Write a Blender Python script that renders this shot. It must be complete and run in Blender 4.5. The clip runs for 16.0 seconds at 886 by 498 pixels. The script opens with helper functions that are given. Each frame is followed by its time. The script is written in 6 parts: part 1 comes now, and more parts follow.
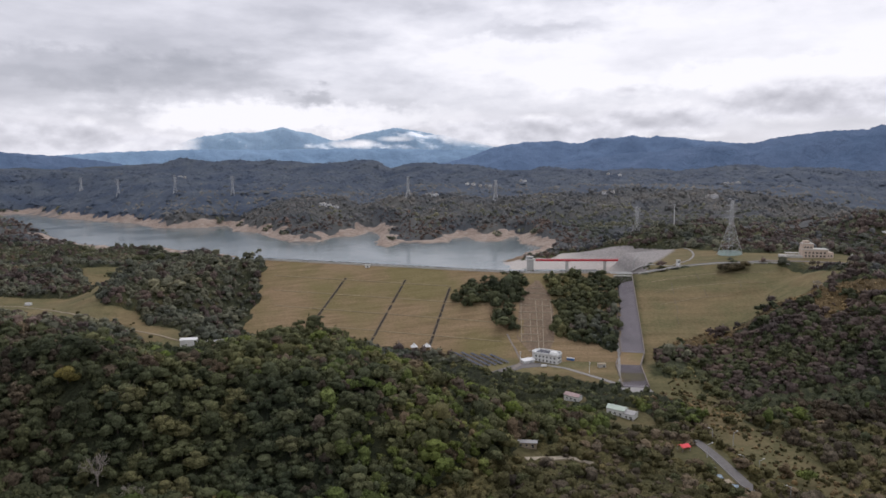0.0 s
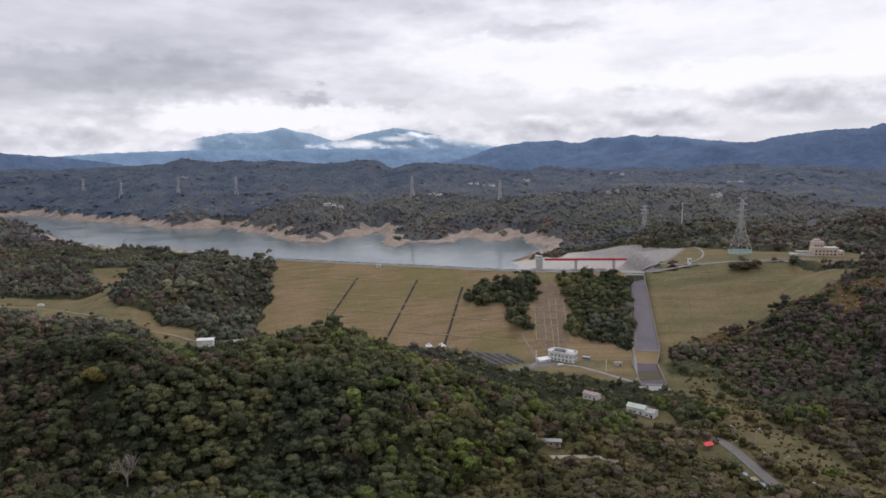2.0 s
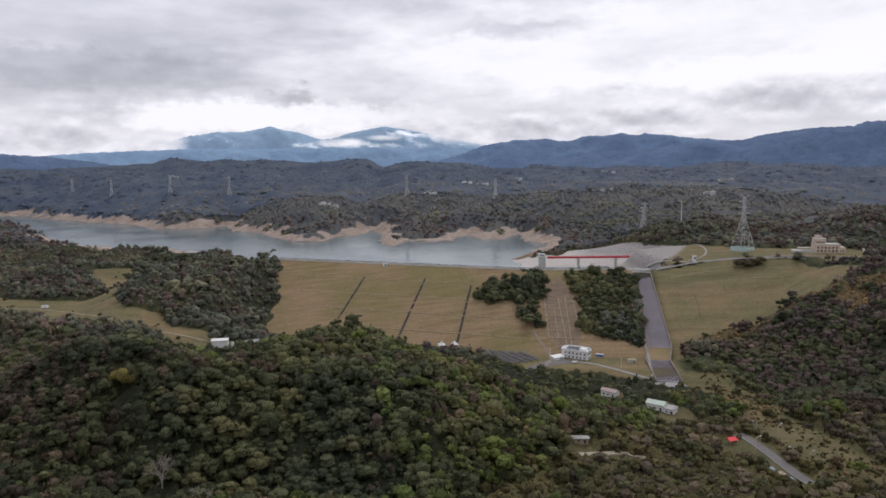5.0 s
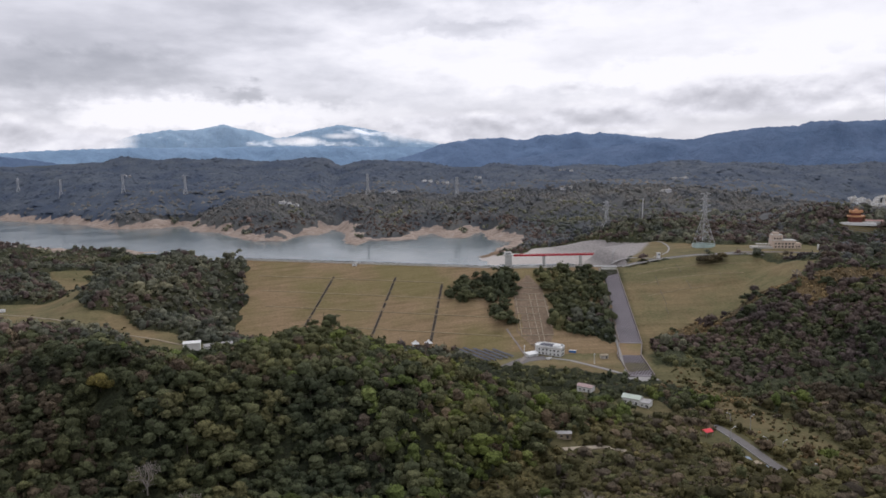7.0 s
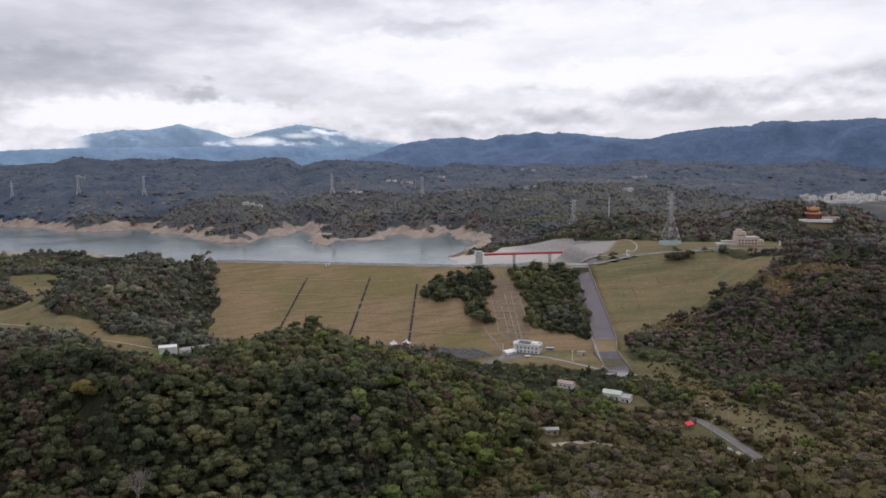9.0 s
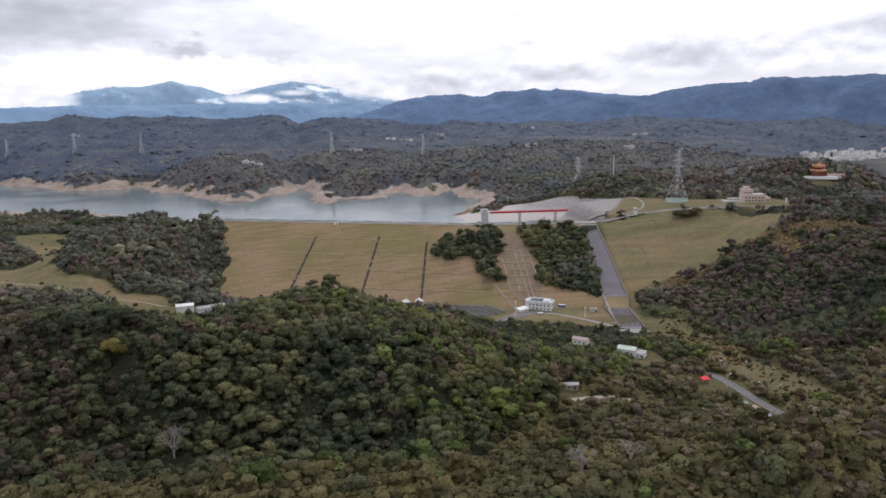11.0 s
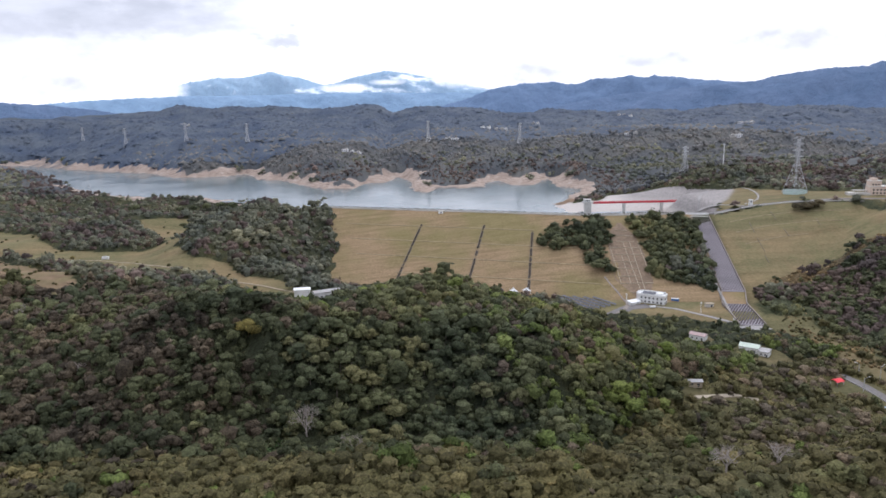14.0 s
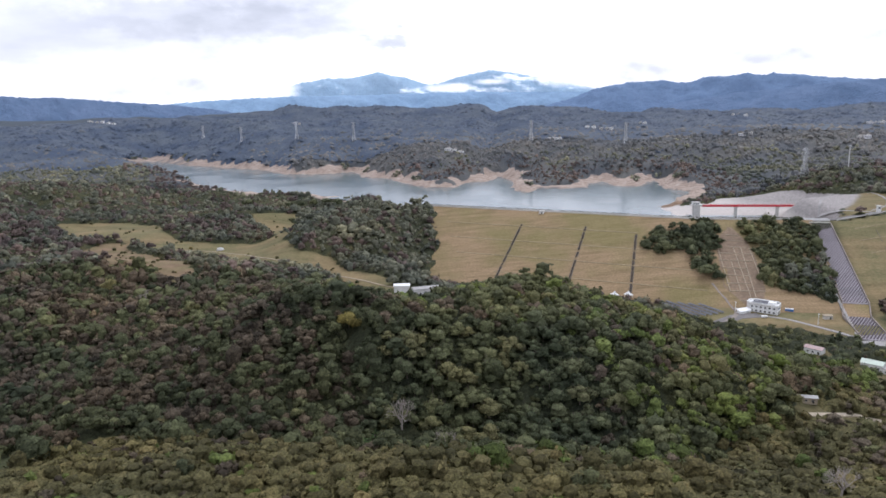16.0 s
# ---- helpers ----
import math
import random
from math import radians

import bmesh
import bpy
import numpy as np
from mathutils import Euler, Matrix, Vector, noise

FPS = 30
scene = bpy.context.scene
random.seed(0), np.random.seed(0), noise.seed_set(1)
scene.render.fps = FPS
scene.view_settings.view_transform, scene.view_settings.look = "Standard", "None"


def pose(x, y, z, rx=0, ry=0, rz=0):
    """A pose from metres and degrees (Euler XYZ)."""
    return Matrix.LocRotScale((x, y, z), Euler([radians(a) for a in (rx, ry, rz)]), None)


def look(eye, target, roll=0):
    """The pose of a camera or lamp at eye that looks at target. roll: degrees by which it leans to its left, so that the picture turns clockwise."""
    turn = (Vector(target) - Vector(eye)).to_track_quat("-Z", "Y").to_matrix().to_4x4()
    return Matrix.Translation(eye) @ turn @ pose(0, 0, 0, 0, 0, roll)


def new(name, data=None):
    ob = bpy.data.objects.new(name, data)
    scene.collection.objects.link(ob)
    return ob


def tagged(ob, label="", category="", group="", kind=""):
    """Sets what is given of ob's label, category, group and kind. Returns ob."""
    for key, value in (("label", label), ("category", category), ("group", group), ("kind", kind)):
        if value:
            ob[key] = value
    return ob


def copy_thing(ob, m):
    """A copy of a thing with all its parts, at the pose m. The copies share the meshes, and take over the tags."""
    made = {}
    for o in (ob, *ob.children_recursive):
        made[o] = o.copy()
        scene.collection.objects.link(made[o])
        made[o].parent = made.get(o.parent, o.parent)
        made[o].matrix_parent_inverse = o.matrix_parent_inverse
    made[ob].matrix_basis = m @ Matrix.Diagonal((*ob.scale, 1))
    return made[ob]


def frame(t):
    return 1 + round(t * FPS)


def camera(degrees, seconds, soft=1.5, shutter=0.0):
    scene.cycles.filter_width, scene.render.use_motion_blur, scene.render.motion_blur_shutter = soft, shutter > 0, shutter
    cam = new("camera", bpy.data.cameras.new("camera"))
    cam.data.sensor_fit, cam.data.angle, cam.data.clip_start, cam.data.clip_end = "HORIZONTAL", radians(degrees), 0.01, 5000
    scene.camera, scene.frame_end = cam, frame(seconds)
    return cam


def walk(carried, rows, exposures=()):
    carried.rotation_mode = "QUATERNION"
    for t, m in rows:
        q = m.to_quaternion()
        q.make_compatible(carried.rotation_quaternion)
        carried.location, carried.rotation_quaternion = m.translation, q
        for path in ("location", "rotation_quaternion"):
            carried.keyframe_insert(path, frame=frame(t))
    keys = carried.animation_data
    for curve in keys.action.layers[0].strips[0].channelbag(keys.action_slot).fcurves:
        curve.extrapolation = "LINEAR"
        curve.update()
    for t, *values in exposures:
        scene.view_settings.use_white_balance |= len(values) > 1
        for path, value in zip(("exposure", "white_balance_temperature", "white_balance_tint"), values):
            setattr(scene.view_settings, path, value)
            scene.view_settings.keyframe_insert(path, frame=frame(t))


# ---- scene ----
cam = camera(64.2, 16.0, 1.65)
# about 125 m of flight, some 190 m over the valley floor
METRES, EYE, TILT, LEAN, TURN = 125.0, 200.0, -7.0, 0.0, 0.0
ROWS = [
    (0.0, 0.0, 0.0, 0.0, 0.0, 0.0, 0.0),
    (0.5, -0.0306, -0.0011, -0.0008, -0.05, -0.01, 0.06),
    (1.0, -0.0651, -0.002, -0.0021, -0.1, 0.0, 0.11),
    (1.5, -0.0976, -0.0029, -0.0033, -0.14, 0.01, 0.16),
    (2.0, -0.1341, -0.0024, -0.0038, -0.17, -0.0, 0.19),
    (2.5, -0.1685, -0.0022, -0.0042, -0.2, -0.0, 0.23),
    (3.0, -0.205, -0.0016, -0.0048, -0.23, -0.03, 0.27),
    (3.5, -0.2398, -0.0016, -0.0047, -0.25, -0.05, 0.3),
    (6.0, -0.4275, -0.0025, -0.0006, -3.03, -0.19, 0.68),
    (6.5, -0.4628, -0.0021, 0.0002, -4.02, -0.23, 0.8),
    (7.0, -0.5019, -0.0012, 0.001, -5.08, -0.28, 0.95),
    (7.5, -0.5376, -0.0007, 0.0014, -6.02, -0.32, 1.09),
    (8.0, -0.577, 0.0005, 0.0017, -7.03, -0.35, 1.25),
    (10.0, -0.7265, 0.0138, 0.0054, -8.97, -0.45, 1.61),
    (10.3, -0.7492, 0.016, 0.006, -9.0, -0.77, 1.62),
    (10.5, -0.7643, 0.0176, 0.0064, -9.0, -1.5, 1.63),
    (11.0, -0.8019, 0.0225, 0.007, -8.98, -3.77, 1.65),
    (11.5, -0.8361, 0.0277, 0.0088, -8.97, -4.68, 1.67),
    (12.0, -0.875, 0.0328, 0.0089, -8.95, -4.69, 1.67),
    (12.5, -0.91, 0.0369, 0.0104, -8.93, -4.69, 1.68),
    (13.0, -0.9482, 0.0423, 0.012, -8.85, -4.69, 1.7),
    (13.5, -0.9749, 0.0472, 0.0124, -7.63, -4.64, 1.64),
    (14.0, -0.9838, 0.0495, 0.0119, -2.01, -4.5, 1.11),
    (14.5, -0.9833, 0.0493, 0.0098, 0.39, -4.48, 0.92),
    (15.0, -0.9846, 0.0516, 0.0105, 2.43, -4.47, 0.63),
    (15.5, -0.9833, 0.051, 0.0104, 4.96, -4.45, 0.32),
    (16.0, -0.9803, 0.0515, 0.0093, 6.16, -4.45, 0.17),
]
walk(cam, [(t, pose(0, 0, EYE, TILT, LEAN, TURN) @ pose(METRES * x, METRES * y, METRES * z, 90 + pitch, roll, yaw)) for t, x, y, z, yaw, pitch, roll in ROWS],
     exposures=[(0.0, 0.0, 6500, 10), (10.4, 0.0, 6500, 10), (11.0, 0.25, 6380, 10), (11.6, 0.58, 6230, 10), (12.2, 0.65, 6180, 10), (16.0, 0.66, 6150, 10)])

# ---- world and light: a bright overcast sky with broken cloud ----
world = bpy.data.worlds.new("world")
scene.world = world
world.use_nodes = True


def node(tree, kind, **values):
    n = tree.nodes.new(kind)
    for key, value in values.items():
        if key in n.inputs:
            n.inputs[key].default_value = value
    return n


def math_node(tree, op, a, b=None):
    n = tree.nodes.new("ShaderNodeMath")
    n.operation = op
    for i, v in enumerate((a, b)):
        if v is None:
            continue
        if isinstance(v, (int, float)):
            n.inputs[i].default_value = v
        else:
            tree.links.new(v, n.inputs[i])
    return n.outputs[0]


def ramp(tree, fac, stops):
    n = tree.nodes.new("ShaderNodeValToRGB")
    while len(n.color_ramp.elements) < len(stops):
        n.color_ramp.elements.new(0.5)
    for e, (p, c) in zip(n.color_ramp.elements, stops):
        e.position, e.color = p, (*c, 1)
    tree.links.new(fac, n.inputs[0])
    return n.outputs[0]


def mix(tree, fac, a, b, mode="MIX"):
    n = tree.nodes.new("ShaderNodeMix")
    n.data_type, n.blend_type = "RGBA", mode
    for i, v in ((0, fac), (6, a), (7, b)):
        if isinstance(v, (int, float)):
            n.inputs[i].default_value = v
        elif isinstance(v, tuple):
            n.inputs[i].default_value = (*v, 1)
        else:
            tree.links.new(v, n.inputs[i])
    return n.outputs[2]


def noise_tex(tree, vec, scale, detail=4.0, rough=0.55):
    n = tree.nodes.new("ShaderNodeTexNoise")
    n.inputs["Scale"].default_value, n.inputs["Detail"].default_value, n.inputs["Roughness"].default_value = scale, detail, rough
    if vec is not None:
        tree.links.new(vec, n.inputs["Vector"])
    return n.outputs["Fac"]


SUN_EL, SUN_AZ = radians(48), radians(25)


def build_world():
    t = world.node_tree
    t.nodes.clear()
    out = t.nodes.new("ShaderNodeOutputWorld")
    bg = t.nodes.new("ShaderNodeBackground")
    sky = t.nodes.new("ShaderNodeTexSky")
    sky.sky_type, sky.sun_disc, sky.sun_elevation, sky.sun_rotation = "NISHITA", False, SUN_EL, SUN_AZ
    tc = t.nodes.new("ShaderNodeTexCoord")
    sep = t.nodes.new("ShaderNodeSeparateXYZ")
    t.links.new(tc.outputs["Generated"], sep.inputs[0])
    az = math_node(t, "ARCTAN2", sep.outputs[0], sep.outputs[1])
    el = math_node(t, "ARCSINE", sep.outputs[2])
    # cloud layers lie flat, so they are drawn out sideways near the horizon
    def layer(sa, se, scale, detail, rough):
        comb = t.nodes.new("ShaderNodeCombineXYZ")
        t.links.new(math_node(t, "MULTIPLY", az, sa), comb.inputs[0])
        t.links.new(math_node(t, "MULTIPLY", el, se), comb.inputs[1])
        return noise_tex(t, comb.outputs[0], scale, detail, rough)

    base, fine, ragged = layer(1.0, 3.4, 3.1, 7.0, 0.5), layer(1.0, 3.0, 9.0, 6.0, 0.55), layer(1.0, 1.7, 22.0, 6.0, 0.6)
    n = math_node(t, "ADD", math_node(t, "MULTIPLY", base, 0.62), math_node(t, "MULTIPLY", fine, 0.34))
    n = math_node(t, "ADD", n, 0.005)
    # ragged edges: the single clouds are bent by the fine layers
    az_w = math_node(t, "ADD", az, math_node(t, "MULTIPLY", math_node(t, "SUBTRACT", fine, 0.5), 0.34))
    el_w = math_node(t, "ADD", el, math_node(t, "MULTIPLY", math_node(t, "SUBTRACT", ragged, 0.5), 0.07))

    def bump(a0, e0, wa, we, power):
        u = math_node(t, "DIVIDE", math_node(t, "SUBTRACT", az_w, a0), wa)
        v = math_node(t, "DIVIDE", math_node(t, "SUBTRACT", el_w, e0), we)
        r = math_node(t, "ADD", math_node(t, "MULTIPLY", u, u), math_node(t, "MULTIPLY", v, v))
        return math_node(t, "MULTIPLY", math_node(t, "POWER", 2.718, math_node(t, "MULTIPLY", math_node(t, "MULTIPLY", r, r), -1.0)), power)

    # azimuth, elevation, half widths, how much brighter or darker than the layer
    for row in ((0.3, 0.15, 0.42, 0.07, 0.22), (-0.2, 0.06, 0.22, 0.02, 0.25), (-0.18, 0.088, 0.05, 0.014, -0.2), (-0.42, 0.115, 0.2, 0.024, -0.14), (0.13, 0.175, 0.12, 0.012, -0.1),
                (-0.55, 0.085, 0.25, 0.03, -0.1), (-0.6, 0.16, 0.5, 0.05, -0.03), (0.07, 0.18, 0.08, 0.02, -0.05), (0.42, 0.225, 0.09, 0.012, -0.12), (0.5, 0.11, 0.3, 0.02, 0.12)):
        n = math_node(t, "ADD", n, bump(*row))
    cloud = ramp(t, n, [(0.22, (0.44, 0.445, 0.51)), (0.38, (0.59, 0.59, 0.665)), (0.53, (0.79, 0.785, 0.87)), (0.7, (1.0, 0.985, 1.06))])
    scaled = mix(t, 1.0, sky.outputs[0], (0.09, 0.09, 0.09), "MULTIPLY")
    both = mix(t, 0.93, scaled, cloud)
    t.links.new(both, bg.inputs[0])
    bg.inputs[1].default_value = 1.0
    t.links.new(bg.outputs[0], out.inputs[0])


build_world()
sun = new("sun", bpy.data.lights.new("sun", "SUN"))
sun.data.energy, sun.data.angle, sun.data.color = 0.9, radians(14), (1.0, 0.97, 0.97)
sun.matrix_world = look((math.sin(SUN_AZ) * math.cos(SUN_EL), math.cos(SUN_AZ) * math.cos(SUN_EL), math.sin(SUN_EL)), (0, 0, 0))


# ---- materials ----
def material(name, rough=0.8, metal=0.0):
    m = bpy.data.materials.new(name)
    m.use_nodes = True
    p = m.node_tree.nodes["Principled BSDF"]
    p.inputs["Roughness"].default_value, p.inputs["Metallic"].default_value = rough, metal
    return m, m.node_tree, p


def bumped(tree, p, height, strength, distance):
    b = tree.nodes.new("ShaderNodeBump")
    b.inputs["Strength"].default_value, b.inputs["Distance"].default_value = strength, distance
    tree.links.new(height, b.inputs["Height"])
    tree.links.new(b.outputs[0], p.inputs["Normal"])


def world_pos(tree):
    return tree.nodes.new("ShaderNodeNewGeometry").outputs["Position"]


def plain(name, colour, rough=0.7, vary=0.18, scale=1.5, metal=0.0, stain=0.0):
    """Painted or cast surface with blotches, grain and some dirt."""
    m, t, p = material(name, rough, metal)
    pos = world_pos(t)
    a = noise_tex(t, pos, scale, 5.0)
    b = noise_tex(t, pos, scale * 0.13, 4.0)
    dim = tuple(c * (1 - vary) for c in colour)
    lit = tuple(min(1.0, c * (1 + vary)) for c in colour)
    c = ramp(t, a, [(0.3, dim), (0.7, lit)])
    c = mix(t, ramp(t, b, [(0.45, (0, 0, 0)), (0.75, (stain, stain, stain))]), c, tuple(v * 0.45 for v in colour))
    t.links.new(c, p.inputs["Base Color"])
    bumped(t, p, a, 0.25, 0.03)
    return m


def foliage(name, dark, mid, light, attr=True, crisp=1.0, size=0.9):
    """Leaves in clumps: a colour for each tree, lighter and darker sprays, and some light through the leaf."""
    m, t, p = material(name, 0.7)
    p.inputs["Specular IOR Level"].default_value = 0.08
    geo = t.nodes.new("ShaderNodeNewGeometry")
    if attr:
        a = t.nodes.new("ShaderNodeAttribute")
        a.attribute_name = "tint"
        fac = a.outputs["Fac"]
    else:
        fac = t.nodes.new("ShaderNodeObjectInfo").outputs["Random"]
    c = ramp(t, fac, [(0.0, dark), (0.45, mid), (0.8, light), (1.0, tuple(0.75 * v + 0.25 * w for v, w in zip(light, (0.22, 0.17, 0.07))))])
    leaf = ramp(t, geo.outputs["Random Per Island"], [(0.0, (1 - 0.38 * crisp,) * 3), (1.0, (1 + 0.38 * crisp,) * 3)])
    c = mix(t, 1.0, c, leaf, "MULTIPLY")
    grain = noise_tex(t, geo.outputs["Position"], size, 4.0, 0.75)
    c = mix(t, 1.0, c, ramp(t, grain, [(0.36, (1 - 0.5 * crisp,) * 3), (0.5, (1.0, 1.0, 1.0)), (0.64, (1 + 0.6 * crisp,) * 3)]), "MULTIPLY")
    bumped(t, p, grain, 0.6 * crisp, 1.6)
    patch = ramp(t, noise_tex(t, geo.outputs["Position"], 0.012, 3.0), [(0.35, (0.8, 0.82, 0.85)), (0.65, (1.25, 1.15, 1.0))])
    c = mix(t, 1.0, c, patch, "MULTIPLY")
    t.links.new(c, p.inputs["Base Color"])
    through_leaf = t.nodes.new("ShaderNodeBsdfTranslucent")
    t.links.new(c, through_leaf.inputs["Color"])
    both = t.nodes.new("ShaderNodeMixShader")
    both.inputs[0].default_value = 0.22
    t.links.new(p.outputs[0], both.inputs[1])
    t.links.new(through_leaf.outputs[0], both.inputs[2])
    t.links.new(both.outputs[0], t.nodes["Material Output"].inputs["Surface"])
    return m


def ground_material():
    m, t, p = material("ground", 0.95)
    p.inputs["Specular IOR Level"].default_value = 0.1
    pos = world_pos(t)
    cover = t.nodes.new("ShaderNodeAttribute")
    cover.attribute_name = "cover"
    s = t.nodes.new("ShaderNodeSeparateColor")
    t.links.new(cover.outputs["Color"], s.inputs[0])
    n1, n2, n3 = noise_tex(t, pos, 0.35, 6.0), noise_tex(t, pos, 0.02, 5.0), noise_tex(t, pos, 0.08, 5.0)
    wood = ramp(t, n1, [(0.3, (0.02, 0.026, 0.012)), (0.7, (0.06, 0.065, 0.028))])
    grass = mix(t, ramp(t, n2, [(0.43, (0, 0, 0)), (0.63, (0.9, 0.9, 0.9))]), ramp(t, n1, [(0.3, (0.12, 0.112, 0.054)), (0.7, (0.182, 0.16, 0.083))]),
                ramp(t, n1, [(0.3, (0.17, 0.13, 0.069)), (0.7, (0.238, 0.182, 0.1))]))
    along = t.nodes.new("ShaderNodeMapping")
    along.inputs["Rotation"].default_value, along.inputs["Scale"].default_value = (0, 0, radians(4)), (0.01, 0.075, 0.1)
    t.links.new(pos, along.inputs["Vector"])
    n4 = noise_tex(t, along.outputs[0], 1.0, 5.0, 0.6)
    grass = mix(t, 1.0, grass, ramp(t, n4, [(0.35, (0.84, 0.82, 0.8)), (0.5, (1.0, 1.0, 1.0)), (0.62, (1.16, 1.12, 1.12))]), "MULTIPLY")
    sand = ramp(t, n3, [(0.25, (0.185, 0.132, 0.105)), (0.5, (0.305, 0.24, 0.195)), (0.75, (0.44, 0.378, 0.325))])
    bands = t.nodes.new("ShaderNodeTexWave")
    bands.bands_direction = "Z"
    bands.inputs["Scale"].default_value, bands.inputs["Distortion"].default_value, bands.inputs["Detail"].default_value = 0.11, 3.0, 3.0
    t.links.new(pos, bands.inputs["Vector"])
    sand = mix(t, ramp(t, bands.outputs["Fac"], [(0.3, (0, 0, 0)), (0.8, (0.5, 0.5, 0.5))]), sand, (0.43, 0.352, 0.292))
    earth = ramp(t, n3, [(0.3, (0.15, 0.1, 0.066)), (0.55, (0.22, 0.15, 0.1)), (0.75, (0.29, 0.2, 0.135))])
    sand = mix(t, ramp(t, cover.outputs["Alpha"], [(0.0, (0, 0, 0)), (0.15, (1, 1, 1))]), earth, sand)
    stone = ramp(t, n1, [(0.3, (0.22, 0.203, 0.192)), (0.7, (0.39, 0.362, 0.342))])
    height = t.nodes.new("ShaderNodeSeparateXYZ")
    t.links.new(pos, height.inputs[0])
    silt = ramp(t, math_node(t, "DIVIDE", math_node(t, "SUBTRACT", height.outputs[2], 42.0), 20.0), [(0.1, (1, 1, 1)), (0.55, (0, 0, 0))])
    stone = mix(t, silt, stone, ramp(t, n1, [(0.3, (0.42, 0.385, 0.35)), (0.7, (0.56, 0.52, 0.48))]))
    # forest floor goes blue-grey far off: distance haze put into its colour
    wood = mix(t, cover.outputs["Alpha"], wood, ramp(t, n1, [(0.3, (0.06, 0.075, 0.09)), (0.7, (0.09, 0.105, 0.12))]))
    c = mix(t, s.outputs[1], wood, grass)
    c = mix(t, s.outputs[0], c, sand)
    c = mix(t, s.outputs[2], c, stone)
    t.links.new(c, p.inputs["Base Color"])
    bumped(t, p, n1, 0.5, 0.6)
    return m


def turf_material():
    """Mown dry grass of the embankment: straw and olive in bands along the slope."""
    m, t, p = material("embankment_turf", 0.95)
    p.inputs["Specular IOR Level"].default_value = 0.1
    pos = world_pos(t)
    stretch = t.nodes.new("ShaderNodeMapping")
    stretch.inputs["Rotation"].default_value = (0, 0, radians(19.3))
    stretch.inputs["Scale"].default_value = (0.012, 0.17, 0.17)
    t.links.new(pos, stretch.inputs["Vector"])
    a = noise_tex(t, stretch.outputs[0], 1.0, 6.0, 0.6)
    b = noise_tex(t, pos, 0.6, 5.0, 0.6)
    d = noise_tex(t, pos, 0.012, 3.0)
    c = ramp(t, a, [(0.3, (0.19, 0.14, 0.078)), (0.48, (0.258, 0.187, 0.108)), (0.62, (0.298, 0.217, 0.132)), (0.72, (0.228, 0.168, 0.094))])
    c = mix(t, ramp(t, d, [(0.42, (0, 0, 0)), (0.62, (0.6, 0.6, 0.6))]), c, (0.165, 0.155, 0.06))
    c = mix(t, 1.0, c, ramp(t, b, [(0.3, (0.72, 0.72, 0.7)), (0.7, (1.22, 1.2, 1.2))]), "MULTIPLY")
    t.links.new(c, p.inputs["Base Color"])
    bumped(t, p, b, 0.5, 0.3)
    return m


def water_material():
    """Calm silty reservoir: green-grey, with a light breeze in patches."""
    m, t, p = material("lake_water", 0.06)
    pos = world_pos(t)
    a = noise_tex(t, pos, 0.006, 3.0)
    t.links.new(ramp(t, a, [(0.3, (0.12, 0.155, 0.163)), (0.7, (0.16, 0.198, 0.207))]), p.inputs["Base Color"])
    p.inputs["IOR"].default_value = 1.33
    p.inputs["Specular IOR Level"].default_value = 0.4
    breeze = noise_tex(t, pos, 0.012, 4.0)
    t.links.new(ramp(t, breeze, [(0.4, (0.14, 0.14, 0.14)), (0.62, (0.22, 0.22, 0.22))]), p.inputs["Roughness"])
    bumped(t, p, noise_tex(t, pos, 0.9, 4.0), 0.06, 0.2)
    return m


def hazed_range_material(name, low, high, scale):
    """Distant wooded mountains; the haze of kilometres of air is painted into the base colour."""
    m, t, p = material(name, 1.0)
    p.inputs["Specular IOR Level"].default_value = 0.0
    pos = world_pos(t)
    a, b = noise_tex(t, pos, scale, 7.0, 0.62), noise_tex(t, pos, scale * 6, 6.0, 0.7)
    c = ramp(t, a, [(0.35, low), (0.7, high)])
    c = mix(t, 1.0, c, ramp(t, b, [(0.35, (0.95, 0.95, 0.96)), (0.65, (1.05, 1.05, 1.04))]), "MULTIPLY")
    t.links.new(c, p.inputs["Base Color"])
    bumped(t, p, math_node(t, "ADD", a, math_node(t, "MULTIPLY", b, 0.08)), 0.9, 40.0)
    return m


GROUND, TURF, WATER = ground_material(), turf_material(), water_material()
LEAF = foliage("leaves", (0.051, 0.062, 0.036), (0.085, 0.097, 0.052), (0.132, 0.142, 0.071))
LEAF_NEAR = foliage("leaves_of_single_trees", (0.052, 0.063, 0.036), (0.084, 0.099, 0.053), (0.119, 0.131, 0.068), False)
LEAF_BROWN = foliage("brown_leaves", (0.056, 0.048, 0.036), (0.094, 0.077, 0.056), (0.131, 0.104, 0.078))
# undergrowth: the shade below the crowns is put into a darker leaf colour
LEAF_SHADED = foliage("shaded_undergrowth_leaves", (0.040, 0.048, 0.029), (0.062, 0.072, 0.042), (0.091, 0.099, 0.054))
LEAF_FRESH = foliage("fresh_green_leaves", (0.068, 0.093, 0.028), (0.107, 0.140, 0.042), (0.147, 0.183, 0.059))
LEAF_DRY = foliage("dry_scrub", (0.082, 0.069, 0.052), (0.128, 0.108, 0.078), (0.187, 0.149, 0.104))
LEAF_OLIVE = foliage("olive_scrub", (0.061, 0.060, 0.029), (0.097, 0.092, 0.043), (0.136, 0.123, 0.059))
LEAF_STRAW = foliage("straw_grass", (0.162, 0.120, 0.064), (0.227, 0.172, 0.093), (0.284, 0.218, 0.123))
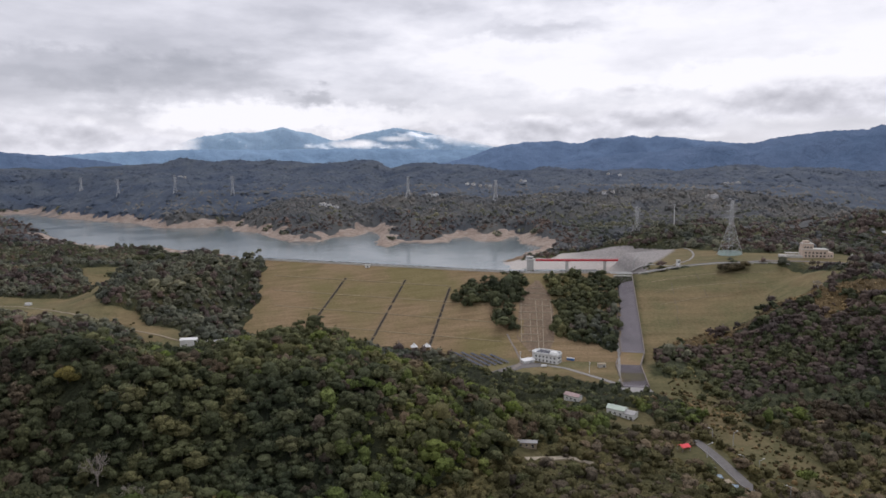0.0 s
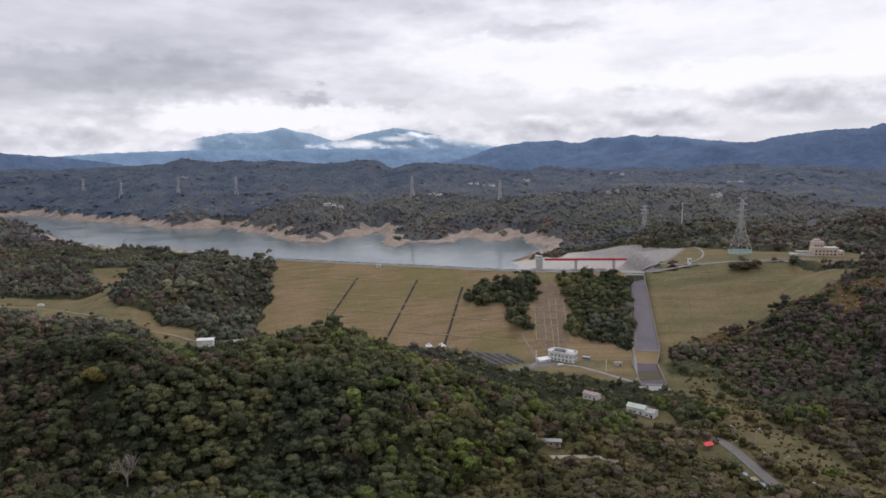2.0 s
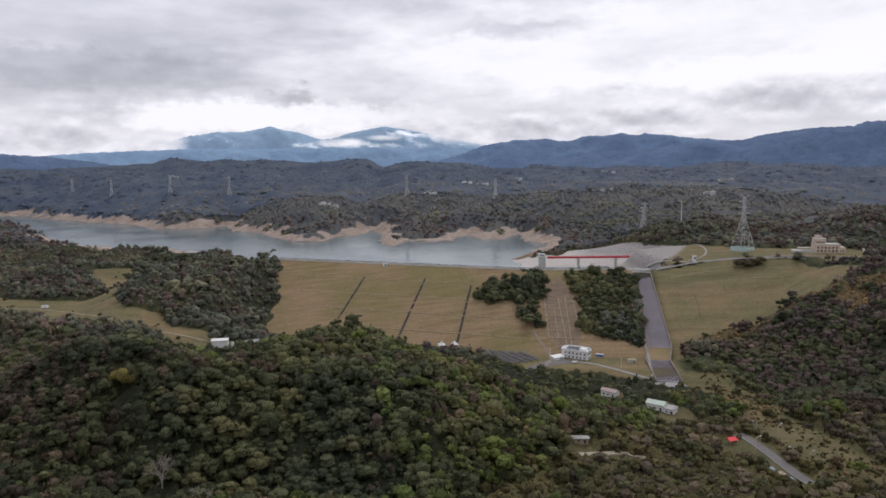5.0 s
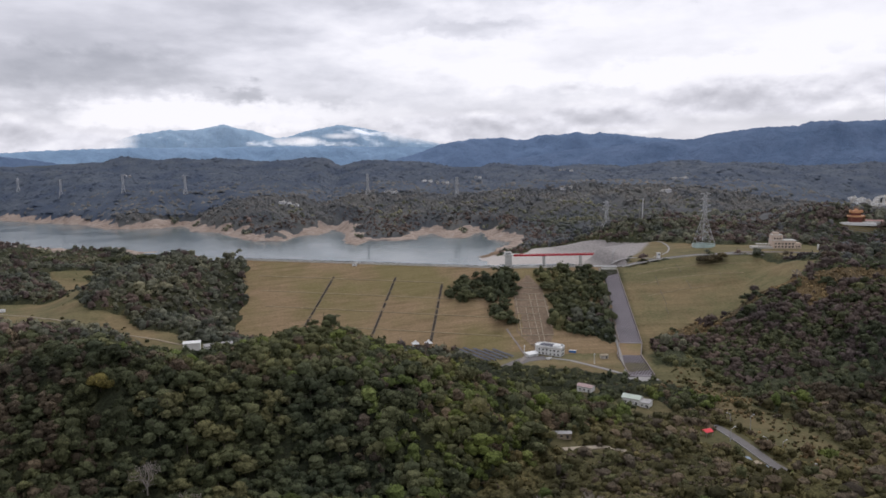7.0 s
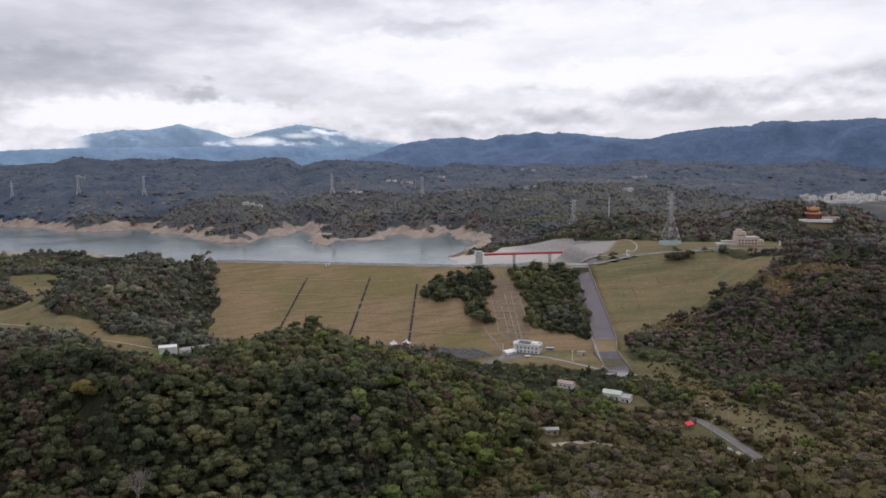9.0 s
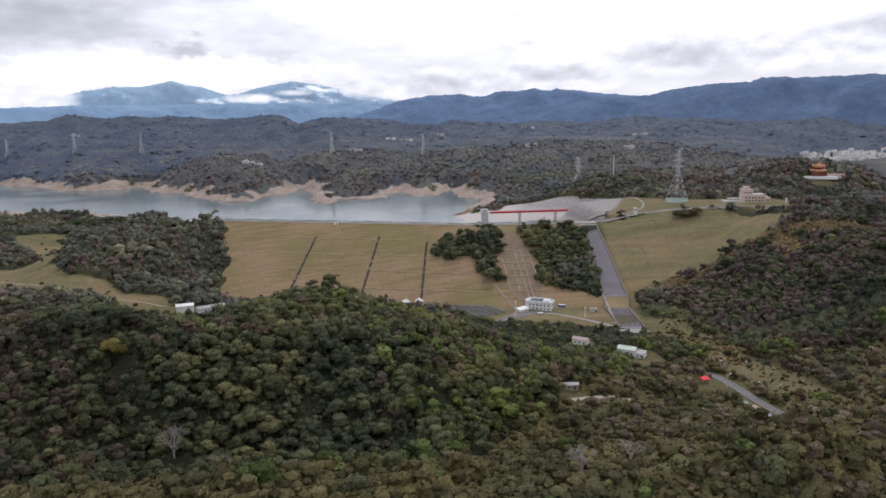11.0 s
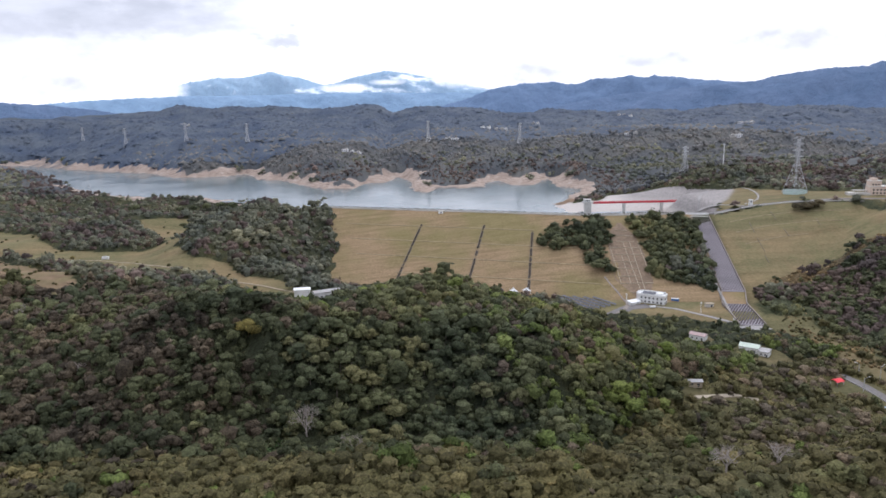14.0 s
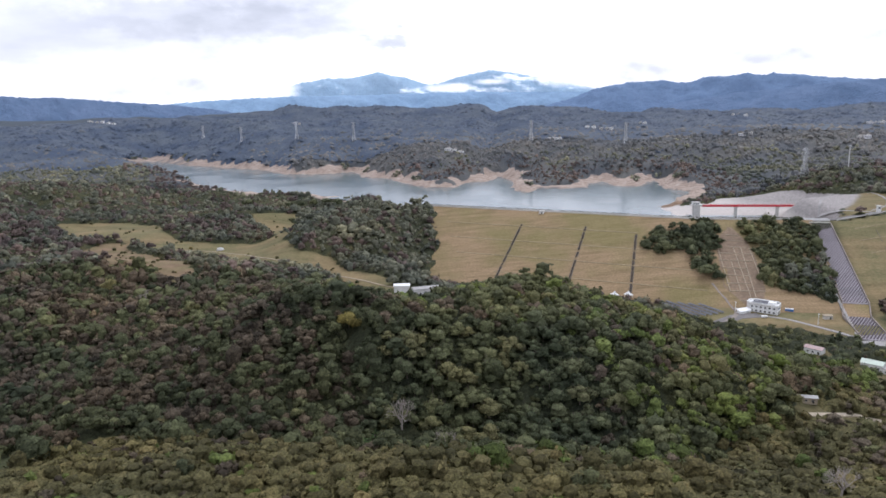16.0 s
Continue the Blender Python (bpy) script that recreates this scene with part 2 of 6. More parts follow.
# haze painted into the leaf colour: lighter, greyer, then bluer with distance
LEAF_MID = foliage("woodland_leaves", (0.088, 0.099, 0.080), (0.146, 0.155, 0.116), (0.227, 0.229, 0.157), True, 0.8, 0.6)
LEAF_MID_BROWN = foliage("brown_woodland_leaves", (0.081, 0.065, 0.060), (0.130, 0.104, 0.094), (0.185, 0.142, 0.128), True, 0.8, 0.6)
LEAF_FAR_HAZED = foliage("far_leaves_hazed", (0.098, 0.109, 0.115), (0.148, 0.155, 0.163), (0.203, 0.202, 0.199), True, 0.25, 0.25)
LEAF_DISTANT_HAZED = foliage("distant_leaves_hazed", (0.074, 0.096, 0.139), (0.093, 0.120, 0.167), (0.116, 0.144, 0.189), True, 0.25, 0.15)
BARK = plain("bark", (0.11, 0.09, 0.07), 0.9, 0.3, 3.0)
PALE_BARK = plain("pale_bark", (0.32, 0.28, 0.245), 0.9, 0.2, 3.0)
CONCRETE = plain("concrete", (0.3, 0.285, 0.27), 0.85, 0.15, 0.6, stain=0.5)
PALE_CONCRETE = plain("pale_concrete", (0.55, 0.53, 0.49), 0.85, 0.12, 0.5, stain=0.4)
DARK_STONE = plain("dark_stone", (0.075, 0.06, 0.048), 0.9, 0.4, 0.9)
ASPHALT = plain("asphalt", (0.16, 0.148, 0.142), 0.9, 0.2, 0.5, stain=0.3)
WHITE = plain("white_paint", (0.78, 0.78, 0.76), 0.6, 0.06, 0.8, stain=0.25)
CREAM = plain("cream_render", (0.62, 0.5, 0.4), 0.8, 0.1, 0.6, stain=0.3)
RED = plain("red_paint", (0.5, 0.03, 0.045), 0.5, 0.15, 0.6, stain=0.3)
STEEL = plain("galvanised_steel", (0.52, 0.53, 0.54), 0.5, 0.1, 1.0, 0.3)
DRAIN_EDGE = plain("mossy_edge_stone", (0.16, 0.135, 0.1), 0.9, 0.35, 0.7)
GLASS = plain("dark_window", (0.03, 0.035, 0.04), 0.15, 0.2, 1.0)


# ---- the lie of the land ----
WATER_Z = 38.5
LAKE = [(-1340, 2240), (-1095, 2030), (-928, 1919), (-808, 1856), (-701, 1722), (-592, 1742), (-548, 1800), (-486, 1650), (-430, 1623),
        (-362, 1507), (-307, 1426), (-245, 1426), (-222, 1490), (-169, 1626), (-137, 1570), (-134, 1388), (-107, 1347), (-87, 1409),
        (10, 1413), (21, 1495), (53, 1536), (73, 1454), (108, 1426), (140, 1520), (164, 1539), (155, 1400), (190, 1350), (150, 1240),
        (104, 1150), (106, 1050), (150, 1038), (215, 1045), (225, 960), (150, 900), (80, 880), (-60, 930), (-255, 985), (-300, 1060),
        (-281, 1162), (-402, 1236), (-432, 1276), (-557, 1318), (-668, 1330), (-743, 1391), (-800, 1400), (-825, 1495), (-1030, 1720), (-1330, 2080)]
# centre x, y, rise, half widths along and across, turn in degrees
NEAR_HILLS = [(-160, 500, 51, 200, 114, -10), (-310, 405, 26, 130, 85, 0), (-500, 570, 30, 190, 120, 0),
              (-150, 222, 46, 420, 106, 0), (165, 262, 22, 120, 62, 8), (560, 680, 68, 250, 175, 0),
              (-322, 878, 30, 88, 160, -15), (-500, 1050, 13, 190, 70, 10), (-1000, 1000, 18, 260, 260, 0),
              (365, 1180, 20, 120, 90, 0), (-218, 572, -17, 66, 42, 0), (-255, 415, 10, 70, 50, 0), (20, 545, -9, 70, 45, 0),
              (648, 1000, 30, 95, 75, 0), (-296, 965, 18, 52, 60, 0), (-520, 1165, -15, 250, 130, 0)]
FAR_HILLS = [(-540, 2960, 36, 800, 190, 0), (700, 1750, 16, 500, 260, 15), (900, 1100, 18, 330, 260, 0),
             (-1900, 1700, 12, 500, 600, 0), (1500, 2600, 14, 700, 600, 0), (1420, 1900, -38, 480, 330, -20)]


def sstep(a, b, x):
    t = np.clip((x - a) / (b - a), 0, 1)
    return t * t * (3 - 2 * t)


def waves(x, y, size, seed):
    """Smooth rolling relief, about -1 to 1, out of crossed waves."""
    r = np.random.RandomState(seed)
    total = np.zeros_like(x, float)
    for i in range(9):
        a, ph, k = r.uniform(0, 2 * np.pi), r.uniform(0, 2 * np.pi), r.uniform(0.6, 1.7) * 2 * np.pi / size
        total += np.sin(k * (np.cos(a) * x + np.sin(a) * y) + ph + 1.3 * np.sin(0.5 * k * (np.sin(a) * x - np.cos(a) * y) + 2 * ph))
    return total / 5.0


def shape_distance(poly, x, y):
    """Distance to the outline; negative inside."""
    best = np.full(x.shape, 1e18)
    inside = np.zeros(x.shape, bool)
    for (ax, ay), (bx, by) in zip(poly, poly[1:] + poly[:1]):
        ex, ey = bx - ax, by - ay
        u = np.clip(((x - ax) * ex + (y - ay) * ey) / (ex * ex + ey * ey), 0, 1)
        best = np.minimum(best, (x - ax - u * ex) ** 2 + (y - ay - u * ey) ** 2)
        if ay != by:
            inside ^= ((ay > y) != (by > y)) & (x < ex * (y - ay) / ey + ax)
    d = np.sqrt(best)
    return np.where(inside, -d, d)


# crest of the embankment and the road that goes on from it: x, y, z, fall of the slope below
CREST = np.array([(-300, 955, 70, 0.337), (80, 823, 70, 0.337), (130, 828, 69, 0.31), (205, 846, 66, 0.275), (232, 842, 66, 0.275),
                  (290, 862, 72, 0.29), (343, 860, 77, 0.29), (400, 842, 80, 0.3), (445, 780, 80, 0.3)])


def crest(x):
    return [np.interp(x, CREST[:, 0], CREST[:, i]) for i in (1, 2, 3)]


def bank_slope(x, y):
    cy, cz, k = crest(x)
    return cz - np.maximum(0, cy - y) * k


def hills(x, y, rows):
    total = np.zeros_like(x, float)
    for cx, cy, rise, rx, ry, turn in rows:
        c, s = math.cos(radians(turn)), math.sin(radians(turn))
        u, v = ((x - cx) * c + (y - cy) * s) / rx, ((y - cy) * c - (x - cx) * s) / ry
        total += rise * np.exp(-(u * u + v * v) ** 2)
    return total


def lake_edge(x, y):
    return shape_distance(LAKE, x, y) + 5 * waves(x, y, 105, 3) + 5 * waves(x, y, 42, 4)


def bank_width(x, y):
    return 37 + 15 * waves(x, y, 120, 44) + 7 * waves(x, y, 40, 48)


def land(x, y):
    """Height of the ground."""
    x, y = np.asarray(x, float), np.asarray(y, float)
    edge = sstep(650, 740, y)
    z = 8 + 28 * sstep(0, 1, (-110 - 100 * edge - x) / (130 - 65 * edge)) * sstep(565, 690, y) + 10 * sstep(-500, -1000, x)
    z += 46 * sstep(240, 420, x) * sstep(640, 900, y) * (1 - 0.8 * sstep(1050, 1500, y)) + 42 * sstep(900, 1200, y) * (1 - sstep(-110, -240, x) * 0.72)
    z += 52 * sstep(1450, 1900, y) + (44 + 10 * sstep(400, -200, x)) * sstep(1700, 2950, y)
    z += hills(x, y, NEAR_HILLS) + hills(x, y, FAR_HILLS)
    far = sstep(700, 1500, np.hypot(x, y))
    z += waves(x, y, 130, 1) * (2.2 + 2 * far) + waves(x, y, 420, 2) * (1.0 + 11 * far) + waves(x, y, 240, 9) * 7 * far
    z += 5 * waves(x, y, 105, 77) * sstep(250, 330, x) * (1 - sstep(600, 700, x)) * sstep(520, 600, y) * (1 - sstep(690, 740, y))
    z -= 11 * np.exp(-((x + 655) / 150) ** 4 - ((y - 1225) / 125) ** 4)
    d = lake_edge(x, y)
    z = np.where(d < 600, np.minimum(z, WATER_Z + 19 * sstep(-4, 46, d) + 5 * waves(x, y, 95, 45) * sstep(4, 30, d) + np.maximum(0, d - 40) * 0.35), z)
    z = np.where(d < 0, np.minimum(z, WATER_Z - 6 * sstep(0, -40, d)), z)
    # the valley below the dam, the slopes and the flat at the toe
    cy, cz, k = crest(x)
    slope = bank_slope(x, y)
    span = sstep(-285, -262, x) * (1 - sstep(425, 470, x))
    front = np.where(y < cy, np.maximum(slope, 13.0 * (1 - sstep(610, 560, y)) + 7 * sstep(610, 560, y)), 0)
    near = (y < cy) & (y > 560)
    flat = sstep(-60, 0, x) * (1 - sstep(150, 185, x))
    z = np.where(near, np.where(x > -150, z + (np.maximum(front, z * (1 - flat)) - z) * span, np.maximum(z, front * span)), z)
    top = (y >= cy) & (y < cy + 120)
    up = cz - np.maximum(0, y - cy - 9) * 0.34
    z = np.where(top & (x < 240) & (x > -268), np.maximum(up, np.where(d < 0, WATER_Z - 6, WATER_Z)), z)
    # level shelf behind the road
    shelf = sstep(235, 265, x) * (1 - sstep(520, 600, x)) * sstep(0, 4, y - cy) * (1 - sstep(1010, 1090, y))
    z = z + (np.interp(x, [235, 300, 400, 600], [67, 73, 80, 82]) - z) * shelf * (d > 10)
    return z


def mesh_of(name, verts, faces, mats, smooth=True, tint=None, cover=None, normals=None):
    """A mesh from arrays; faces all with the same number of corners."""
    me = bpy.data.meshes.new(name)
    n, k = faces.shape
    me.vertices.add(len(verts))
    me.vertices.foreach_set("co", np.ascontiguousarray(verts, np.float32).ravel())
    me.loops.add(n * k)
    me.loops.foreach_set("vertex_index", np.ascontiguousarray(faces, np.int32).ravel())
    me.polygons.add(n)
    me.polygons.foreach_set("loop_start", np.arange(0, n * k, k, dtype=np.int32))
    me.polygons.foreach_set("use_smooth", np.full(n, smooth))
    for m in mats:
        me.materials.append(m)
    if tint is not None:
        me.attributes.new("tint", "FLOAT", "POINT").data.foreach_set("value", np.ascontiguousarray(tint, np.float32))
    if cover is not None:
        me.color_attributes.new("cover", "FLOAT_COLOR", "POINT").data.foreach_set("color", np.ascontiguousarray(cover, np.float32).ravel())
    me.update(calc_edges=True)
    if normals is not None:
        me.normals_split_custom_set_from_vertices(np.ascontiguousarray(normals, np.float32))
    return me


def grid_faces(nx, ny):
    i = np.arange((nx - 1) * (ny - 1))
    a = (i // (nx - 1)) * nx + i % (nx - 1)
    return np.stack([a, a + 1, a + nx + 1, a + nx], 1)


def inside_soft(poly, x, y, soft, wobble=0.0):
    d = shape_distance(poly, x, y) + (wobble * waves(x, y, 40, 11) if wobble else 0)
    return 1 - sstep(-soft, soft, d)


# open ground: meadow, pasture beside it, bare earth, the toe, the verge of the road, the concrete apron by the intake
MEADOWS = [[(-781, 932), (-740, 962), (-684, 974), (-617, 928), (-574, 868), (-533, 840), (-487, 824), (-449, 827), (-410, 838), (-379, 770), (-359, 739), (-322, 734), (-300, 705), (-240, 662),
            (-240, 615), (-290, 648), (-318, 690), (-355, 684), (-382, 692), (-411, 690), (-455, 738), (-497, 764), (-521, 766), (-566, 795), (-609, 820), (-653, 845), (-700, 835)],
           [(-515, 985), (-437, 1015), (-405, 880), (-385, 800), (-410, 815), (-435, 860)]]
BARE = [(-640, 775), (-636, 822), (-615, 826), (-565, 776), (-524, 752), (-448, 662), (-418, 612), (-432, 600), (-469, 618), (-497, 632), (-524, 642), (-600, 730)]
TOE = [(-45, 720), (-5, 684), (42, 614), (95, 600), (150, 582), (182, 596), (200, 700), (232, 842), (290, 862), (343, 860), (400, 842),
       (438, 752), (392, 722), (334, 716), (284, 704), (240, 688), (208, 666), (198, 640), (190, 640), (120, 720)]
DAM = [(-238, 938), (-233, 900), (-224, 828), (-222, 769), (-214, 735), (-150, 712), (-60, 690), (0, 672), (90, 690), (235, 780), (245, 850), (80, 835), (-240, 945)]
ROAD_VALLEY = [(178, 604), (222, 596), (232, 540), (236, 480), (246, 435), (242, 380), (215, 366), (200, 410), (191, 450), (193, 490), (188, 540), (172, 575)]
APRON = [(95, 1140), (140, 1125), (200, 1205), (255, 1182), (300, 1120), (345, 1062), (330, 1000), (290, 930), (235, 860), (205, 862), (205, 1000), (100, 1020)]
PARK = [(238, 862), (345, 866), (405, 846), (440, 790), (472, 802), (498, 838), (524, 872), (520, 915), (400, 940), (362, 1000), (350, 1040), (325, 1040), (322, 1000), (284, 930)]


SPILL = [(206, 852), (240, 852), (212, 690), (202, 650), (190, 572), (150, 572), (157, 640), (172, 680)]
# tree groups on the slopes
GROVES = [[(8, 788), (15, 765), (44, 762), (56, 752), (52, 727), (71, 690), (78, 738), (96, 785), (103, 812), (74, 815), (27, 808)],
          [(116, 812), (124, 766), (114, 708), (122, 686), (154, 675), (168, 672), (183, 735), (199, 810), (200, 834), (150, 828)]]


# gaps in the woods round buildings, the road and tracks: x, y, half widths
CLEARINGS = [(-222, 622, 32, 28), (-224, 588, 30, 26), (-232, 556, 28, 20), (138, 514, 23, 28), (105, 552, 14, 14), (54, 436, 9, 8), (51, 427, 7, 7), (160, 444, 12, 15), (177, 440, 11, 32),
             (179, 408, 12, 26), (188, 370, 12, 22), (80, 428, 20, 7), (642, 976, 30, 19), (1420, 1735, 310, 140), (378, 1135, 10, 16), (380, 925, 24, 26),
             (475, 880, 45, 26), (652, 880, 20, 20), (-62, 322, 14, 9), (-1, 256, 6, 10), (-200, 344, 11, 8), (-158, 313, 19, 8)]


def build_ground():
    def steps(parts):
        return np.unique(np.concatenate([np.arange(a, b, s) for a, b, s in parts] + [[parts[-1][1]]]))
    xs = steps([(-4900, -2000, 240), (-2000, -1100, 50), (-1100, -640, 14), (-640, 540, 6), (540, 1100, 14), (1100, 2200, 50), (2200, 4900, 240)])
    ys = steps([(-3000, 0, 250), (0, 200, 40), (200, 1240, 6), (1240, 2250, 12), (2250, 3300, 40), (3300, 4700, 120)])
    X, Y = np.meshgrid(xs, ys)
    X, Y = X.ravel(), Y.ravel()
    Z = land(X, Y)
    d = lake_edge(X, Y)
    rough = waves(X, Y, 19, 5) * 0.8
    bank = ((d > -10) & (d < 50)) * 1.0
    Z = Z + rough * 0.6 * bank
    grass = np.maximum.reduce([inside_soft(p, X, Y, 7, 5) for p in MEADOWS] + [inside_soft(TOE, X, Y, 5, 2), inside_soft(PARK, X, Y, 6, 3), 0.8 * inside_soft(ROAD_VALLEY, X, Y, 9, 8), inside_soft(BARE, X, Y, 6, 5)]
                              + [0.6 * sstep(1.5, 0.9, ((X - cx) / rx) ** 2 + ((Y - cy) / ry) ** 2) for cx, cy, rx, ry in CLEARINGS])
    sand = np.maximum(sstep(-6, 0, d) * (1 - sstep(-4, 5, d - bank_width(X, Y))), inside_soft(BARE, X, Y, 6, 5) * np.clip(0.5 + 0.4 * waves(X, Y, 26, 53), 0.1, 0.9))
    stone = inside_soft(APRON, X, Y, 3)
    grass = np.clip(grass, 0, 1)
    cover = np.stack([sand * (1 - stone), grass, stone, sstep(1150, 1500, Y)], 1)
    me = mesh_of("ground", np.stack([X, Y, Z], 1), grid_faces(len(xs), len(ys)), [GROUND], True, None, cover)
    tagged(new("ground", me), "valley ground with forest floor, meadow and sandy lake banks", "ground", kind="structure")


build_ground()


def build_lake():
    bm = bmesh.new()
    c = np.mean(LAKE, 0)
    ring = []
    n = len(LAKE)
    for i, (x, y) in enumerate(LAKE):
        ax, ay = LAKE[i - 1]
        bx, by = LAKE[(i + 1) % n]
        t = Vector((bx - ax, by - ay, 0)).normalized()
        off = 24
        ring.append(bm.verts.new((x - t.y * off, y + t.x * off, WATER_Z)))
    f = bm.faces.new(ring)
    bmesh.ops.triangulate(bm, faces=[f])
    bmesh.ops.recalc_face_normals(bm, faces=bm.faces)
    me = bpy.data.meshes.new("water")
    bm.to_mesh(me)
    bm.free()
    me.materials.append(WATER)
    tagged(new("water", me), "calm grey-green reservoir water at a low level", "lake", kind="structure")


build_lake()


# ---- embankment dam ----
def part(name, bm, mat, parent=None, label="", smooth=False):
    me = bpy.data.meshes.new(name)
    bm.to_mesh(me)
    bm.free()
    me.materials.append(mat)
    if smooth:
        me.polygons.foreach_set("use_smooth", [True] * len(me.polygons))
    ob = new(name, me)
    if parent is not None:
        ob.parent = parent
    if label:
        ob["label"] = label
    return ob


def build_dam():
    xs = np.arange(-262, 236, 4.0)
    rows = []
    for s in list(np.arange(0, 190, 4.0)):
        rows.append(s)
    X, S = np.meshgrid(xs, np.array(rows))
    cy, cz, k = crest(X)
    Y = cy - S
    Z = cz - S * k + 0.35 + 0.07 * waves(X, Y, 30, 21)
    Z = np.where(Z < 12.2, 12.2, Z)
    faces = grid_faces(len(xs), len(rows))[:, ::-1]
    mid_x, mid_y = X.ravel()[faces].mean(1), Y.ravel()[faces].mean(1)
    faces = faces[(mid_x < 183 + (mid_y - 664) * 0.19 - 9) & (mid_x > -241 + 3 * waves(mid_x, mid_y, 40, 22))]
    me = mesh_of("dam_face", np.stack([X.ravel(), Y.ravel(), Z.ravel()], 1), faces, [TURF])
    tagged(new("dam_face", me), "long grassed downstream slope of an earth dam", "dam", kind="structure")


build_dam()


# ---- woods ----
def leaf_dome(rs, segs, rings, uneven=0.16):
    """A lump of foliage, open below: points and triangles."""
    pts, tri = [(0, 0, 1)], []
    for j in range(1, rings + 1):
        e = math.pi / 2 - (math.pi / 2 + 0.4) * j / rings
        for i in range(segs):
            a = 2 * math.pi * (i + 0.5 * (j % 2)) / segs + rs.uniform(-0.15, 0.15)
            pts.append((math.cos(e) * math.cos(a), math.cos(e) * math.sin(a), math.sin(e)))
    pts = np.array(pts) * rs.uniform(1 - uneven, 1 + uneven, (len(pts), 1))
    for i in range(segs):
        k = (i + 1) % segs
        tri.append((0, 1 + i, 1 + k))
        for j in range(rings - 1):
            a, b, c, d = 1 + j * segs + i, 1 + j * segs + k, 1 + (j + 1) * segs + i, 1 + (j + 1) * segs + k
            if j % 2:
                tri += [(a, c, d), (a, d, b)]
            else:
                tri += [(a, c, b), (b, c, d)]
    return pts, np.array(tri)


def unit(v):
    return v / np.maximum(np.linalg.norm(v, axis=1, keepdims=True), 1e-6)


def leaf_cards(rs, at, out, size):
    """Sprays of leaves lying against the crown, as loose triangles."""
    n = len(at)
    nrm = unit(out + rs.normal(size=(n, 3)) * 0.45)
    t = unit(np.cross(nrm, rs.normal(size=(n, 3))))
    b = np.cross(nrm, t)
    w, h = size * rs.uniform(0.6, 1.4, (n, 1)), size * rs.uniform(0.6, 1.4, (n, 1))
    lift = out * size * 0.3
    p = np.stack([at - t * w, at + t * w + lift * 0.5, at + b * h * 1.5 + lift], 1)
    return p.reshape(-1, 3)


def crown(rs, lobes, segs, rings, cards, size, form=0.0):
    """A crown of about unit radius: lumps of foliage round a middle, with sprays of leaves on them. form: 0 round, above 0 spreading and flat-topped,
    below 0 drawn up. Gives points, triangles and the way each point faces."""
    V, F, N, n = [], [], [], 0
    ang = rs.uniform(0, 2 * np.pi)
    at, out = [], []
    for i in range(lobes):
        a = ang + i * 2.4
        far = 0.0 if i == 0 else rs.uniform(0.4, 0.66) * (1 + 0.2 * form)
        c = np.array((math.cos(a) * far, math.sin(a) * far, rs.uniform(0.05, 0.25) if i == 0 else rs.uniform(-0.42, 0.12) * (1 - 0.6 * form)))
        r = rs.uniform(0.46, 0.6) if i == 0 else rs.uniform(0.28, 0.5)
        if lobes == 1:
            c, r = np.zeros(3), 0.9
        p, f = leaf_dome(rs, segs, rings)
        squash = (r, r, r * rs.uniform(0.7, 0.95) * (1 - 0.25 * form))
        V.append(p * squash + c)
        N.append(unit(0.48 * unit(p) + 0.3 * unit(V[-1] + (0, 0, 0.35)) + (0, 0, 0.22)))
        F.append(f + n)
        n += len(p)
        k = rs.randint(len(p), size=max(1, cards // lobes) if cards else 0)
        q = unit(p[k] + rs.normal(size=(len(k), 3)) * 0.3)
        at.append(q * squash * rs.uniform(0.92, 1.1, (len(k), 1)) + c)
        out.append(q)
    if cards:
        at, out = np.concatenate(at), np.concatenate(out)
        leaves = leaf_cards(rs, at, out, size)
        V.append(leaves)
        face = unit(0.48 * out + 0.3 * unit(at + (0, 0, 0.35)) + (0, 0, 0.22) + rs.normal(size=out.shape) * 0.26)
        N.append(np.repeat(face, 3, 0))
        F.append(np.arange(len(leaves)).reshape(-1, 3) + n)
    return np.concatenate(V), np.concatenate(F), np.concatenate(N)


def scatter(x0, x1, y0, y1, gap, seed):
    rs = np.random.RandomState(seed)
    gx, gy = np.meshgrid(np.arange(x0, x1, gap), np.arange(y0, y1, gap))
    x = gx.ravel() + rs.uniform(-0.48, 0.48, gx.size) * gap
    y = gy.ravel() + rs.uniform(-0.48, 0.48, gx.size) * gap
    return x, y, rs


def wooded(x, y):
    """How far a place is covered by trees, 0 to 1."""
    keep = np.ones_like(x)
    keep *= sstep(-2, 4, lake_edge(x, y) - bank_width(x, y))
    for p in MEADOWS + [BARE, TOE, APRON]:
        keep *= 1 - inside_soft(p, x, y, 3, 4)
    keep *= 1 - inside_soft(DAM, x, y, 3, 5)
    keep *= 1 - inside_soft(PARK, x, y, 3, 2)
    cy = crest(x)[0]
    keep *= 1.0 - ((x > -238) & (x < 240) & (y > cy - 5) & (y < cy + 130))
    keep *= 1 - inside_soft(SPILL, x, y, 1.5)
    for cx, cy, rx, ry in CLEARINGS:
        keep *= sstep(0.8, 1.3, ((x - cx) / rx) ** 2 + ((y - cy) / ry) ** 2)
    return keep


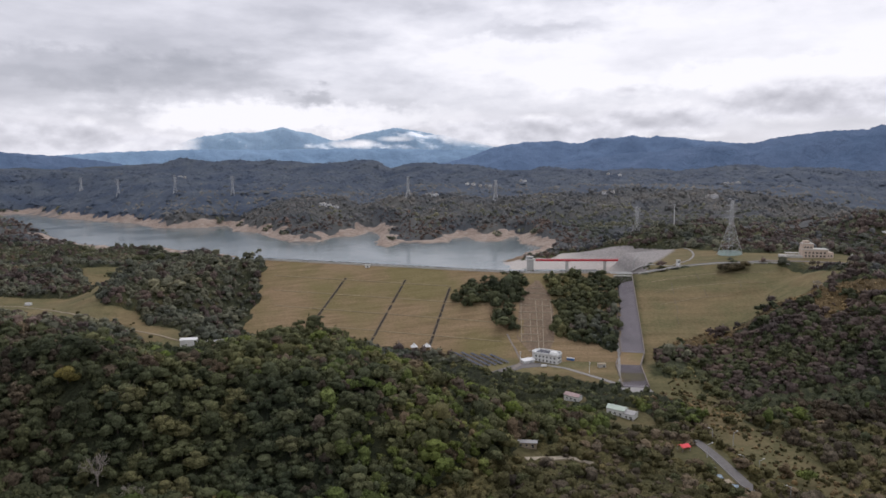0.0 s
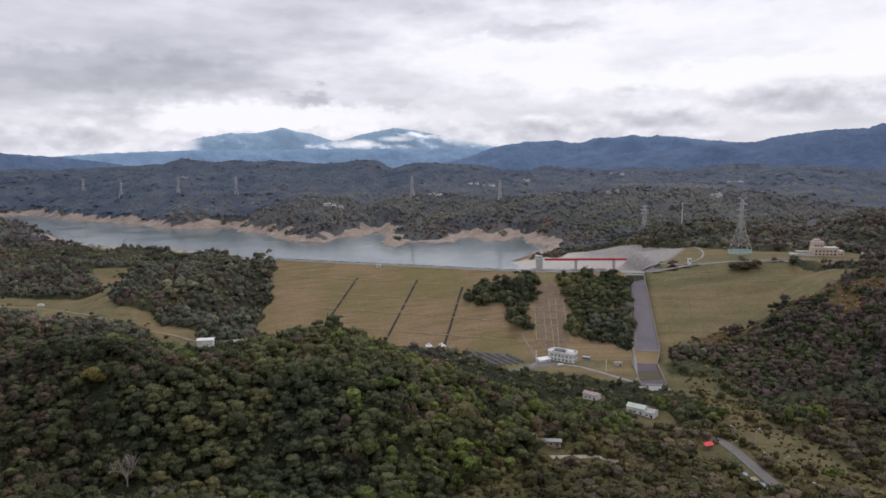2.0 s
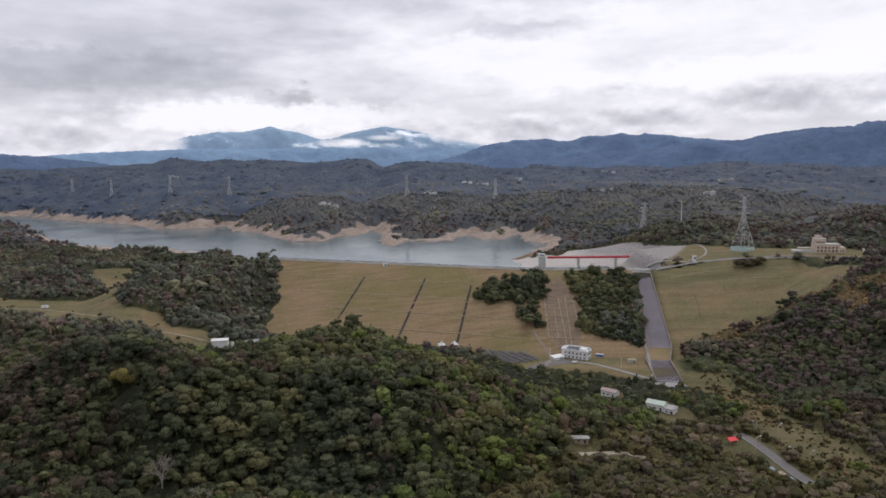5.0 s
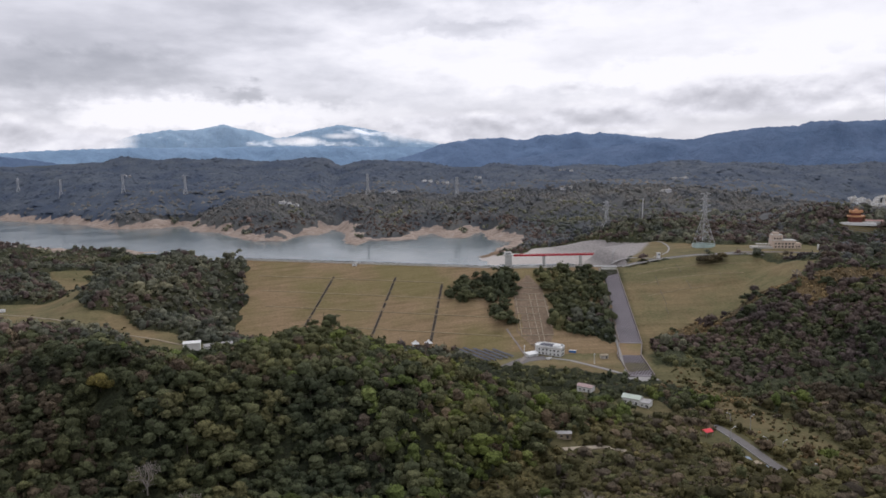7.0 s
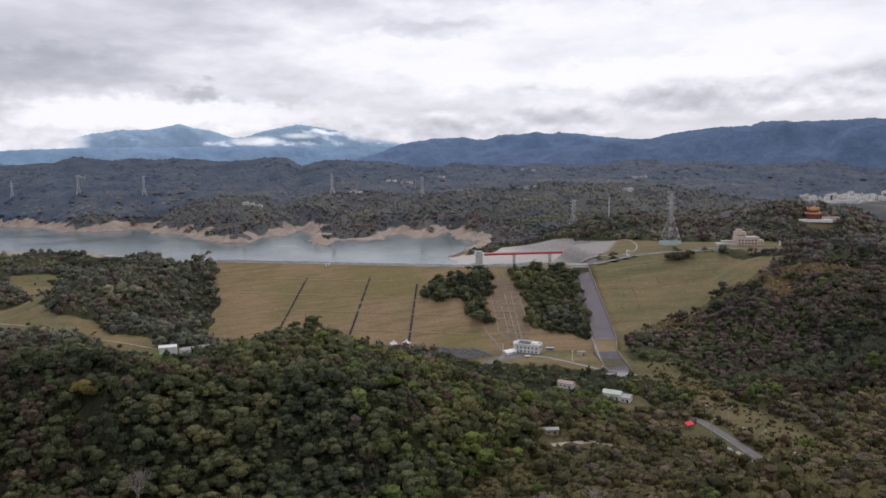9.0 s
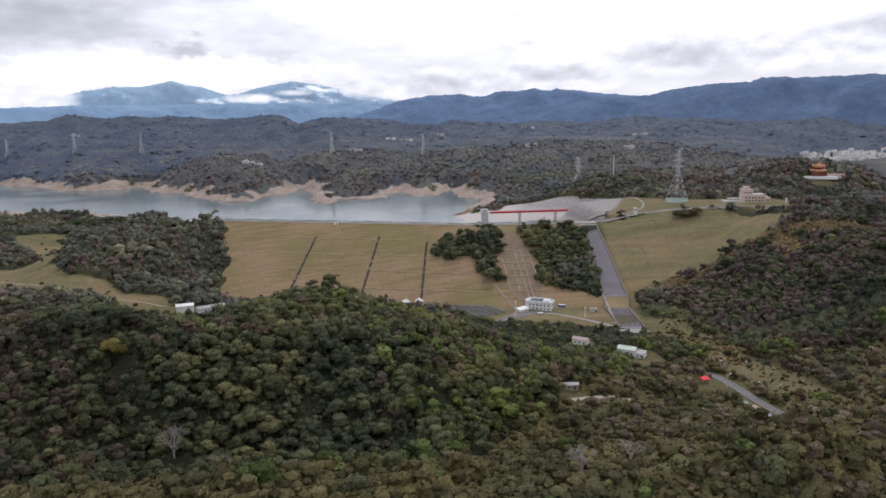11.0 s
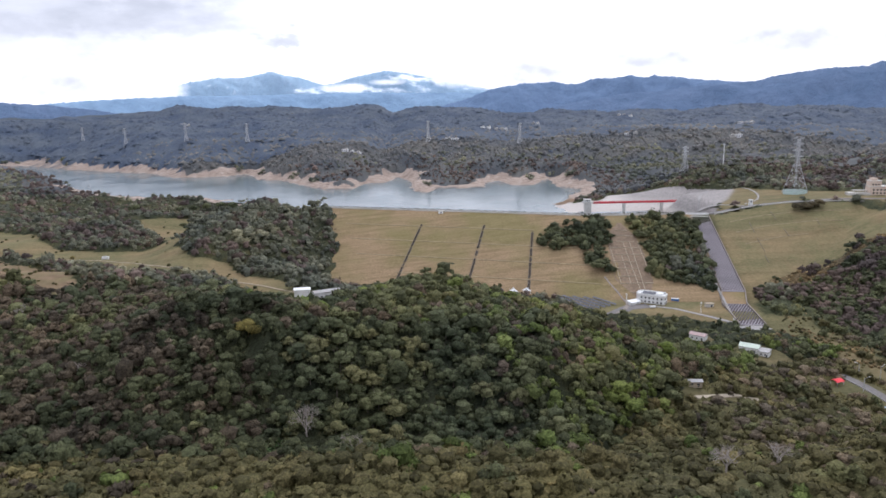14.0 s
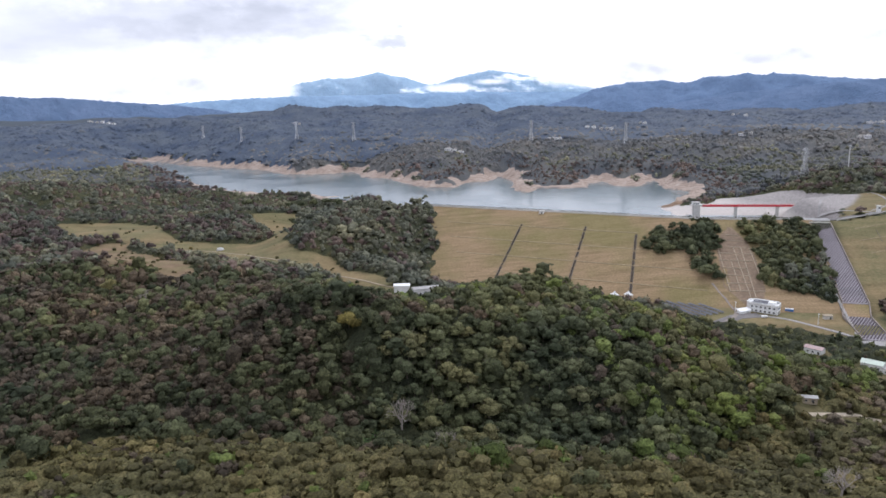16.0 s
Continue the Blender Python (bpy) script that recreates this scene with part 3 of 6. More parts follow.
def straw_zone(x, y):
    """Tall dry grass on top of the brown hill and down its shoulder beside the grass slope."""
    top = np.interp(x, [225, 290, 340, 390], [672, 694, 706, 714])
    shoulder = np.exp(-((y - top) / (9 + 5 * sstep(310, 230, x))) ** 2) * (x > 212) * (x < 392)
    along = np.interp(x, [400, 447, 500, 560], [702, 684, 655, 640])
    ridge = np.exp(-((y - along) / 16) ** 4) * sstep(395, 412, x) * (1 - sstep(535, 570, x))
    brow = 0.7 * np.exp(-((x - 384) / 22) ** 4 - ((y - 680) / 24) ** 4)
    whole = np.maximum.reduce([0.85 * shoulder, 0.95 * ridge, brow])
    return np.clip(whole + 0.3 * waves(x, y, 30, 46) * (whole > 0.15), 0, 1)


def seen_side(x, y):
    return (x > -150 - 0.92 * y) & (x < 20 + 1.02 * y)


def forest(name, x, y, rs, crowns, width, mat, tall, tint, label, squat=1.0):
    """All these trees as one growth."""
    z = land(x, y)
    n = len(x)
    which = rs.randint(len(crowns), size=n)
    turn = rs.uniform(0, 2 * np.pi, n)
    w = width * np.clip(rs.lognormal(-0.09, 0.36, n), 0.45, 1.75) * 0.5
    w *= np.clip(tall / (0.4 * width), 0.35, 1)
    h = w * rs.uniform(0.75, 1.4, n) * squat
    top = tall * rs.uniform(0.7, 1.25, n) * (0.5 + w / width)
    V, F, T, N, base = [], [], [], [], 0
    for i, (cv, cf, cn) in enumerate(crowns):
        m = np.where(which == i)[0]
        c, s = np.cos(turn[m])[:, None], np.sin(turn[m])[:, None]
        px = (cv[:, 0] * c - cv[:, 1] * s) * w[m][:, None] + x[m][:, None]
        py = (cv[:, 0] * s + cv[:, 1] * c) * w[m][:, None] + y[m][:, None]
        pz = cv[:, 2] * h[m][:, None] + (z[m] + np.maximum(top[m] - h[m], 0.3 * h[m]))[:, None]
        V.append(np.stack([px, py, pz], 2).reshape(-1, 3))
        N.append(np.stack([cn[:, 0] * c - cn[:, 1] * s, cn[:, 0] * s + cn[:, 1] * c, np.broadcast_to(cn[:, 2], px.shape)], 2).reshape(-1, 3))
        F.append((cf[None] + (np.arange(len(m)) * len(cv))[:, None, None]).reshape(-1, 3) + base)
        base += len(m) * len(cv)
        T.append(np.repeat(tint[m], len(cv)))
    V, F, T, N = np.concatenate(V), np.concatenate(F), np.concatenate(T), np.concatenate(N)
    ob = new(name, mesh_of(name, V, F, [mat], True, T, None, N))
    return tagged(ob, label, "forest", kind="stuff")


def canopy(name, X, Y, keep, tall, rough, mat, seed, label, mottle=0.25, level=0.35):
    """Closed leaf canopy over a grid of ground points: uneven, torn open where keep is low."""
    rs = np.random.RandomState(seed)
    ny, nx = X.shape
    x, y = X.ravel(), Y.ravel()
    k = keep(x, y)
    lump = 0.5 * waves(x, y, tall * 5, seed) + 0.35 * waves(x, y, tall * 2.3, seed + 1)
    z = land(x, y) - 0.8 + k * (tall * (1 + 0.3 * lump) + rough * rs.normal(size=len(x)))
    f = grid_faces(nx, ny)
    f = f[(k[f].max(1) > 0.04) & seen_side(x, y)[f].all(1)]
    used = np.unique(f)
    back = np.zeros(len(x), int)
    back[used] = np.arange(len(used))
    tint = np.clip(level + 0.2 * waves(x, y, 60, seed + 2) + mottle * rs.normal(size=len(x)), 0, 1)
    V = np.stack([x + rs.normal(size=len(x)) * rough * 0.3, y + rs.normal(size=len(x)) * rough * 0.3, z], 1)[used]
    tagged(new(name, mesh_of(name, V, back[f], [mat], True, tint[used])), label, "forest", kind="stuff")


def square(x0, x1, y0, y1, step):
    return np.meshgrid(np.arange(x0, x1, step), np.arange(y0, y1, step))


# the stretch of hillside whose trees stand as single things
SINGLE = (-205, -80, 345, 435)


def build_woods():
    rs = np.random.RandomState(5)
    near = [crown(rs, rs.randint(4, 7), 5, 2, 130, 0.1, form) for form in (0.0, 0.8, 0.3, -0.3, 0.0, 1.0, 0.5, -0.5, 0.2, 0.7, 0.0, 0.4, 1.0, -0.2)]
    bush = [crown(rs, 2, 5, 2, 14, 0.2) for _ in range(8)]
    low = [crown(rs, 3, 5, 2, 30, 0.15, form) for form in (0.0, 0.8, 0.3, -0.3, 0.0, 1.0, 0.5, -0.2, 0.2)]
    middle = [crown(rs, 3, 5, 2, 15, 0.16, form) for form in (0.0, 0.6, 0.2, -0.3, 0.0, 0.9, 0.4, -0.1)]
    def lifted(v, f, n):
        return v, f, unit(n + (0, 0, 1.0))

    far = [lifted(*crown(rs, 2, 6, 2, 0, 0.24)) for _ in range(8)]
    specks = [crown(rs, 1, 5, 2, 0, 0.3) for _ in range(6)]
    dots = [lifted(*crown(rs, 1, 6, 1, 0, 0.3)) for _ in range(6)]

    def scrub_zone(x, y):
        """The near spur and the open side valley, under low scrub."""
        foot = np.interp(x, [-308, -242, -150, -97, -65, -36, -10, 15, 42, 90, 132, 170], [332, 322, 316, 328, 331, 346, 372, 400, 428, 466, 492, 500])
        return np.maximum(1 - sstep(-9, 9, y - foot + 8 * waves(x, y, 55, 38)), inside_soft(ROAD_VALLEY, x, y, 6, 6))

    # tall forest of the main hill
    x, y, r = scatter(-640, 600, 205, 640, 6.4, 6)
    keep = (r.uniform(size=len(x)) < wooded(x, y) * (1 - 0.96 * scrub_zone(x, y)) * (1 - 0.95 * straw_zone(x, y))) & seen_side(x, y)
    keep &= ~((x > 235) & (y > 560)) & (np.hypot(x + 223, y - 406) > 10) & (np.hypot(x + 183, y - 355) > 9)
    single = keep & (x > SINGLE[0]) & (x < SINGLE[1]) & (y > SINGLE[2]) & (y < SINGLE[3])
    # tint lightens up the slope, painting in the sky light caught there
    tint = np.clip(0.24 + 0.46 * sstep(-170, 20, x) + 0.3 * sstep(400, 490, y) * sstep(60, -40, x) - 0.45 * sstep(215, 260, x) + 0.2 * waves(x, y, 60, 31) + 0.17 * waves(x, y, 24, 30) + r.normal(size=len(x)) * 0.13, 0, 1)
    brown = 0.09 + 0.43 * sstep(-170, -300, x) + 0.75 * sstep(215, 270, x) + 0.16 * waves(x, y, 70, 36)
    grey = keep & ~single & (r.uniform(size=len(x)) < 0.07 + 0.13 * sstep(-200, -320, x))
    dry = keep & ~single & ~grey & (r.uniform(size=len(x)) < brown)
    wet = keep & ~single & ~dry & ~grey
    crest_height = 12.2 - 9.0 * sstep(-72, -48, x) * sstep(500, 545, y) - 9.4 * np.exp(-((x + 216) / 42) ** 4 - ((y - 540) / 66) ** 4)
    crest_height += 9.0 * np.exp(-((x + 102) / 27) ** 4) * sstep(540, 560, y) * (1 - sstep(600, 625, y))
    behind = (y > 545) | (x < -430) | (x > 400)
    for name, m, mat, wide, tall, label in (("far_slope_forest", wet & behind, LEAF, 12.0, 12.0, "dense forest on the hill's far slope"),
                                            ("far_slope_brown_forest", dry & behind, LEAF_BROWN, 10.8, 11.0, "brownish winter trees on the hill's far slope")):
        forest(name, x[m], y[m], r, middle, wide * 1.2, mat, tall * crest_height[m] / 12.2, tint[m], label, 1.1)
    wet, dry = wet & ~behind, dry & ~behind
    fresh = wet & (r.uniform(size=len(x)) < 0.2 * sstep(-150, 0, x) + 0.2 * sstep(-90, -50, x) * sstep(60, 20, x) + 0.12 * sstep(430, 500, y) * sstep(-330, -230, x) + 0.2 * waves(x, y, 45, 55) * sstep(-250, -100, x))
    wet &= ~fresh
    forest("fresh_forest", x[fresh], y[fresh], r, near, 12.0, LEAF_FRESH, crest_height[fresh], tint[fresh], "fresh green trees in the forest", 1.1)
    forest("forest", x[wet], y[wet], r, near, 12.3, LEAF, crest_height[wet] + 0.3, tint[wet], "dense mixed broadleaf forest in dull winter green", 1.1)
    forest("brown_forest", x[dry], y[dry], r, near, 11.4, LEAF_BROWN, crest_height[dry] - 1.2, tint[dry], "brownish winter trees in the forest", 1.1)
    forest("grey_forest", x[grey], y[grey], r, near, 9.8, LEAF_DRY, crest_height[grey] - 1.2, tint[grey], "half-bare grey-brown trees in the forest", 1.1)
    single_trees(x[single], y[single], r, near)
    # bushes in the gaps between the crowns, over a floor of undergrowth coloured dark for the shade there
    x, y, r = scatter(-560, 560, 215, 640, 11.5, 26)
    keep = (r.uniform(size=len(x)) < wooded(x, y) * (1 - scrub_zone(x, y))) & seen_side(x, y)
    tint = np.clip(0.3 + 0.25 * r.normal(size=len(x)), 0, 1)
    forest("bushes", x[keep], y[keep], r, bush, 8.4, LEAF, 7.0, tint[keep], "bushes and young trees below the forest crowns", 1.1)
    canopy("undergrowth", *square(-560, 560, 290, 650, 3.4), lambda x, y: wooded(x, y) * (1 - scrub_zone(x, y)), 3.6, 1.2, LEAF_SHADED, 61, "dark undergrowth below the forest trees")
    canopy("thicket", *square(-340, 430, 185, 650, 2.8), lambda x, y: wooded(x, y) * scrub_zone(x, y) * (1 - inside_soft(ROAD_VALLEY, x, y, 4, 5)), 3.2, 1.0, LEAF_OLIVE, 64, "low olive thicket on the spur", 0.16, 0.5)
    canopy("wood_floor", *square(-1250, 800, 640, 1300, 5.5), lambda x, y: wooded(x, y) * (1 - sstep(0.2, 0.5, straw_zone(x, y))), 4.0, 1.1, LEAF_SHADED, 67, "dark undergrowth of the woodland", 0.25, 0.6)
    canopy("straw_thatch", *square(215, 560, 600, 790, 2.6), lambda x, y: wooded(x, y) * sstep(0.1, 0.4, straw_zone(x, y)), 3.0, 0.7, LEAF_STRAW, 68, "matted straw-coloured grass on the brown hill", 0.2, 0.4)
    # low scrub on the low spur and in the side valley
    x, y, r = scatter(-330, 420, 190, 640, 5.0, 18)
    keep = (r.uniform(size=len(x)) < wooded(x, y) * 0.95 * scrub_zone(x, y) * (1 - 0.97 * inside_soft(ROAD_VALLEY, x, y, 4, 5))) & seen_side(x, y)
    tint = np.clip(0.5 - 0.25 * sstep(0, 110, x) * sstep(400, 330, y) + 0.25 * waves(x, y, 45, 42) + r.normal(size=len(x)) * 0.18, 0, 1)
    kind = 0.5 + 0.17 * r.normal(size=len(x)) + 0.32 * waves(x, y, 30, 43) - 0.34 * sstep(-20, 80, x)
    for name, m, mat, label in (("dry_scrub", kind < 0.07, LEAF_DRY, "dry brown scrub on the low spur"),
                                ("olive_scrub", (kind >= 0.07) & (kind < 0.88), LEAF_OLIVE, "olive green scrub on the low spur"),
                                ("green_scrub", kind >= 0.88, LEAF_FRESH, "fresh green bushes on the low spur")):
        forest(name, x[keep & m], y[keep & m], r, low, 9.4, mat, 5.6, tint[keep & m], label)
    x, y, r = scatter(130, 260, 340, 650, 3.2, 19)
    keep = r.uniform(size=len(x)) < 0.8 * wooded(x, y) * inside_soft(ROAD_VALLEY, x, y, 8, 8) * (0.6 + 0.6 * waves(x, y, 50, 47))
    tint = np.clip(0.4 + 0.3 * r.normal(size=len(x)), 0, 1)
    tuft = r.uniform(size=len(x)) < 0.5
    forest("valley_grass", x[keep & tuft], y[keep & tuft], r, specks, 2.8, LEAF_STRAW, 1.3, tint[keep & tuft], "tufts of tall dry grass in the side valley", 0.8)
    forest("valley_weeds", x[keep & ~tuft], y[keep & ~tuft], r, specks, 3.0, LEAF_OLIVE, 1.4, tint[keep & ~tuft], "olive weeds in the side valley", 0.8)
    x, y, r = scatter(-800, -220, 560, 1000, 6.5, 29)
    open_land = np.maximum(inside_soft(BARE, x, y, 4, 5), 0.12 * np.maximum.reduce([inside_soft(p, x, y, 4, 4) for p in MEADOWS]))
    keep = r.uniform(size=len(x)) < open_land * (0.24 + 0.35 * waves(x, y, 30, 54))
    forest("meadow_tufts", x[keep], y[keep], r, specks, 4.0, LEAF_OLIVE, 1.7, np.clip(0.3 + 0.3 * r.normal(size=keep.sum()), 0, 1), "brown tufts and small bushes on the open ground", 0.8)
    # woods round the dam and the meadow
    x, y, r = scatter(-1250, 800, 640, 1290, 8.2, 7)
    keep = (r.uniform(size=len(x)) < wooded(x, y)) & seen_side(x, y)
    tint = np.clip(0.36 - 0.14 * sstep(215, 260, x) * sstep(800, 760, y) + 0.2 * waves(x, y, 80, 32) + 0.17 * waves(x, y, 27, 78) + r.normal(size=len(x)) * 0.11, 0, 1)
    keep &= (r.uniform(size=len(x)) > 0.95 * straw_zone(x, y)) & ~((x > 235) & (x < 640) & (y < 715))
    dry = keep & (0.5 + 0.22 * r.normal(size=len(x)) < 0.3 + 0.35 * waves(x, y, 62, 37) + 0.2 * sstep(-420, -600, x) + 0.25 * sstep(330, 430, x))
    grey = keep & ~dry & (r.uniform(size=len(x)) < 0.06)
    wet = keep & ~dry & ~grey
    # the brown hill beside the spillway: small close crowns
    x2, y2, r2 = scatter(205, 640, 560, 800, 4.9, 63)
    k2 = (r2.uniform(size=len(x2)) < wooded(x2, y2) * (1 - 0.95 * sstep(0.25, 0.6, straw_zone(x2, y2))) * (1 - scrub_zone(x2, y2))) & ((y2 > 640) | (x2 > 235)) & (y2 < 715)
    t2 = np.clip(0.2 + 0.22 * waves(x2, y2, 50, 65) + 0.16 * waves(x2, y2, 19, 75) + 0.1 * r2.normal(size=len(x2)), 0, 1)
    lump = 1 + 0.35 * waves(x2, y2, 24, 76)
    b2 = 0.5 + 0.2 * r2.normal(size=len(x2)) < 0.55 + 0.4 * waves(x2, y2, 34, 66)
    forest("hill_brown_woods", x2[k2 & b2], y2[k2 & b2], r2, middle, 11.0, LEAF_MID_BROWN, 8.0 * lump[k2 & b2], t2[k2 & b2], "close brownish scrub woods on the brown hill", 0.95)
    forest("hill_green_woods", x2[k2 & ~b2], y2[k2 & ~b2], r2, middle, 11.4, LEAF, 9.0 * lump[k2 & ~b2], t2[k2 & ~b2] + 0.1, "close dark green scrub woods on the brown hill", 0.95)
    # tall straw grass along the top of the brown ridge and down its shoulder
    x2, y2, r2 = scatter(215, 560, 600, 790, 3.4, 27)
    k2 = (r2.uniform(size=len(x2)) < straw_zone(x2, y2)) & (wooded(x2, y2) > 0.3)
    forest("straw_grass", x2[k2], y2[k2], r2, bush, 6.0, LEAF_STRAW, 3.6, np.clip(0.45 + 0.25 * r2.normal(size=k2.sum()), 0, 1), "tall straw-coloured grass on the brown ridge", 0.9)
    lofty = 11.5 + 3.0 * waves(x, y, 38, 79) - 6.0 * sstep(-300, -380, x) * sstep(920, 1000, y)
    hazy = wet & (r.uniform(size=len(x)) < np.maximum(sstep(1080, 1290, y + 40 * waves(x, y, 120, 49)) * sstep(-300, -150, x), 0.3 * sstep(400, 470, x) * sstep(705, 740, y)))
    wet &= ~hazy
    forest("back_woodland", x[hazy], y[hazy], r, middle, 13.0, LEAF_FAR_HAZED, lofty[hazy], tint[hazy], "woodland behind the dam, leaves greyed for haze", 1.1)
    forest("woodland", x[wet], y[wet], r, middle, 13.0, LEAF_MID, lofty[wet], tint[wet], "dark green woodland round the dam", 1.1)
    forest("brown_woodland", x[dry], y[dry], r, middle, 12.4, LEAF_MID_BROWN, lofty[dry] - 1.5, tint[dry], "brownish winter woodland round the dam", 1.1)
    forest("grey_woodland", x[grey], y[grey], r, middle, 9.0, LEAF_DRY, 9.0, tint[grey], "half-bare grey-brown woodland trees", 1.1)
    x, y, r = scatter(0, 390, 660, 850, 7.4, 17)
    keep = r.uniform(size=len(x)) < np.maximum.reduce([inside_soft(p, x, y, 2.5, 2) for p in GROVES])
    tint = np.clip(0.45 + 0.2 * waves(x, y, 60, 35) + r.normal(size=len(x)) * 0.2, 0, 1)
    forest("grove", x[keep], y[keep], r, near, 13.0, LEAF, 10.0, tint[keep], "dark groves of broadleaf trees on the dam slope")
    # beyond the lake: crowns over a closed floor, smaller with distance, and bluer from haze painted into the leaves
    x, y, r = scatter(-1800, 1600, 1270, 2300, 9.7, 8)
    away = np.hypot(x, y)
    d = lake_edge(x, y) - bank_width(x, y)
    keep = (r.uniform(size=len(x)) < wooded(x, y)) & seen_side(x, y) & (away < 1930) & (y > 1285)
    tint = np.clip(0.3 + 0.2 * sstep(1400, 1800, away) + 0.3 * waves(0.5 * x, y, 110, 33) + 0.2 * waves(x, y, 45, 34) + r.normal(size=len(x)) * 0.07, 0, 1)
    lake_side = keep & (r.uniform(size=len(x)) < sstep(90, 15, d))
    back = keep & ~lake_side
    patch = 0.5 + 0.35 * waves(0.6 * x, y, 70, 80) + 0.1 * r.normal(size=len(x))
    warm = patch < np.maximum(sstep(2000, 1300, away), 0.85 * sstep(-650, -760, x) * sstep(1780, 1600, y))
    tall = 12.0 + 3.0 * waves(x, y, 60, 58)
    forest("shore_trees", x[lake_side & ~warm], y[lake_side & ~warm], r, far, 12.5, LEAF_FAR_HAZED, 13.0, tint[lake_side & ~warm], "dark trees along the far shore", 1.0)
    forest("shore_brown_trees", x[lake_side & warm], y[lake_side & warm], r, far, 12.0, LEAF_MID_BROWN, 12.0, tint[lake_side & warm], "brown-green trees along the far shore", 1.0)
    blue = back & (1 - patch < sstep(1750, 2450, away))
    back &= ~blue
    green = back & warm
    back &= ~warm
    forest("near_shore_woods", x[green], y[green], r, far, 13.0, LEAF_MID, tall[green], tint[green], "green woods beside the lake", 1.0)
    forest("far_woods", x[back], y[back], r, far, 13.0, LEAF_FAR_HAZED, tall[back], tint[back], "wooded hills beyond the lake", 1.0)
    forest("hazy_woods", x[blue], y[blue], r, far, 13.5, LEAF_DISTANT_HAZED, tall[blue], tint[blue], "trees on the hills beyond the lake, leaves tinted blue for haze", 0.9)
    x, y, r = scatter(-1400, 260, 1200, 2250, 7.0, 28)
    d = lake_edge(x, y)
    keep = (d > 9) & (d < bank_width(x, y)) & (waves(x, y, 85, 52) > 0.72) & (y > 1200)
    forest("headland_bushes", x[keep], y[keep], r, far, 13.0, LEAF_MID, 9.5, np.clip(0.4 + 0.2 * r.normal(size=keep.sum()), 0, 1), "clumps of bushes on the bare headlands", 1.0)
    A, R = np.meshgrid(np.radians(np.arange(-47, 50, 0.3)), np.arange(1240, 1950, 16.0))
    canopy("far_floor", R * np.sin(A), R * np.cos(A), lambda x, y: wooded(x, y) * ((y > 1330) | (x > 100)), 6.5, 0.8, LEAF_FAR_HAZED, 71, "undergrowth of the woods beyond the lake", 0.05, 0.2)
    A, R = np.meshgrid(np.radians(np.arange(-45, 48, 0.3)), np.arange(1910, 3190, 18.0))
    canopy("distant_floor", R * np.sin(A), R * np.cos(A), wooded, 8.0, 0.6, LEAF_DISTANT_HAZED, 74, "undergrowth of the distant plateau woods", 0.08, 0.35)
    x, y, r = scatter(-2300, 2400, 1300, 3160, 12.0, 9)
    away = np.hypot(x, y)
    keep = (r.uniform(size=len(x)) < wooded(x, y)) & seen_side(x, y) & (away > 1930) & (away < 3160) & (np.abs(np.arctan2(x, y)) < 0.82)
    tint = np.clip(0.42 + 0.3 * waves(0.45 * x, y, 150, 33) + 0.25 * waves(0.5 * x, y, 60, 34) + r.normal(size=len(x)) * 0.07, 0, 1)
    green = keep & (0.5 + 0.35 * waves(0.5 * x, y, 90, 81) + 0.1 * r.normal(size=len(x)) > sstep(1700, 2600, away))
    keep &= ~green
    forest("green_plateau_woods", x[green], y[green], r, dots, 17.0, LEAF_FAR_HAZED, 10.5, tint[green], "trees on the far plateau, leaves greyed for haze", 0.6)
    forest("distant_woods", x[keep], y[keep], r, dots, 17.0, LEAF_DISTANT_HAZED, 10.5, tint[keep], "distant wooded plateau, leaves tinted blue for haze", 0.6)


def trunk_mesh(rs, tall, wide):
    """A tapered trunk that forks into a few limbs."""
    bm = bmesh.new()

    def limb(p, q, r0, r1):
        axis = Vector(q) - Vector(p)
        m = Matrix.Translation((Vector(p) + Vector(q)) / 2) @ axis.to_track_quat("Z", "Y").to_matrix().to_4x4()
        bmesh.ops.create_cone(bm, segments=6, radius1=r0, radius2=r1, depth=axis.length, matrix=m)

    fork = (rs.uniform(-0.3, 0.3), rs.uniform(-0.3, 0.3), tall * 0.5)
    limb((0, 0, -0.6), fork, 0.26, 0.18)
    for i in range(4):
        a = i * 1.6 + rs.uniform(-0.4, 0.4)
        limb(fork, (math.cos(a) * wide * 0.5, math.sin(a) * wide * 0.5, tall * rs.uniform(0.7, 0.9)), 0.14, 0.05)
    me = bpy.data.meshes.new("trunk")
    bm.to_mesh(me)
    bm.free()
    me.materials.append(BARK)
    return me


def single_trees(x, y, r, crowns):
    """Trees of the near hillside, each a thing with trunk and crown."""
    kinds = []
    for i, (cv, cf, cn) in enumerate(crowns):
        w, tall = 6.0 * r.uniform(0.85, 1.1), 12.0
        me = mesh_of("crown", cv * (w, w, w * 0.95) + (0, 0, tall - w * 0.95), cf, [LEAF_NEAR], normals=cn)
        kinds.append((trunk_mesh(r, tall, w), me))
    z = land(x, y)
    for i in range(len(x)):
        trunk, leaves = kinds[r.randint(len(kinds))]
        base = new("tree")
        k = np.clip(r.lognormal(-0.07, 0.3), 0.5, 1.6)
        base.matrix_world = Matrix.LocRotScale((x[i], y[i], z[i]), Euler((0, 0, r.uniform(0, 6.28))), Vector((k, k, k * r.uniform(0.85, 1.15))))
        for name, me in (("trunk", trunk), ("crown", leaves)):
            new(name, me).parent = base
        tagged(base, "green broadleaf tree in dense hillside forest", "tree", "trees of the hillside")


build_woods()


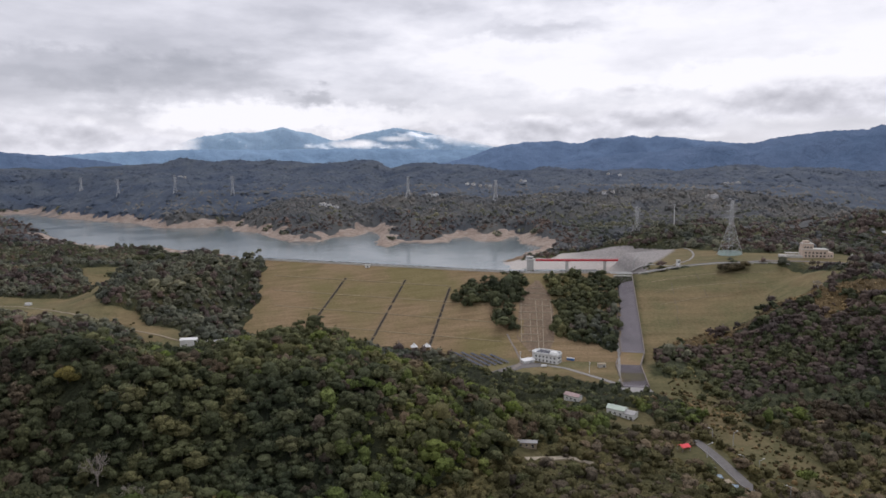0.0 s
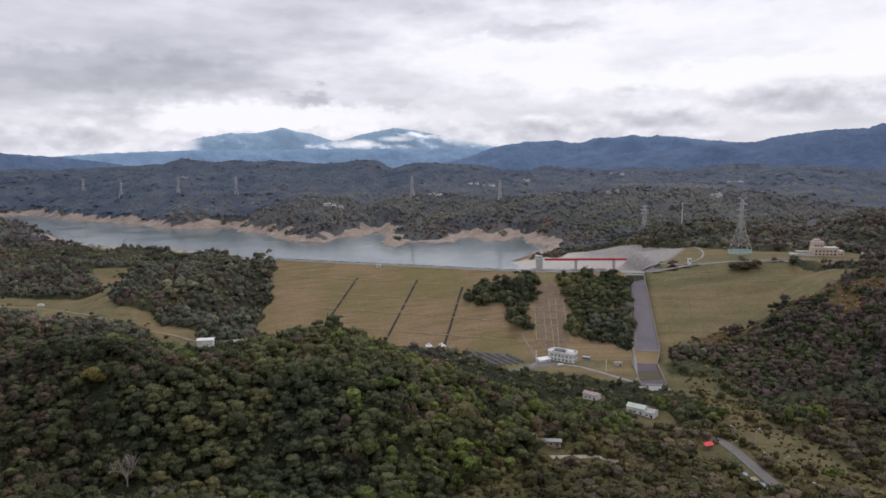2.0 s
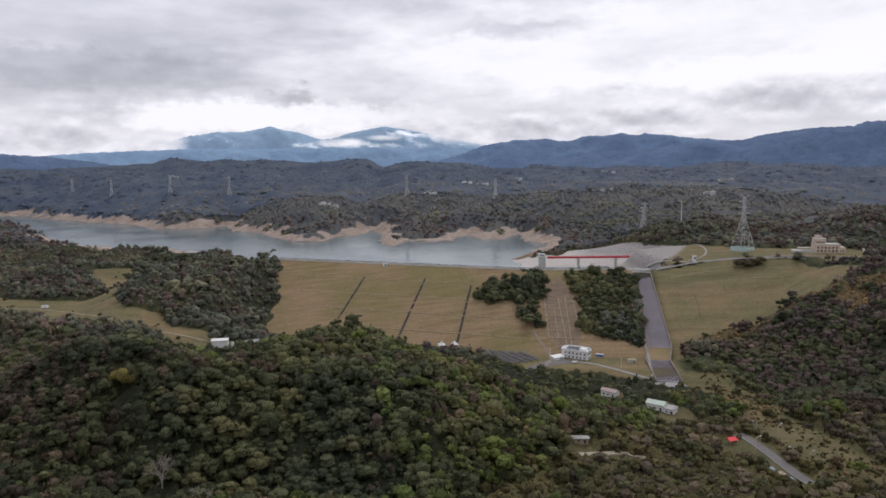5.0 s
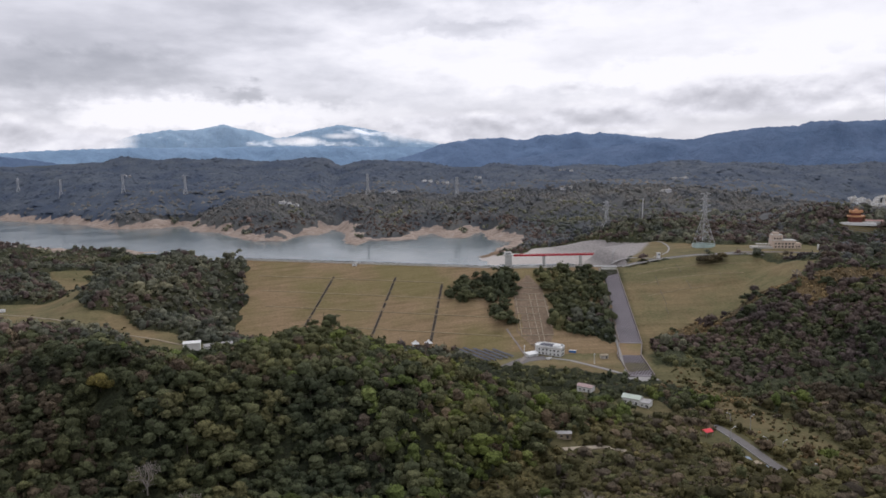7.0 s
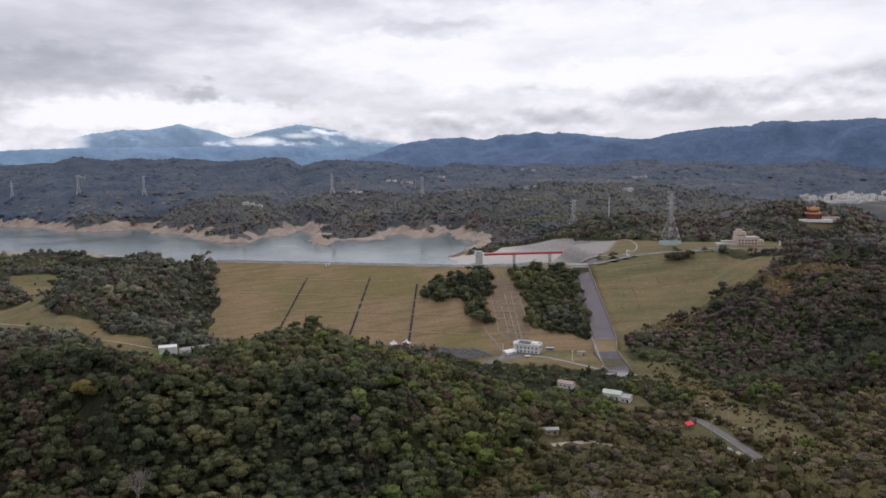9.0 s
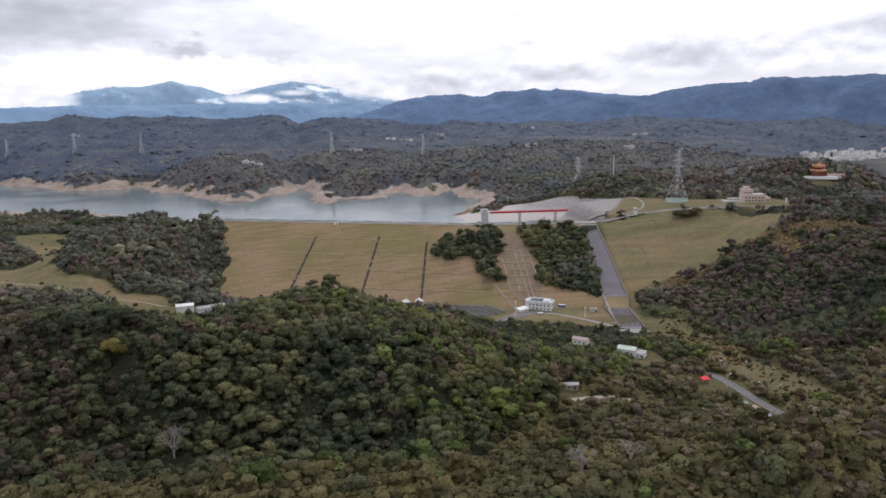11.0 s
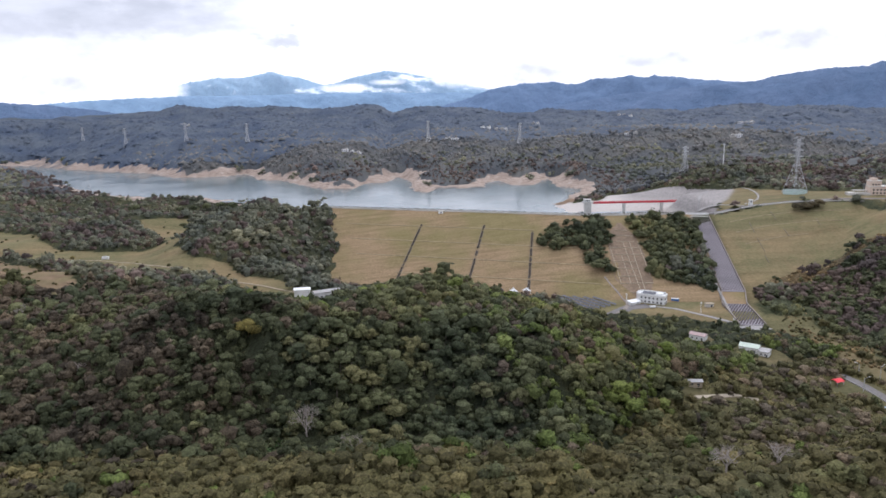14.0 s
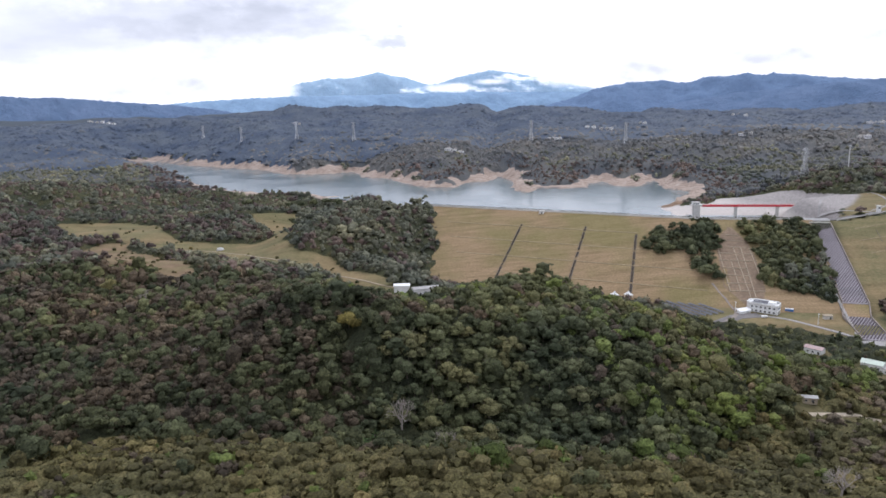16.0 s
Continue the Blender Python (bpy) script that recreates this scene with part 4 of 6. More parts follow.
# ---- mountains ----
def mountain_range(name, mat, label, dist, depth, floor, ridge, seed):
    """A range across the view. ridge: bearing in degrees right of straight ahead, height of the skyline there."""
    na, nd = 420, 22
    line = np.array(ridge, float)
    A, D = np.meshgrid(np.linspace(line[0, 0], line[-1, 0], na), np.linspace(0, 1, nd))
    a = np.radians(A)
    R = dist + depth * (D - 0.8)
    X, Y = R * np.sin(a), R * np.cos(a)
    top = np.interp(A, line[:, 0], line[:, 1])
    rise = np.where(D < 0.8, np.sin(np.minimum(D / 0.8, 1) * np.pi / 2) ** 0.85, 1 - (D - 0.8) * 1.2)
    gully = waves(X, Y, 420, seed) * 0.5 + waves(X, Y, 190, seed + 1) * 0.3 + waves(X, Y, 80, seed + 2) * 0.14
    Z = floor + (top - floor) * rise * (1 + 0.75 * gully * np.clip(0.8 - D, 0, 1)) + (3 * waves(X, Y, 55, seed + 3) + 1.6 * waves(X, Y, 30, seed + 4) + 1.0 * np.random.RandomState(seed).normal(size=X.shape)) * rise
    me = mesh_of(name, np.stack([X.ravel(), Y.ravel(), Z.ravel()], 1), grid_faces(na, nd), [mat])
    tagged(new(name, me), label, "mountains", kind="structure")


def cloud_wrap(mat):
    """Shreds of low cloud painted onto the far peaks of the backdrop, with emission in place of daylight on them."""
    t = mat.node_tree
    p = t.nodes["Principled BSDF"]
    pos = world_pos(t)
    sep = t.nodes.new("ShaderNodeSeparateXYZ")
    t.links.new(pos, sep.inputs[0])
    flat = t.nodes.new("ShaderNodeMapping")
    flat.inputs["Scale"].default_value = (0.006, 0.006, 0.014)
    t.links.new(pos, flat.inputs["Vector"])
    n = noise_tex(t, flat.outputs[0], 1.0, 6.0, 0.58)

    def around(value, centre, width):
        u = math_node(t, "DIVIDE", math_node(t, "SUBTRACT", value, centre), width)
        return math_node(t, "POWER", 2.718, math_node(t, "MULTIPLY", math_node(t, "MULTIPLY", u, u), -1.0))

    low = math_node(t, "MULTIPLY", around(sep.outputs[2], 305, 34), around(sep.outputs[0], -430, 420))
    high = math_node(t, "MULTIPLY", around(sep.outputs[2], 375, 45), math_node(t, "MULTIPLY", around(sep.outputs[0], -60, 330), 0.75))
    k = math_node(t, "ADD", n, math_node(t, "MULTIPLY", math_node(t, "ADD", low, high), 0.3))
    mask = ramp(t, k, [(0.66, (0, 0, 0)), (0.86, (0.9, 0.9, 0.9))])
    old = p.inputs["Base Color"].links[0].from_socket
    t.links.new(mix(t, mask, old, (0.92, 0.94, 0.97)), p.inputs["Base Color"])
    # the painted cloud glows, standing in for its daylight
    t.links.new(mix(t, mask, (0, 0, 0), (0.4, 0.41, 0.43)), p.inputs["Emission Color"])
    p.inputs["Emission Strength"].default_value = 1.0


def build_mountains():
    # air haze painted in: paler and bluer base colours for the farther ranges
    pale = hazed_range_material("far_peaks", (0.32, 0.455, 0.59), (0.375, 0.51, 0.645), 0.004)
    blue = hazed_range_material("blue_range", (0.235, 0.35, 0.49), (0.275, 0.395, 0.54), 0.004)
    mid = hazed_range_material("slate_blue_range", (0.14, 0.205, 0.315), (0.172, 0.245, 0.37), 0.006)
    slate = hazed_range_material("slate_range", (0.112, 0.165, 0.258), (0.155, 0.213, 0.32), 0.008)
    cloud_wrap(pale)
    mountain_range("backdrop_peaks", pale, "high peaks tinted pale blue for haze, with cloud about the tops", 4650, 260, 150,
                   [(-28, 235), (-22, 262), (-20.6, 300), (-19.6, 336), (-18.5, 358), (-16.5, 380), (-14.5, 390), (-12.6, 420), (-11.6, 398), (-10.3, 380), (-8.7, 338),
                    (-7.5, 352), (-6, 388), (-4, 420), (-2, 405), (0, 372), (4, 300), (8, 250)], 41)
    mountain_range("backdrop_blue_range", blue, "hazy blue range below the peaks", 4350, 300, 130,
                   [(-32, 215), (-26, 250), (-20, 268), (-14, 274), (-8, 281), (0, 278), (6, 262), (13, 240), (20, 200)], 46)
    mountain_range("backdrop_middle_range", mid, "wooded mountains tinted slate blue for haze", 3950, 450, 90,
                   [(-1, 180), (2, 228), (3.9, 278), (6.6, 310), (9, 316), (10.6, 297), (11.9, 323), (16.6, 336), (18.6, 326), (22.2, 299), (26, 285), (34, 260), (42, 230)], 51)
    mountain_range("backdrop_near_range", slate, "wooded mountain range tinted dark slate for haze", 3550, 600, 80,
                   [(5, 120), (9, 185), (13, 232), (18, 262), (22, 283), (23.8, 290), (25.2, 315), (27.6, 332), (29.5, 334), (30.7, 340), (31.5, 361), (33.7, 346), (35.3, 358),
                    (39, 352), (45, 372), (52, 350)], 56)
    mountain_range("backdrop_low_hills", slate, "low wooded hills tinted blue for haze", 3850, 400, 80,
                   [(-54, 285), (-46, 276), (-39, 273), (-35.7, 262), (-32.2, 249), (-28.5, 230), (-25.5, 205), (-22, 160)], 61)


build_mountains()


def build_low_cloud():
    """Banks of low cloud that drift before the far peaks: a curved, glowing sheet with ragged holes."""
    m = bpy.data.materials.new("low_cloud")
    m.use_nodes = True
    t = m.node_tree
    t.nodes.clear()
    pos = world_pos(t)
    sep = t.nodes.new("ShaderNodeSeparateXYZ")
    t.links.new(pos, sep.inputs[0])
    az = math_node(t, "ARCTAN2", sep.outputs[0], sep.outputs[1])
    el = math_node(t, "DIVIDE", math_node(t, "SUBTRACT", sep.outputs[2], 200.0), CLOUD_R)

    def layer(se, scale, detail, rough, shift=0.0):
        comb = t.nodes.new("ShaderNodeCombineXYZ")
        t.links.new(az, comb.inputs[0])
        t.links.new(math_node(t, "MULTIPLY", math_node(t, "ADD", el, shift), se), comb.inputs[1])
        return noise_tex(t, comb.outputs[0], scale, detail, rough)

    puffs, soft = layer(1.7, 15.0, 5.0, 0.52), layer(2.6, 7.0, 3.0, 0.5)
    total = None
    # azimuth, elevation, half widths, thickness
    for a0, e0, wa, we, power in ((-0.54, 0.026, 0.16, 0.028, 1.15), (-0.39, 0.026, 0.06, 0.018, 0.9), (-0.13, 0.026, 0.04, 0.007, 0.6), (-0.06, 0.033, 0.04, 0.006, 0.5), (0.14, 0.042, 0.17, 0.024, 1.15),
                                  (0.29, 0.056, 0.1, 0.02, 1.1), (0.48, 0.078, 0.14, 0.028, 1.2), (0.68, 0.088, 0.1, 0.034, 1.2), (0.25, 0.096, 0.02, 0.009, 0.75), (0.33, 0.037, 0.06, 0.008, 0.7), (-0.75, 0.035, 0.14, 0.02, 1.0)):
        u = math_node(t, "DIVIDE", math_node(t, "SUBTRACT", az, a0), wa)
        v = math_node(t, "DIVIDE", math_node(t, "SUBTRACT", el, e0), we)
        r = math_node(t, "ADD", math_node(t, "POWER", math_node(t, "ABSOLUTE", u), 2.6), math_node(t, "MULTIPLY", v, v))
        g = math_node(t, "MULTIPLY", math_node(t, "POWER", 2.718, math_node(t, "MULTIPLY", r, -1.0)), power)
        total = g if total is None else math_node(t, "MAXIMUM", total, g)
    dense = math_node(t, "ADD", total, math_node(t, "MULTIPLY", math_node(t, "SUBTRACT", puffs, 0.5), 1.1))
    dense = math_node(t, "ADD", dense, math_node(t, "MULTIPLY", math_node(t, "SUBTRACT", soft, 0.5), 0.7))
    # lit tops and greyer cores of the puffs are painted into the glow
    above = layer(1.7, 15.0, 5.0, 0.52, 0.011)
    lit = math_node(t, "SUBTRACT", math_node(t, "ADD", math_node(t, "MULTIPLY", math_node(t, "SUBTRACT", puffs, above), 1.8), 0.98), math_node(t, "MULTIPLY", math_node(t, "MINIMUM", total, 1.0), 0.55))
    colour = ramp(t, lit, [(0.1, (0.54, 0.54, 0.605)), (0.4, (0.67, 0.668, 0.74)), (0.65, (0.82, 0.815, 0.895)), (0.95, (0.98, 0.97, 1.03))])
    glow = t.nodes.new("ShaderNodeEmission")
    t.links.new(colour, glow.inputs[0])
    clear = t.nodes.new("ShaderNodeBsdfTransparent")
    both = t.nodes.new("ShaderNodeMixShader")
    t.links.new(ramp(t, dense, [(0.36, (0, 0, 0)), (0.72, (0.96, 0.96, 0.96))]), both.inputs[0])
    t.links.new(clear.outputs[0], both.inputs[1])
    t.links.new(glow.outputs[0], both.inputs[2])
    out = t.nodes.new("ShaderNodeOutputMaterial")
    t.links.new(both.outputs[0], out.inputs[0])
    A, Z = np.meshgrid(np.linspace(-0.95, 0.95, 96), np.linspace(200 + CLOUD_R * 0.004, 200 + CLOUD_R * 0.135, 6))
    me = mesh_of("backdrop_low_cloud", np.stack([CLOUD_R * np.sin(A).ravel(), CLOUD_R * np.cos(A).ravel(), Z.ravel()], 1), grid_faces(96, 6), [m])
    tagged(new("backdrop_low_cloud", me), "grey-white banks of low cloud before the far peaks", "clouds", kind="structure")


CLOUD_R = 4435.0
build_low_cloud()


# ---- building blocks ----
def thing(name, label, category, at=(0, 0, 0), turn=0.0, group="", kind=""):
    """An empty at the base of a thing; its parts are laid out round it."""
    ob = new(name)
    ob.empty_display_size = 0.5
    ob.matrix_world = pose(*at, 0, 0, turn)
    return tagged(ob, label, category, group, kind)


def box(bm, x, y, z, sx, sy, sz, turn=0.0):
    """A block centred on x, y that stands on z."""
    m = Matrix.Translation((x, y, z + sz / 2)) @ Matrix.Rotation(radians(turn), 4, "Z") @ Matrix.Diagonal((sx, sy, sz, 1))
    bmesh.ops.create_cube(bm, size=1, matrix=m)


def block(x, y, z, sx, sy, sz, turn=0.0):
    bm = bmesh.new()
    box(bm, x, y, z, sx, sy, sz, turn)
    bmesh.ops.bevel(bm, geom=bm.edges[:], offset=min(sx, sy, sz) * 0.04, segments=1, affect="EDGES")
    return bm


def bar(bm, p, q, r, r2=None, segs=4):
    """A round or square bar from p to q."""
    p, q = Vector(p), Vector(q)
    axis = q - p
    m = Matrix.Translation((p + q) / 2) @ axis.to_track_quat("Z", "Y").to_matrix().to_4x4() @ Matrix.Rotation(radians(45), 4, "Z")
    bmesh.ops.create_cone(bm, cap_ends=True, segments=segs, radius1=r, radius2=r if r2 is None else r2, depth=axis.length, matrix=m)


def tube(bm, pts, r, segs=4):
    """One unbroken bar along a line of points."""
    pts = [Vector(p) for p in pts]
    rings = []
    for i, p in enumerate(pts):
        way = (pts[min(i + 1, len(pts) - 1)] - pts[max(i - 1, 0)]).normalized()
        m = way.to_track_quat("Z", "Y").to_matrix()
        rings.append([bm.verts.new(p + m @ Vector((r * math.cos(a), r * math.sin(a), 0))) for a in [2 * math.pi * (k + 0.5) / segs for k in range(segs)]])
    for a, b in zip(rings[:-1], rings[1:]):
        for k in range(segs):
            bm.faces.new((a[k], a[(k + 1) % segs], b[(k + 1) % segs], b[k]))
    bm.faces.new(rings[0][::-1])
    bm.faces.new(rings[-1])


def prism(pts, z0, z1):
    """An upright prism over an outline."""
    bm = bmesh.new()
    f = bm.faces.new([bm.verts.new((x, y, z0)) for x, y in pts])
    up = bmesh.ops.extrude_face_region(bm, geom=[f])
    for v in up["geom"]:
        if isinstance(v, bmesh.types.BMVert):
            v.co.z = z1
    bmesh.ops.recalc_face_normals(bm, faces=bm.faces)
    return bm


def gable(w, d, z, rise, over=0.5, thick=0.25):
    """A pitched roof shell over a w by d plan, ridge along x."""
    bm = bmesh.new()
    for s in (-1, 1):
        a = [(-w / 2 - over, s * (d / 2 + over), z - over * 0.4), (w / 2 + over, s * (d / 2 + over), z - over * 0.4), (w / 2 + over, 0, z + rise), (-w / 2 - over, 0, z + rise)]
        lo = [bm.verts.new(p) for p in a]
        hi = [bm.verts.new((p[0], p[1], p[2] + thick)) for p in a]
        bm.faces.new(hi)
        bm.faces.new(lo[::-1])
        for i in range(4):
            bm.faces.new((lo[i], lo[(i + 1) % 4], hi[(i + 1) % 4], hi[i]))
    bmesh.ops.recalc_face_normals(bm, faces=bm.faces)
    return bm


def gable_walls(w, d, h, rise):
    """Four walls with pointed ends under a pitched roof."""
    bm = bmesh.new()
    lo = [bm.verts.new(p) for p in ((-w / 2, -d / 2, -0.8), (w / 2, -d / 2, -0.8), (w / 2, d / 2, -0.8), (-w / 2, d / 2, -0.8))]
    hi = [bm.verts.new(p) for p in ((-w / 2, -d / 2, h), (w / 2, -d / 2, h), (w / 2, d / 2, h), (-w / 2, d / 2, h))]
    ra, rb = bm.verts.new((-w / 2, 0, h + rise)), bm.verts.new((w / 2, 0, h + rise))
    bm.faces.new((lo[0], lo[1], hi[1], hi[0]))
    bm.faces.new((lo[2], lo[3], hi[3], hi[2]))
    bm.faces.new((lo[1], lo[2], hi[2], rb, hi[1]))
    bm.faces.new((lo[3], lo[0], hi[0], ra, hi[3]))
    bmesh.ops.recalc_face_normals(bm, faces=bm.faces)
    return bm


def windows(parent, y, x0, x1, n, z, w, h, name="window", turn_side=False, x_at=0.0):
    """A row of framed windows set 6 cm proud of a wall that faces -y (or x)."""
    for i in range(n):
        u = x0 + (x1 - x0) * (i + 0.5) / n
        bm, sill, lintel = bmesh.new(), bmesh.new(), bmesh.new()
        if turn_side:
            box(bm, x_at, u, z, 0.12, w, h)
        else:
            box(bm, u, y, z, w, 0.12, h)
        for fr, low in ((sill, z - 0.12), (lintel, z + h)):
            box(fr, *((x_at, u, low, 0.24, w + 0.3, 0.12) if turn_side else (u, y, low, w + 0.3, 0.24, 0.12)))
        win = part(name, bm, GLASS, parent)
        part("sill", sill, PALE_CONCRETE, win)
        part("lintel", lintel, PALE_CONCRETE, win)


def ground_at(x, y):
    return float(land(np.array([x]), np.array([y]))[0])


def slope_at(x, y):
    """Top of the turf on the embankment."""
    cy, cz, k = crest(np.array([x]))
    return float(cz[0] - max(0, cy[0] - y) * k[0] + 0.35) if y > 670 else max(ground_at(x, y), float(cz[0] - max(0, cy[0] - y) * k[0])) + 0.35


def ribbon(name, line, width, thick, mat, label, category, parent=None, lift=0.0, on=None, kind="structure", step=4.0):
    """A paved strip along a line on the ground: (x, y) points, or (x, y, z)."""
    pts = []
    for p, q in zip(line[:-1], line[1:]):
        n = max(1, int(math.dist(p[:2], q[:2]) / step))
        for i in range(n):
            pts.append([a + (b - a) * i / n for a, b in zip(p, q)])
    pts.append(list(line[-1]))
    bm = bmesh.new()
    rows = []
    for i, p in enumerate(pts):
        a, b = pts[max(0, i - 1)], pts[min(len(pts) - 1, i + 1)]
        t = Vector((b[0] - a[0], b[1] - a[1], 0)).normalized()
        s = Vector((-t.y, t.x, 0)) * width / 2
        row = []
        for k in (1, -1):
            x, y = p[0] + s.x * k, p[1] + s.y * k
            z = (p[2] if len(p) > 2 else max((on or ground_at)(x, y), (on or ground_at)(p[0], p[1]))) + lift
            row += [bm.verts.new((x, y, z + thick)), bm.verts.new((x, y, z - 0.6))]
        rows.append(row)
    for r, q in zip(rows[:-1], rows[1:]):
        bm.faces.new((r[0], q[0], q[2], r[2]))
        bm.faces.new((r[1], q[1], q[0], r[0]))
        bm.faces.new((r[2], q[2], q[3], r[3]))
    for r in (rows[0], rows[-1]):
        bm.faces.new((r[0], r[2], r[3], r[1]))
    bmesh.ops.recalc_face_normals(bm, faces=bm.faces)
    ob = part(name, bm, mat, parent)
    if parent is None:
        tagged(ob, label, category, kind=kind)
    elif label:
        ob["label"] = label
    return ob


def crest_line(x0, x1, off=0.0, lift=0.0, step=8.0):
    out = []
    for x in np.arange(x0, x1 + 0.1, step):
        cy, cz, _ = crest(np.array([x]))
        out.append((float(x), float(cy[0]) + off, float(cz[0]) + lift))
    return out


# ---- the dam's crest, drains and spillway ----
def build_crest():
    ribbon("road", crest_line(-252, 446, 4.0, 0.3), 7.5, 0.2, ASPHALT, "narrow asphalt road along the dam crest", "road")
    for off, name in ((0.2, "parapet"), (8.2, "parapet")):
        ribbon(name, crest_line(-252, 196, off, 0.3), 0.5, 1.15, PALE_CONCRETE, "pale concrete parapet along the dam crest", "wall", kind="")
    rs = np.random.RandomState(12)
    bm = bmesh.new()
    x = -250.0
    while x < 190:
        cy, cz, _ = crest(np.array([x]))
        n = rs.uniform(1.6, 3.2)
        box(bm, x, float(cy[0]) + 9.2, float(cz[0]), n, 1.1, rs.uniform(1.7, 2.3), -19)
        x += n + rs.uniform(1.0, 2.0)
    bmesh.ops.subdivide_edges(bm, edges=bm.edges[:], cuts=1, use_grid_fill=True)
    for v in bm.verts:
        v.co += Vector(rs.uniform(-0.18, 0.18, 3))
    tagged(part("hedge", bm, HEDGE), "clipped dark hedge in short pieces on the dam crest", "hedge", kind="stuff")
    ribbon("kerb", crest_line(236, 446, -0.6, 0.2), 0.6, 0.7, PALE_CONCRETE, "pale concrete roadside wall above the grass slope", "wall", kind="")


HEDGE = plain("hedge_leaves", (0.04, 0.05, 0.025), 0.9, 0.4, 1.5)
build_crest()


def build_drain(top, foot, width):
    """A stepped gutter of dark stones down the grass slope."""
    rs = np.random.RandomState(int(top[0]) + 500)
    base = thing("slope_drain", "dark stone-lined drain running down the grass slope", "drain", (*top, slope_at(*top)), 0, "drains of the dam")
    stones = bmesh.new()
    n = int(math.dist(top, foot) / 2.2)
    for i in range(n):
        u = i / n
        x, y = top[0] + (foot[0] - top[0]) * u, top[1] + (foot[1] - top[1]) * u
        if rs.uniform() < 0.08:
            continue
        box(stones, x - top[0] + rs.uniform(-0.2, 0.2), y - top[1], slope_at(x, y) - slope_at(*top) - 0.5, width * rs.uniform(0.75, 1.1), 2.1, 0.5 + rs.uniform(0.25, 0.6), rs.uniform(-4, 4) - 13)
    part("lining", stones, DARK_STONE, base)["kind"] = "stuff"
    for s in (-1, 1):
        bm = bmesh.new()
        line = [[a + (b - a) * u for a, b in zip(top, foot)] for u in np.linspace(0, 1, n // 3 + 1)]
        tube(bm, [(x - top[0] + s * width * 0.6, y - top[1], slope_at(x, y) - slope_at(*top) + 0.1) for x, y in line], 0.3)
        part("edge", bm, DRAIN_EDGE, base)


for top, foot in (((-119.5, 857), (-150, 738)), ((-45, 835), (-75, 712)), ((8, 805), (-14, 692))):
    build_drain(top, foot, 2.4)


def build_berms():
    """Narrow level berms across the grass slope, worn paler than the turf."""
    for x0, x1, down in ((-214, 10, 39), (-206, 56, 74), (-196, 62, 108), (-150, 60, 142)):
        line = []
        for x in np.arange(x0, x1 + 0.1, 8.0):
            line.append((float(x), float(crest(np.array([x]))[0][0]) - down))
        ribbon("berm", line, 1.5, 0.1, BERM, "narrow worn grass berm across the dam slope", "berm", on=slope_at)
    for x0, x1, down in ((246, 392, 26), (242, 370, 52), (240, 320, 80)):
        line = [(float(x), float(crest(np.array([x]))[0][0]) - down) for x in np.arange(x0, x1 + 0.1, 8.0)]
        ribbon("berm", line, 1.2, 0.1, BERM, "narrow worn grass berm across the hillside lawn", "berm", on=ground_at)


BERM = plain("worn_grass", (0.27, 0.215, 0.125), 0.95, 0.3, 0.25, stain=0.5)
build_berms()


def build_side_drains():
    """Short dark gutters on the greener slope beyond the spillway, and thin ones along the berms."""
    for a, b in (((268, 818), (262, 790)), ((300, 800), (297, 780)), ((305, 842), (302, 822)), ((345, 812), (341, 796)), ((259, 778), (253, 745)), ((249, 738), (246, 722))):
        za = slope_at(*a)
        base = thing("short_drain", "narrow dark gutter on the grass slope", "drain", (*a, za), 0, "short gutters")
        bm = bmesh.new()
        line = [[p + (q - p) * u for p, q in zip(a, b)] for u in np.linspace(0, 1, 9)]
        tube(bm, [(x - a[0], y - a[1], slope_at(x, y) - za) for x, y in line], 0.26)
        part("lining", bm, DRAIN_EDGE, base)


build_side_drains()


def build_terraces():
    """Dry strip between the groves, cut by a lattice of pale gutters."""
    base = thing("terraced_slope", "dry brown slope strip with a lattice of pale concrete gutters", "slope", (98, 740, slope_at(98, 740)))
    z0 = slope_at(98, 740)

    def gutter(p, q, w=0.6):
        bm = bmesh.new()
        n = max(1, int(math.dist(p, q) / 6))
        line = [[p[k] + (q[k] - p[k]) * i / n for k in (0, 1)] for i in range(n + 1)]
        tube(bm, [(x - 98, y - 740, slope_at(x, y) - z0 + 0.2) for x, y in line], w)
        part("gutter", bm, TAN_CONCRETE, base)

    def left(y):
        return np.interp(y, [660, 676, 692, 740, 778, 805], [86, 80, 74, 81, 86, 106])

    def right(y):
        return np.interp(y, [660, 676, 687, 742, 776, 805], [100, 107, 111, 118, 119, 112])

    rs = np.random.RandomState(9)
    for y in (668, 684, 697, 711, 724, 738, 752, 765, 778, 790):
        a, b = sorted(rs.uniform(0, 1, 2))
        a, b = (0.0, 1.0) if b - a > 0.35 else (a * 0.5, 0.55 + b * 0.45)
        gutter((left(y) + (right(y) - left(y)) * a, y), (left(y) + (right(y) - left(y)) * b, y - 1.5))
    for f in (0.03, 0.32, 0.5, 0.72, 0.97):
        y0, y1 = rs.choice((668, 684, 697)), rs.choice((738, 765, 778))
        gutter((left(y0) + (right(y0) - left(y0)) * f, y0), (left(y1) + (right(y1) - left(y1)) * f, y1), 0.45)
    bm = bmesh.new()
    ys = np.arange(660, 812, 4.0)
    vs = [[bm.verts.new((x - 98, y - 740, slope_at(x, y) - z0 + 0.06)) for x in np.linspace(left(y), right(y), 6)] for y in ys]
    for r, q in zip(vs[:-1], vs[1:]):
        for i in range(5):
            bm.faces.new((r[i], r[i + 1], q[i + 1], q[i]))
    part("dry_ground", bm, DRY_EARTH, base, "dry brown earth and straw")


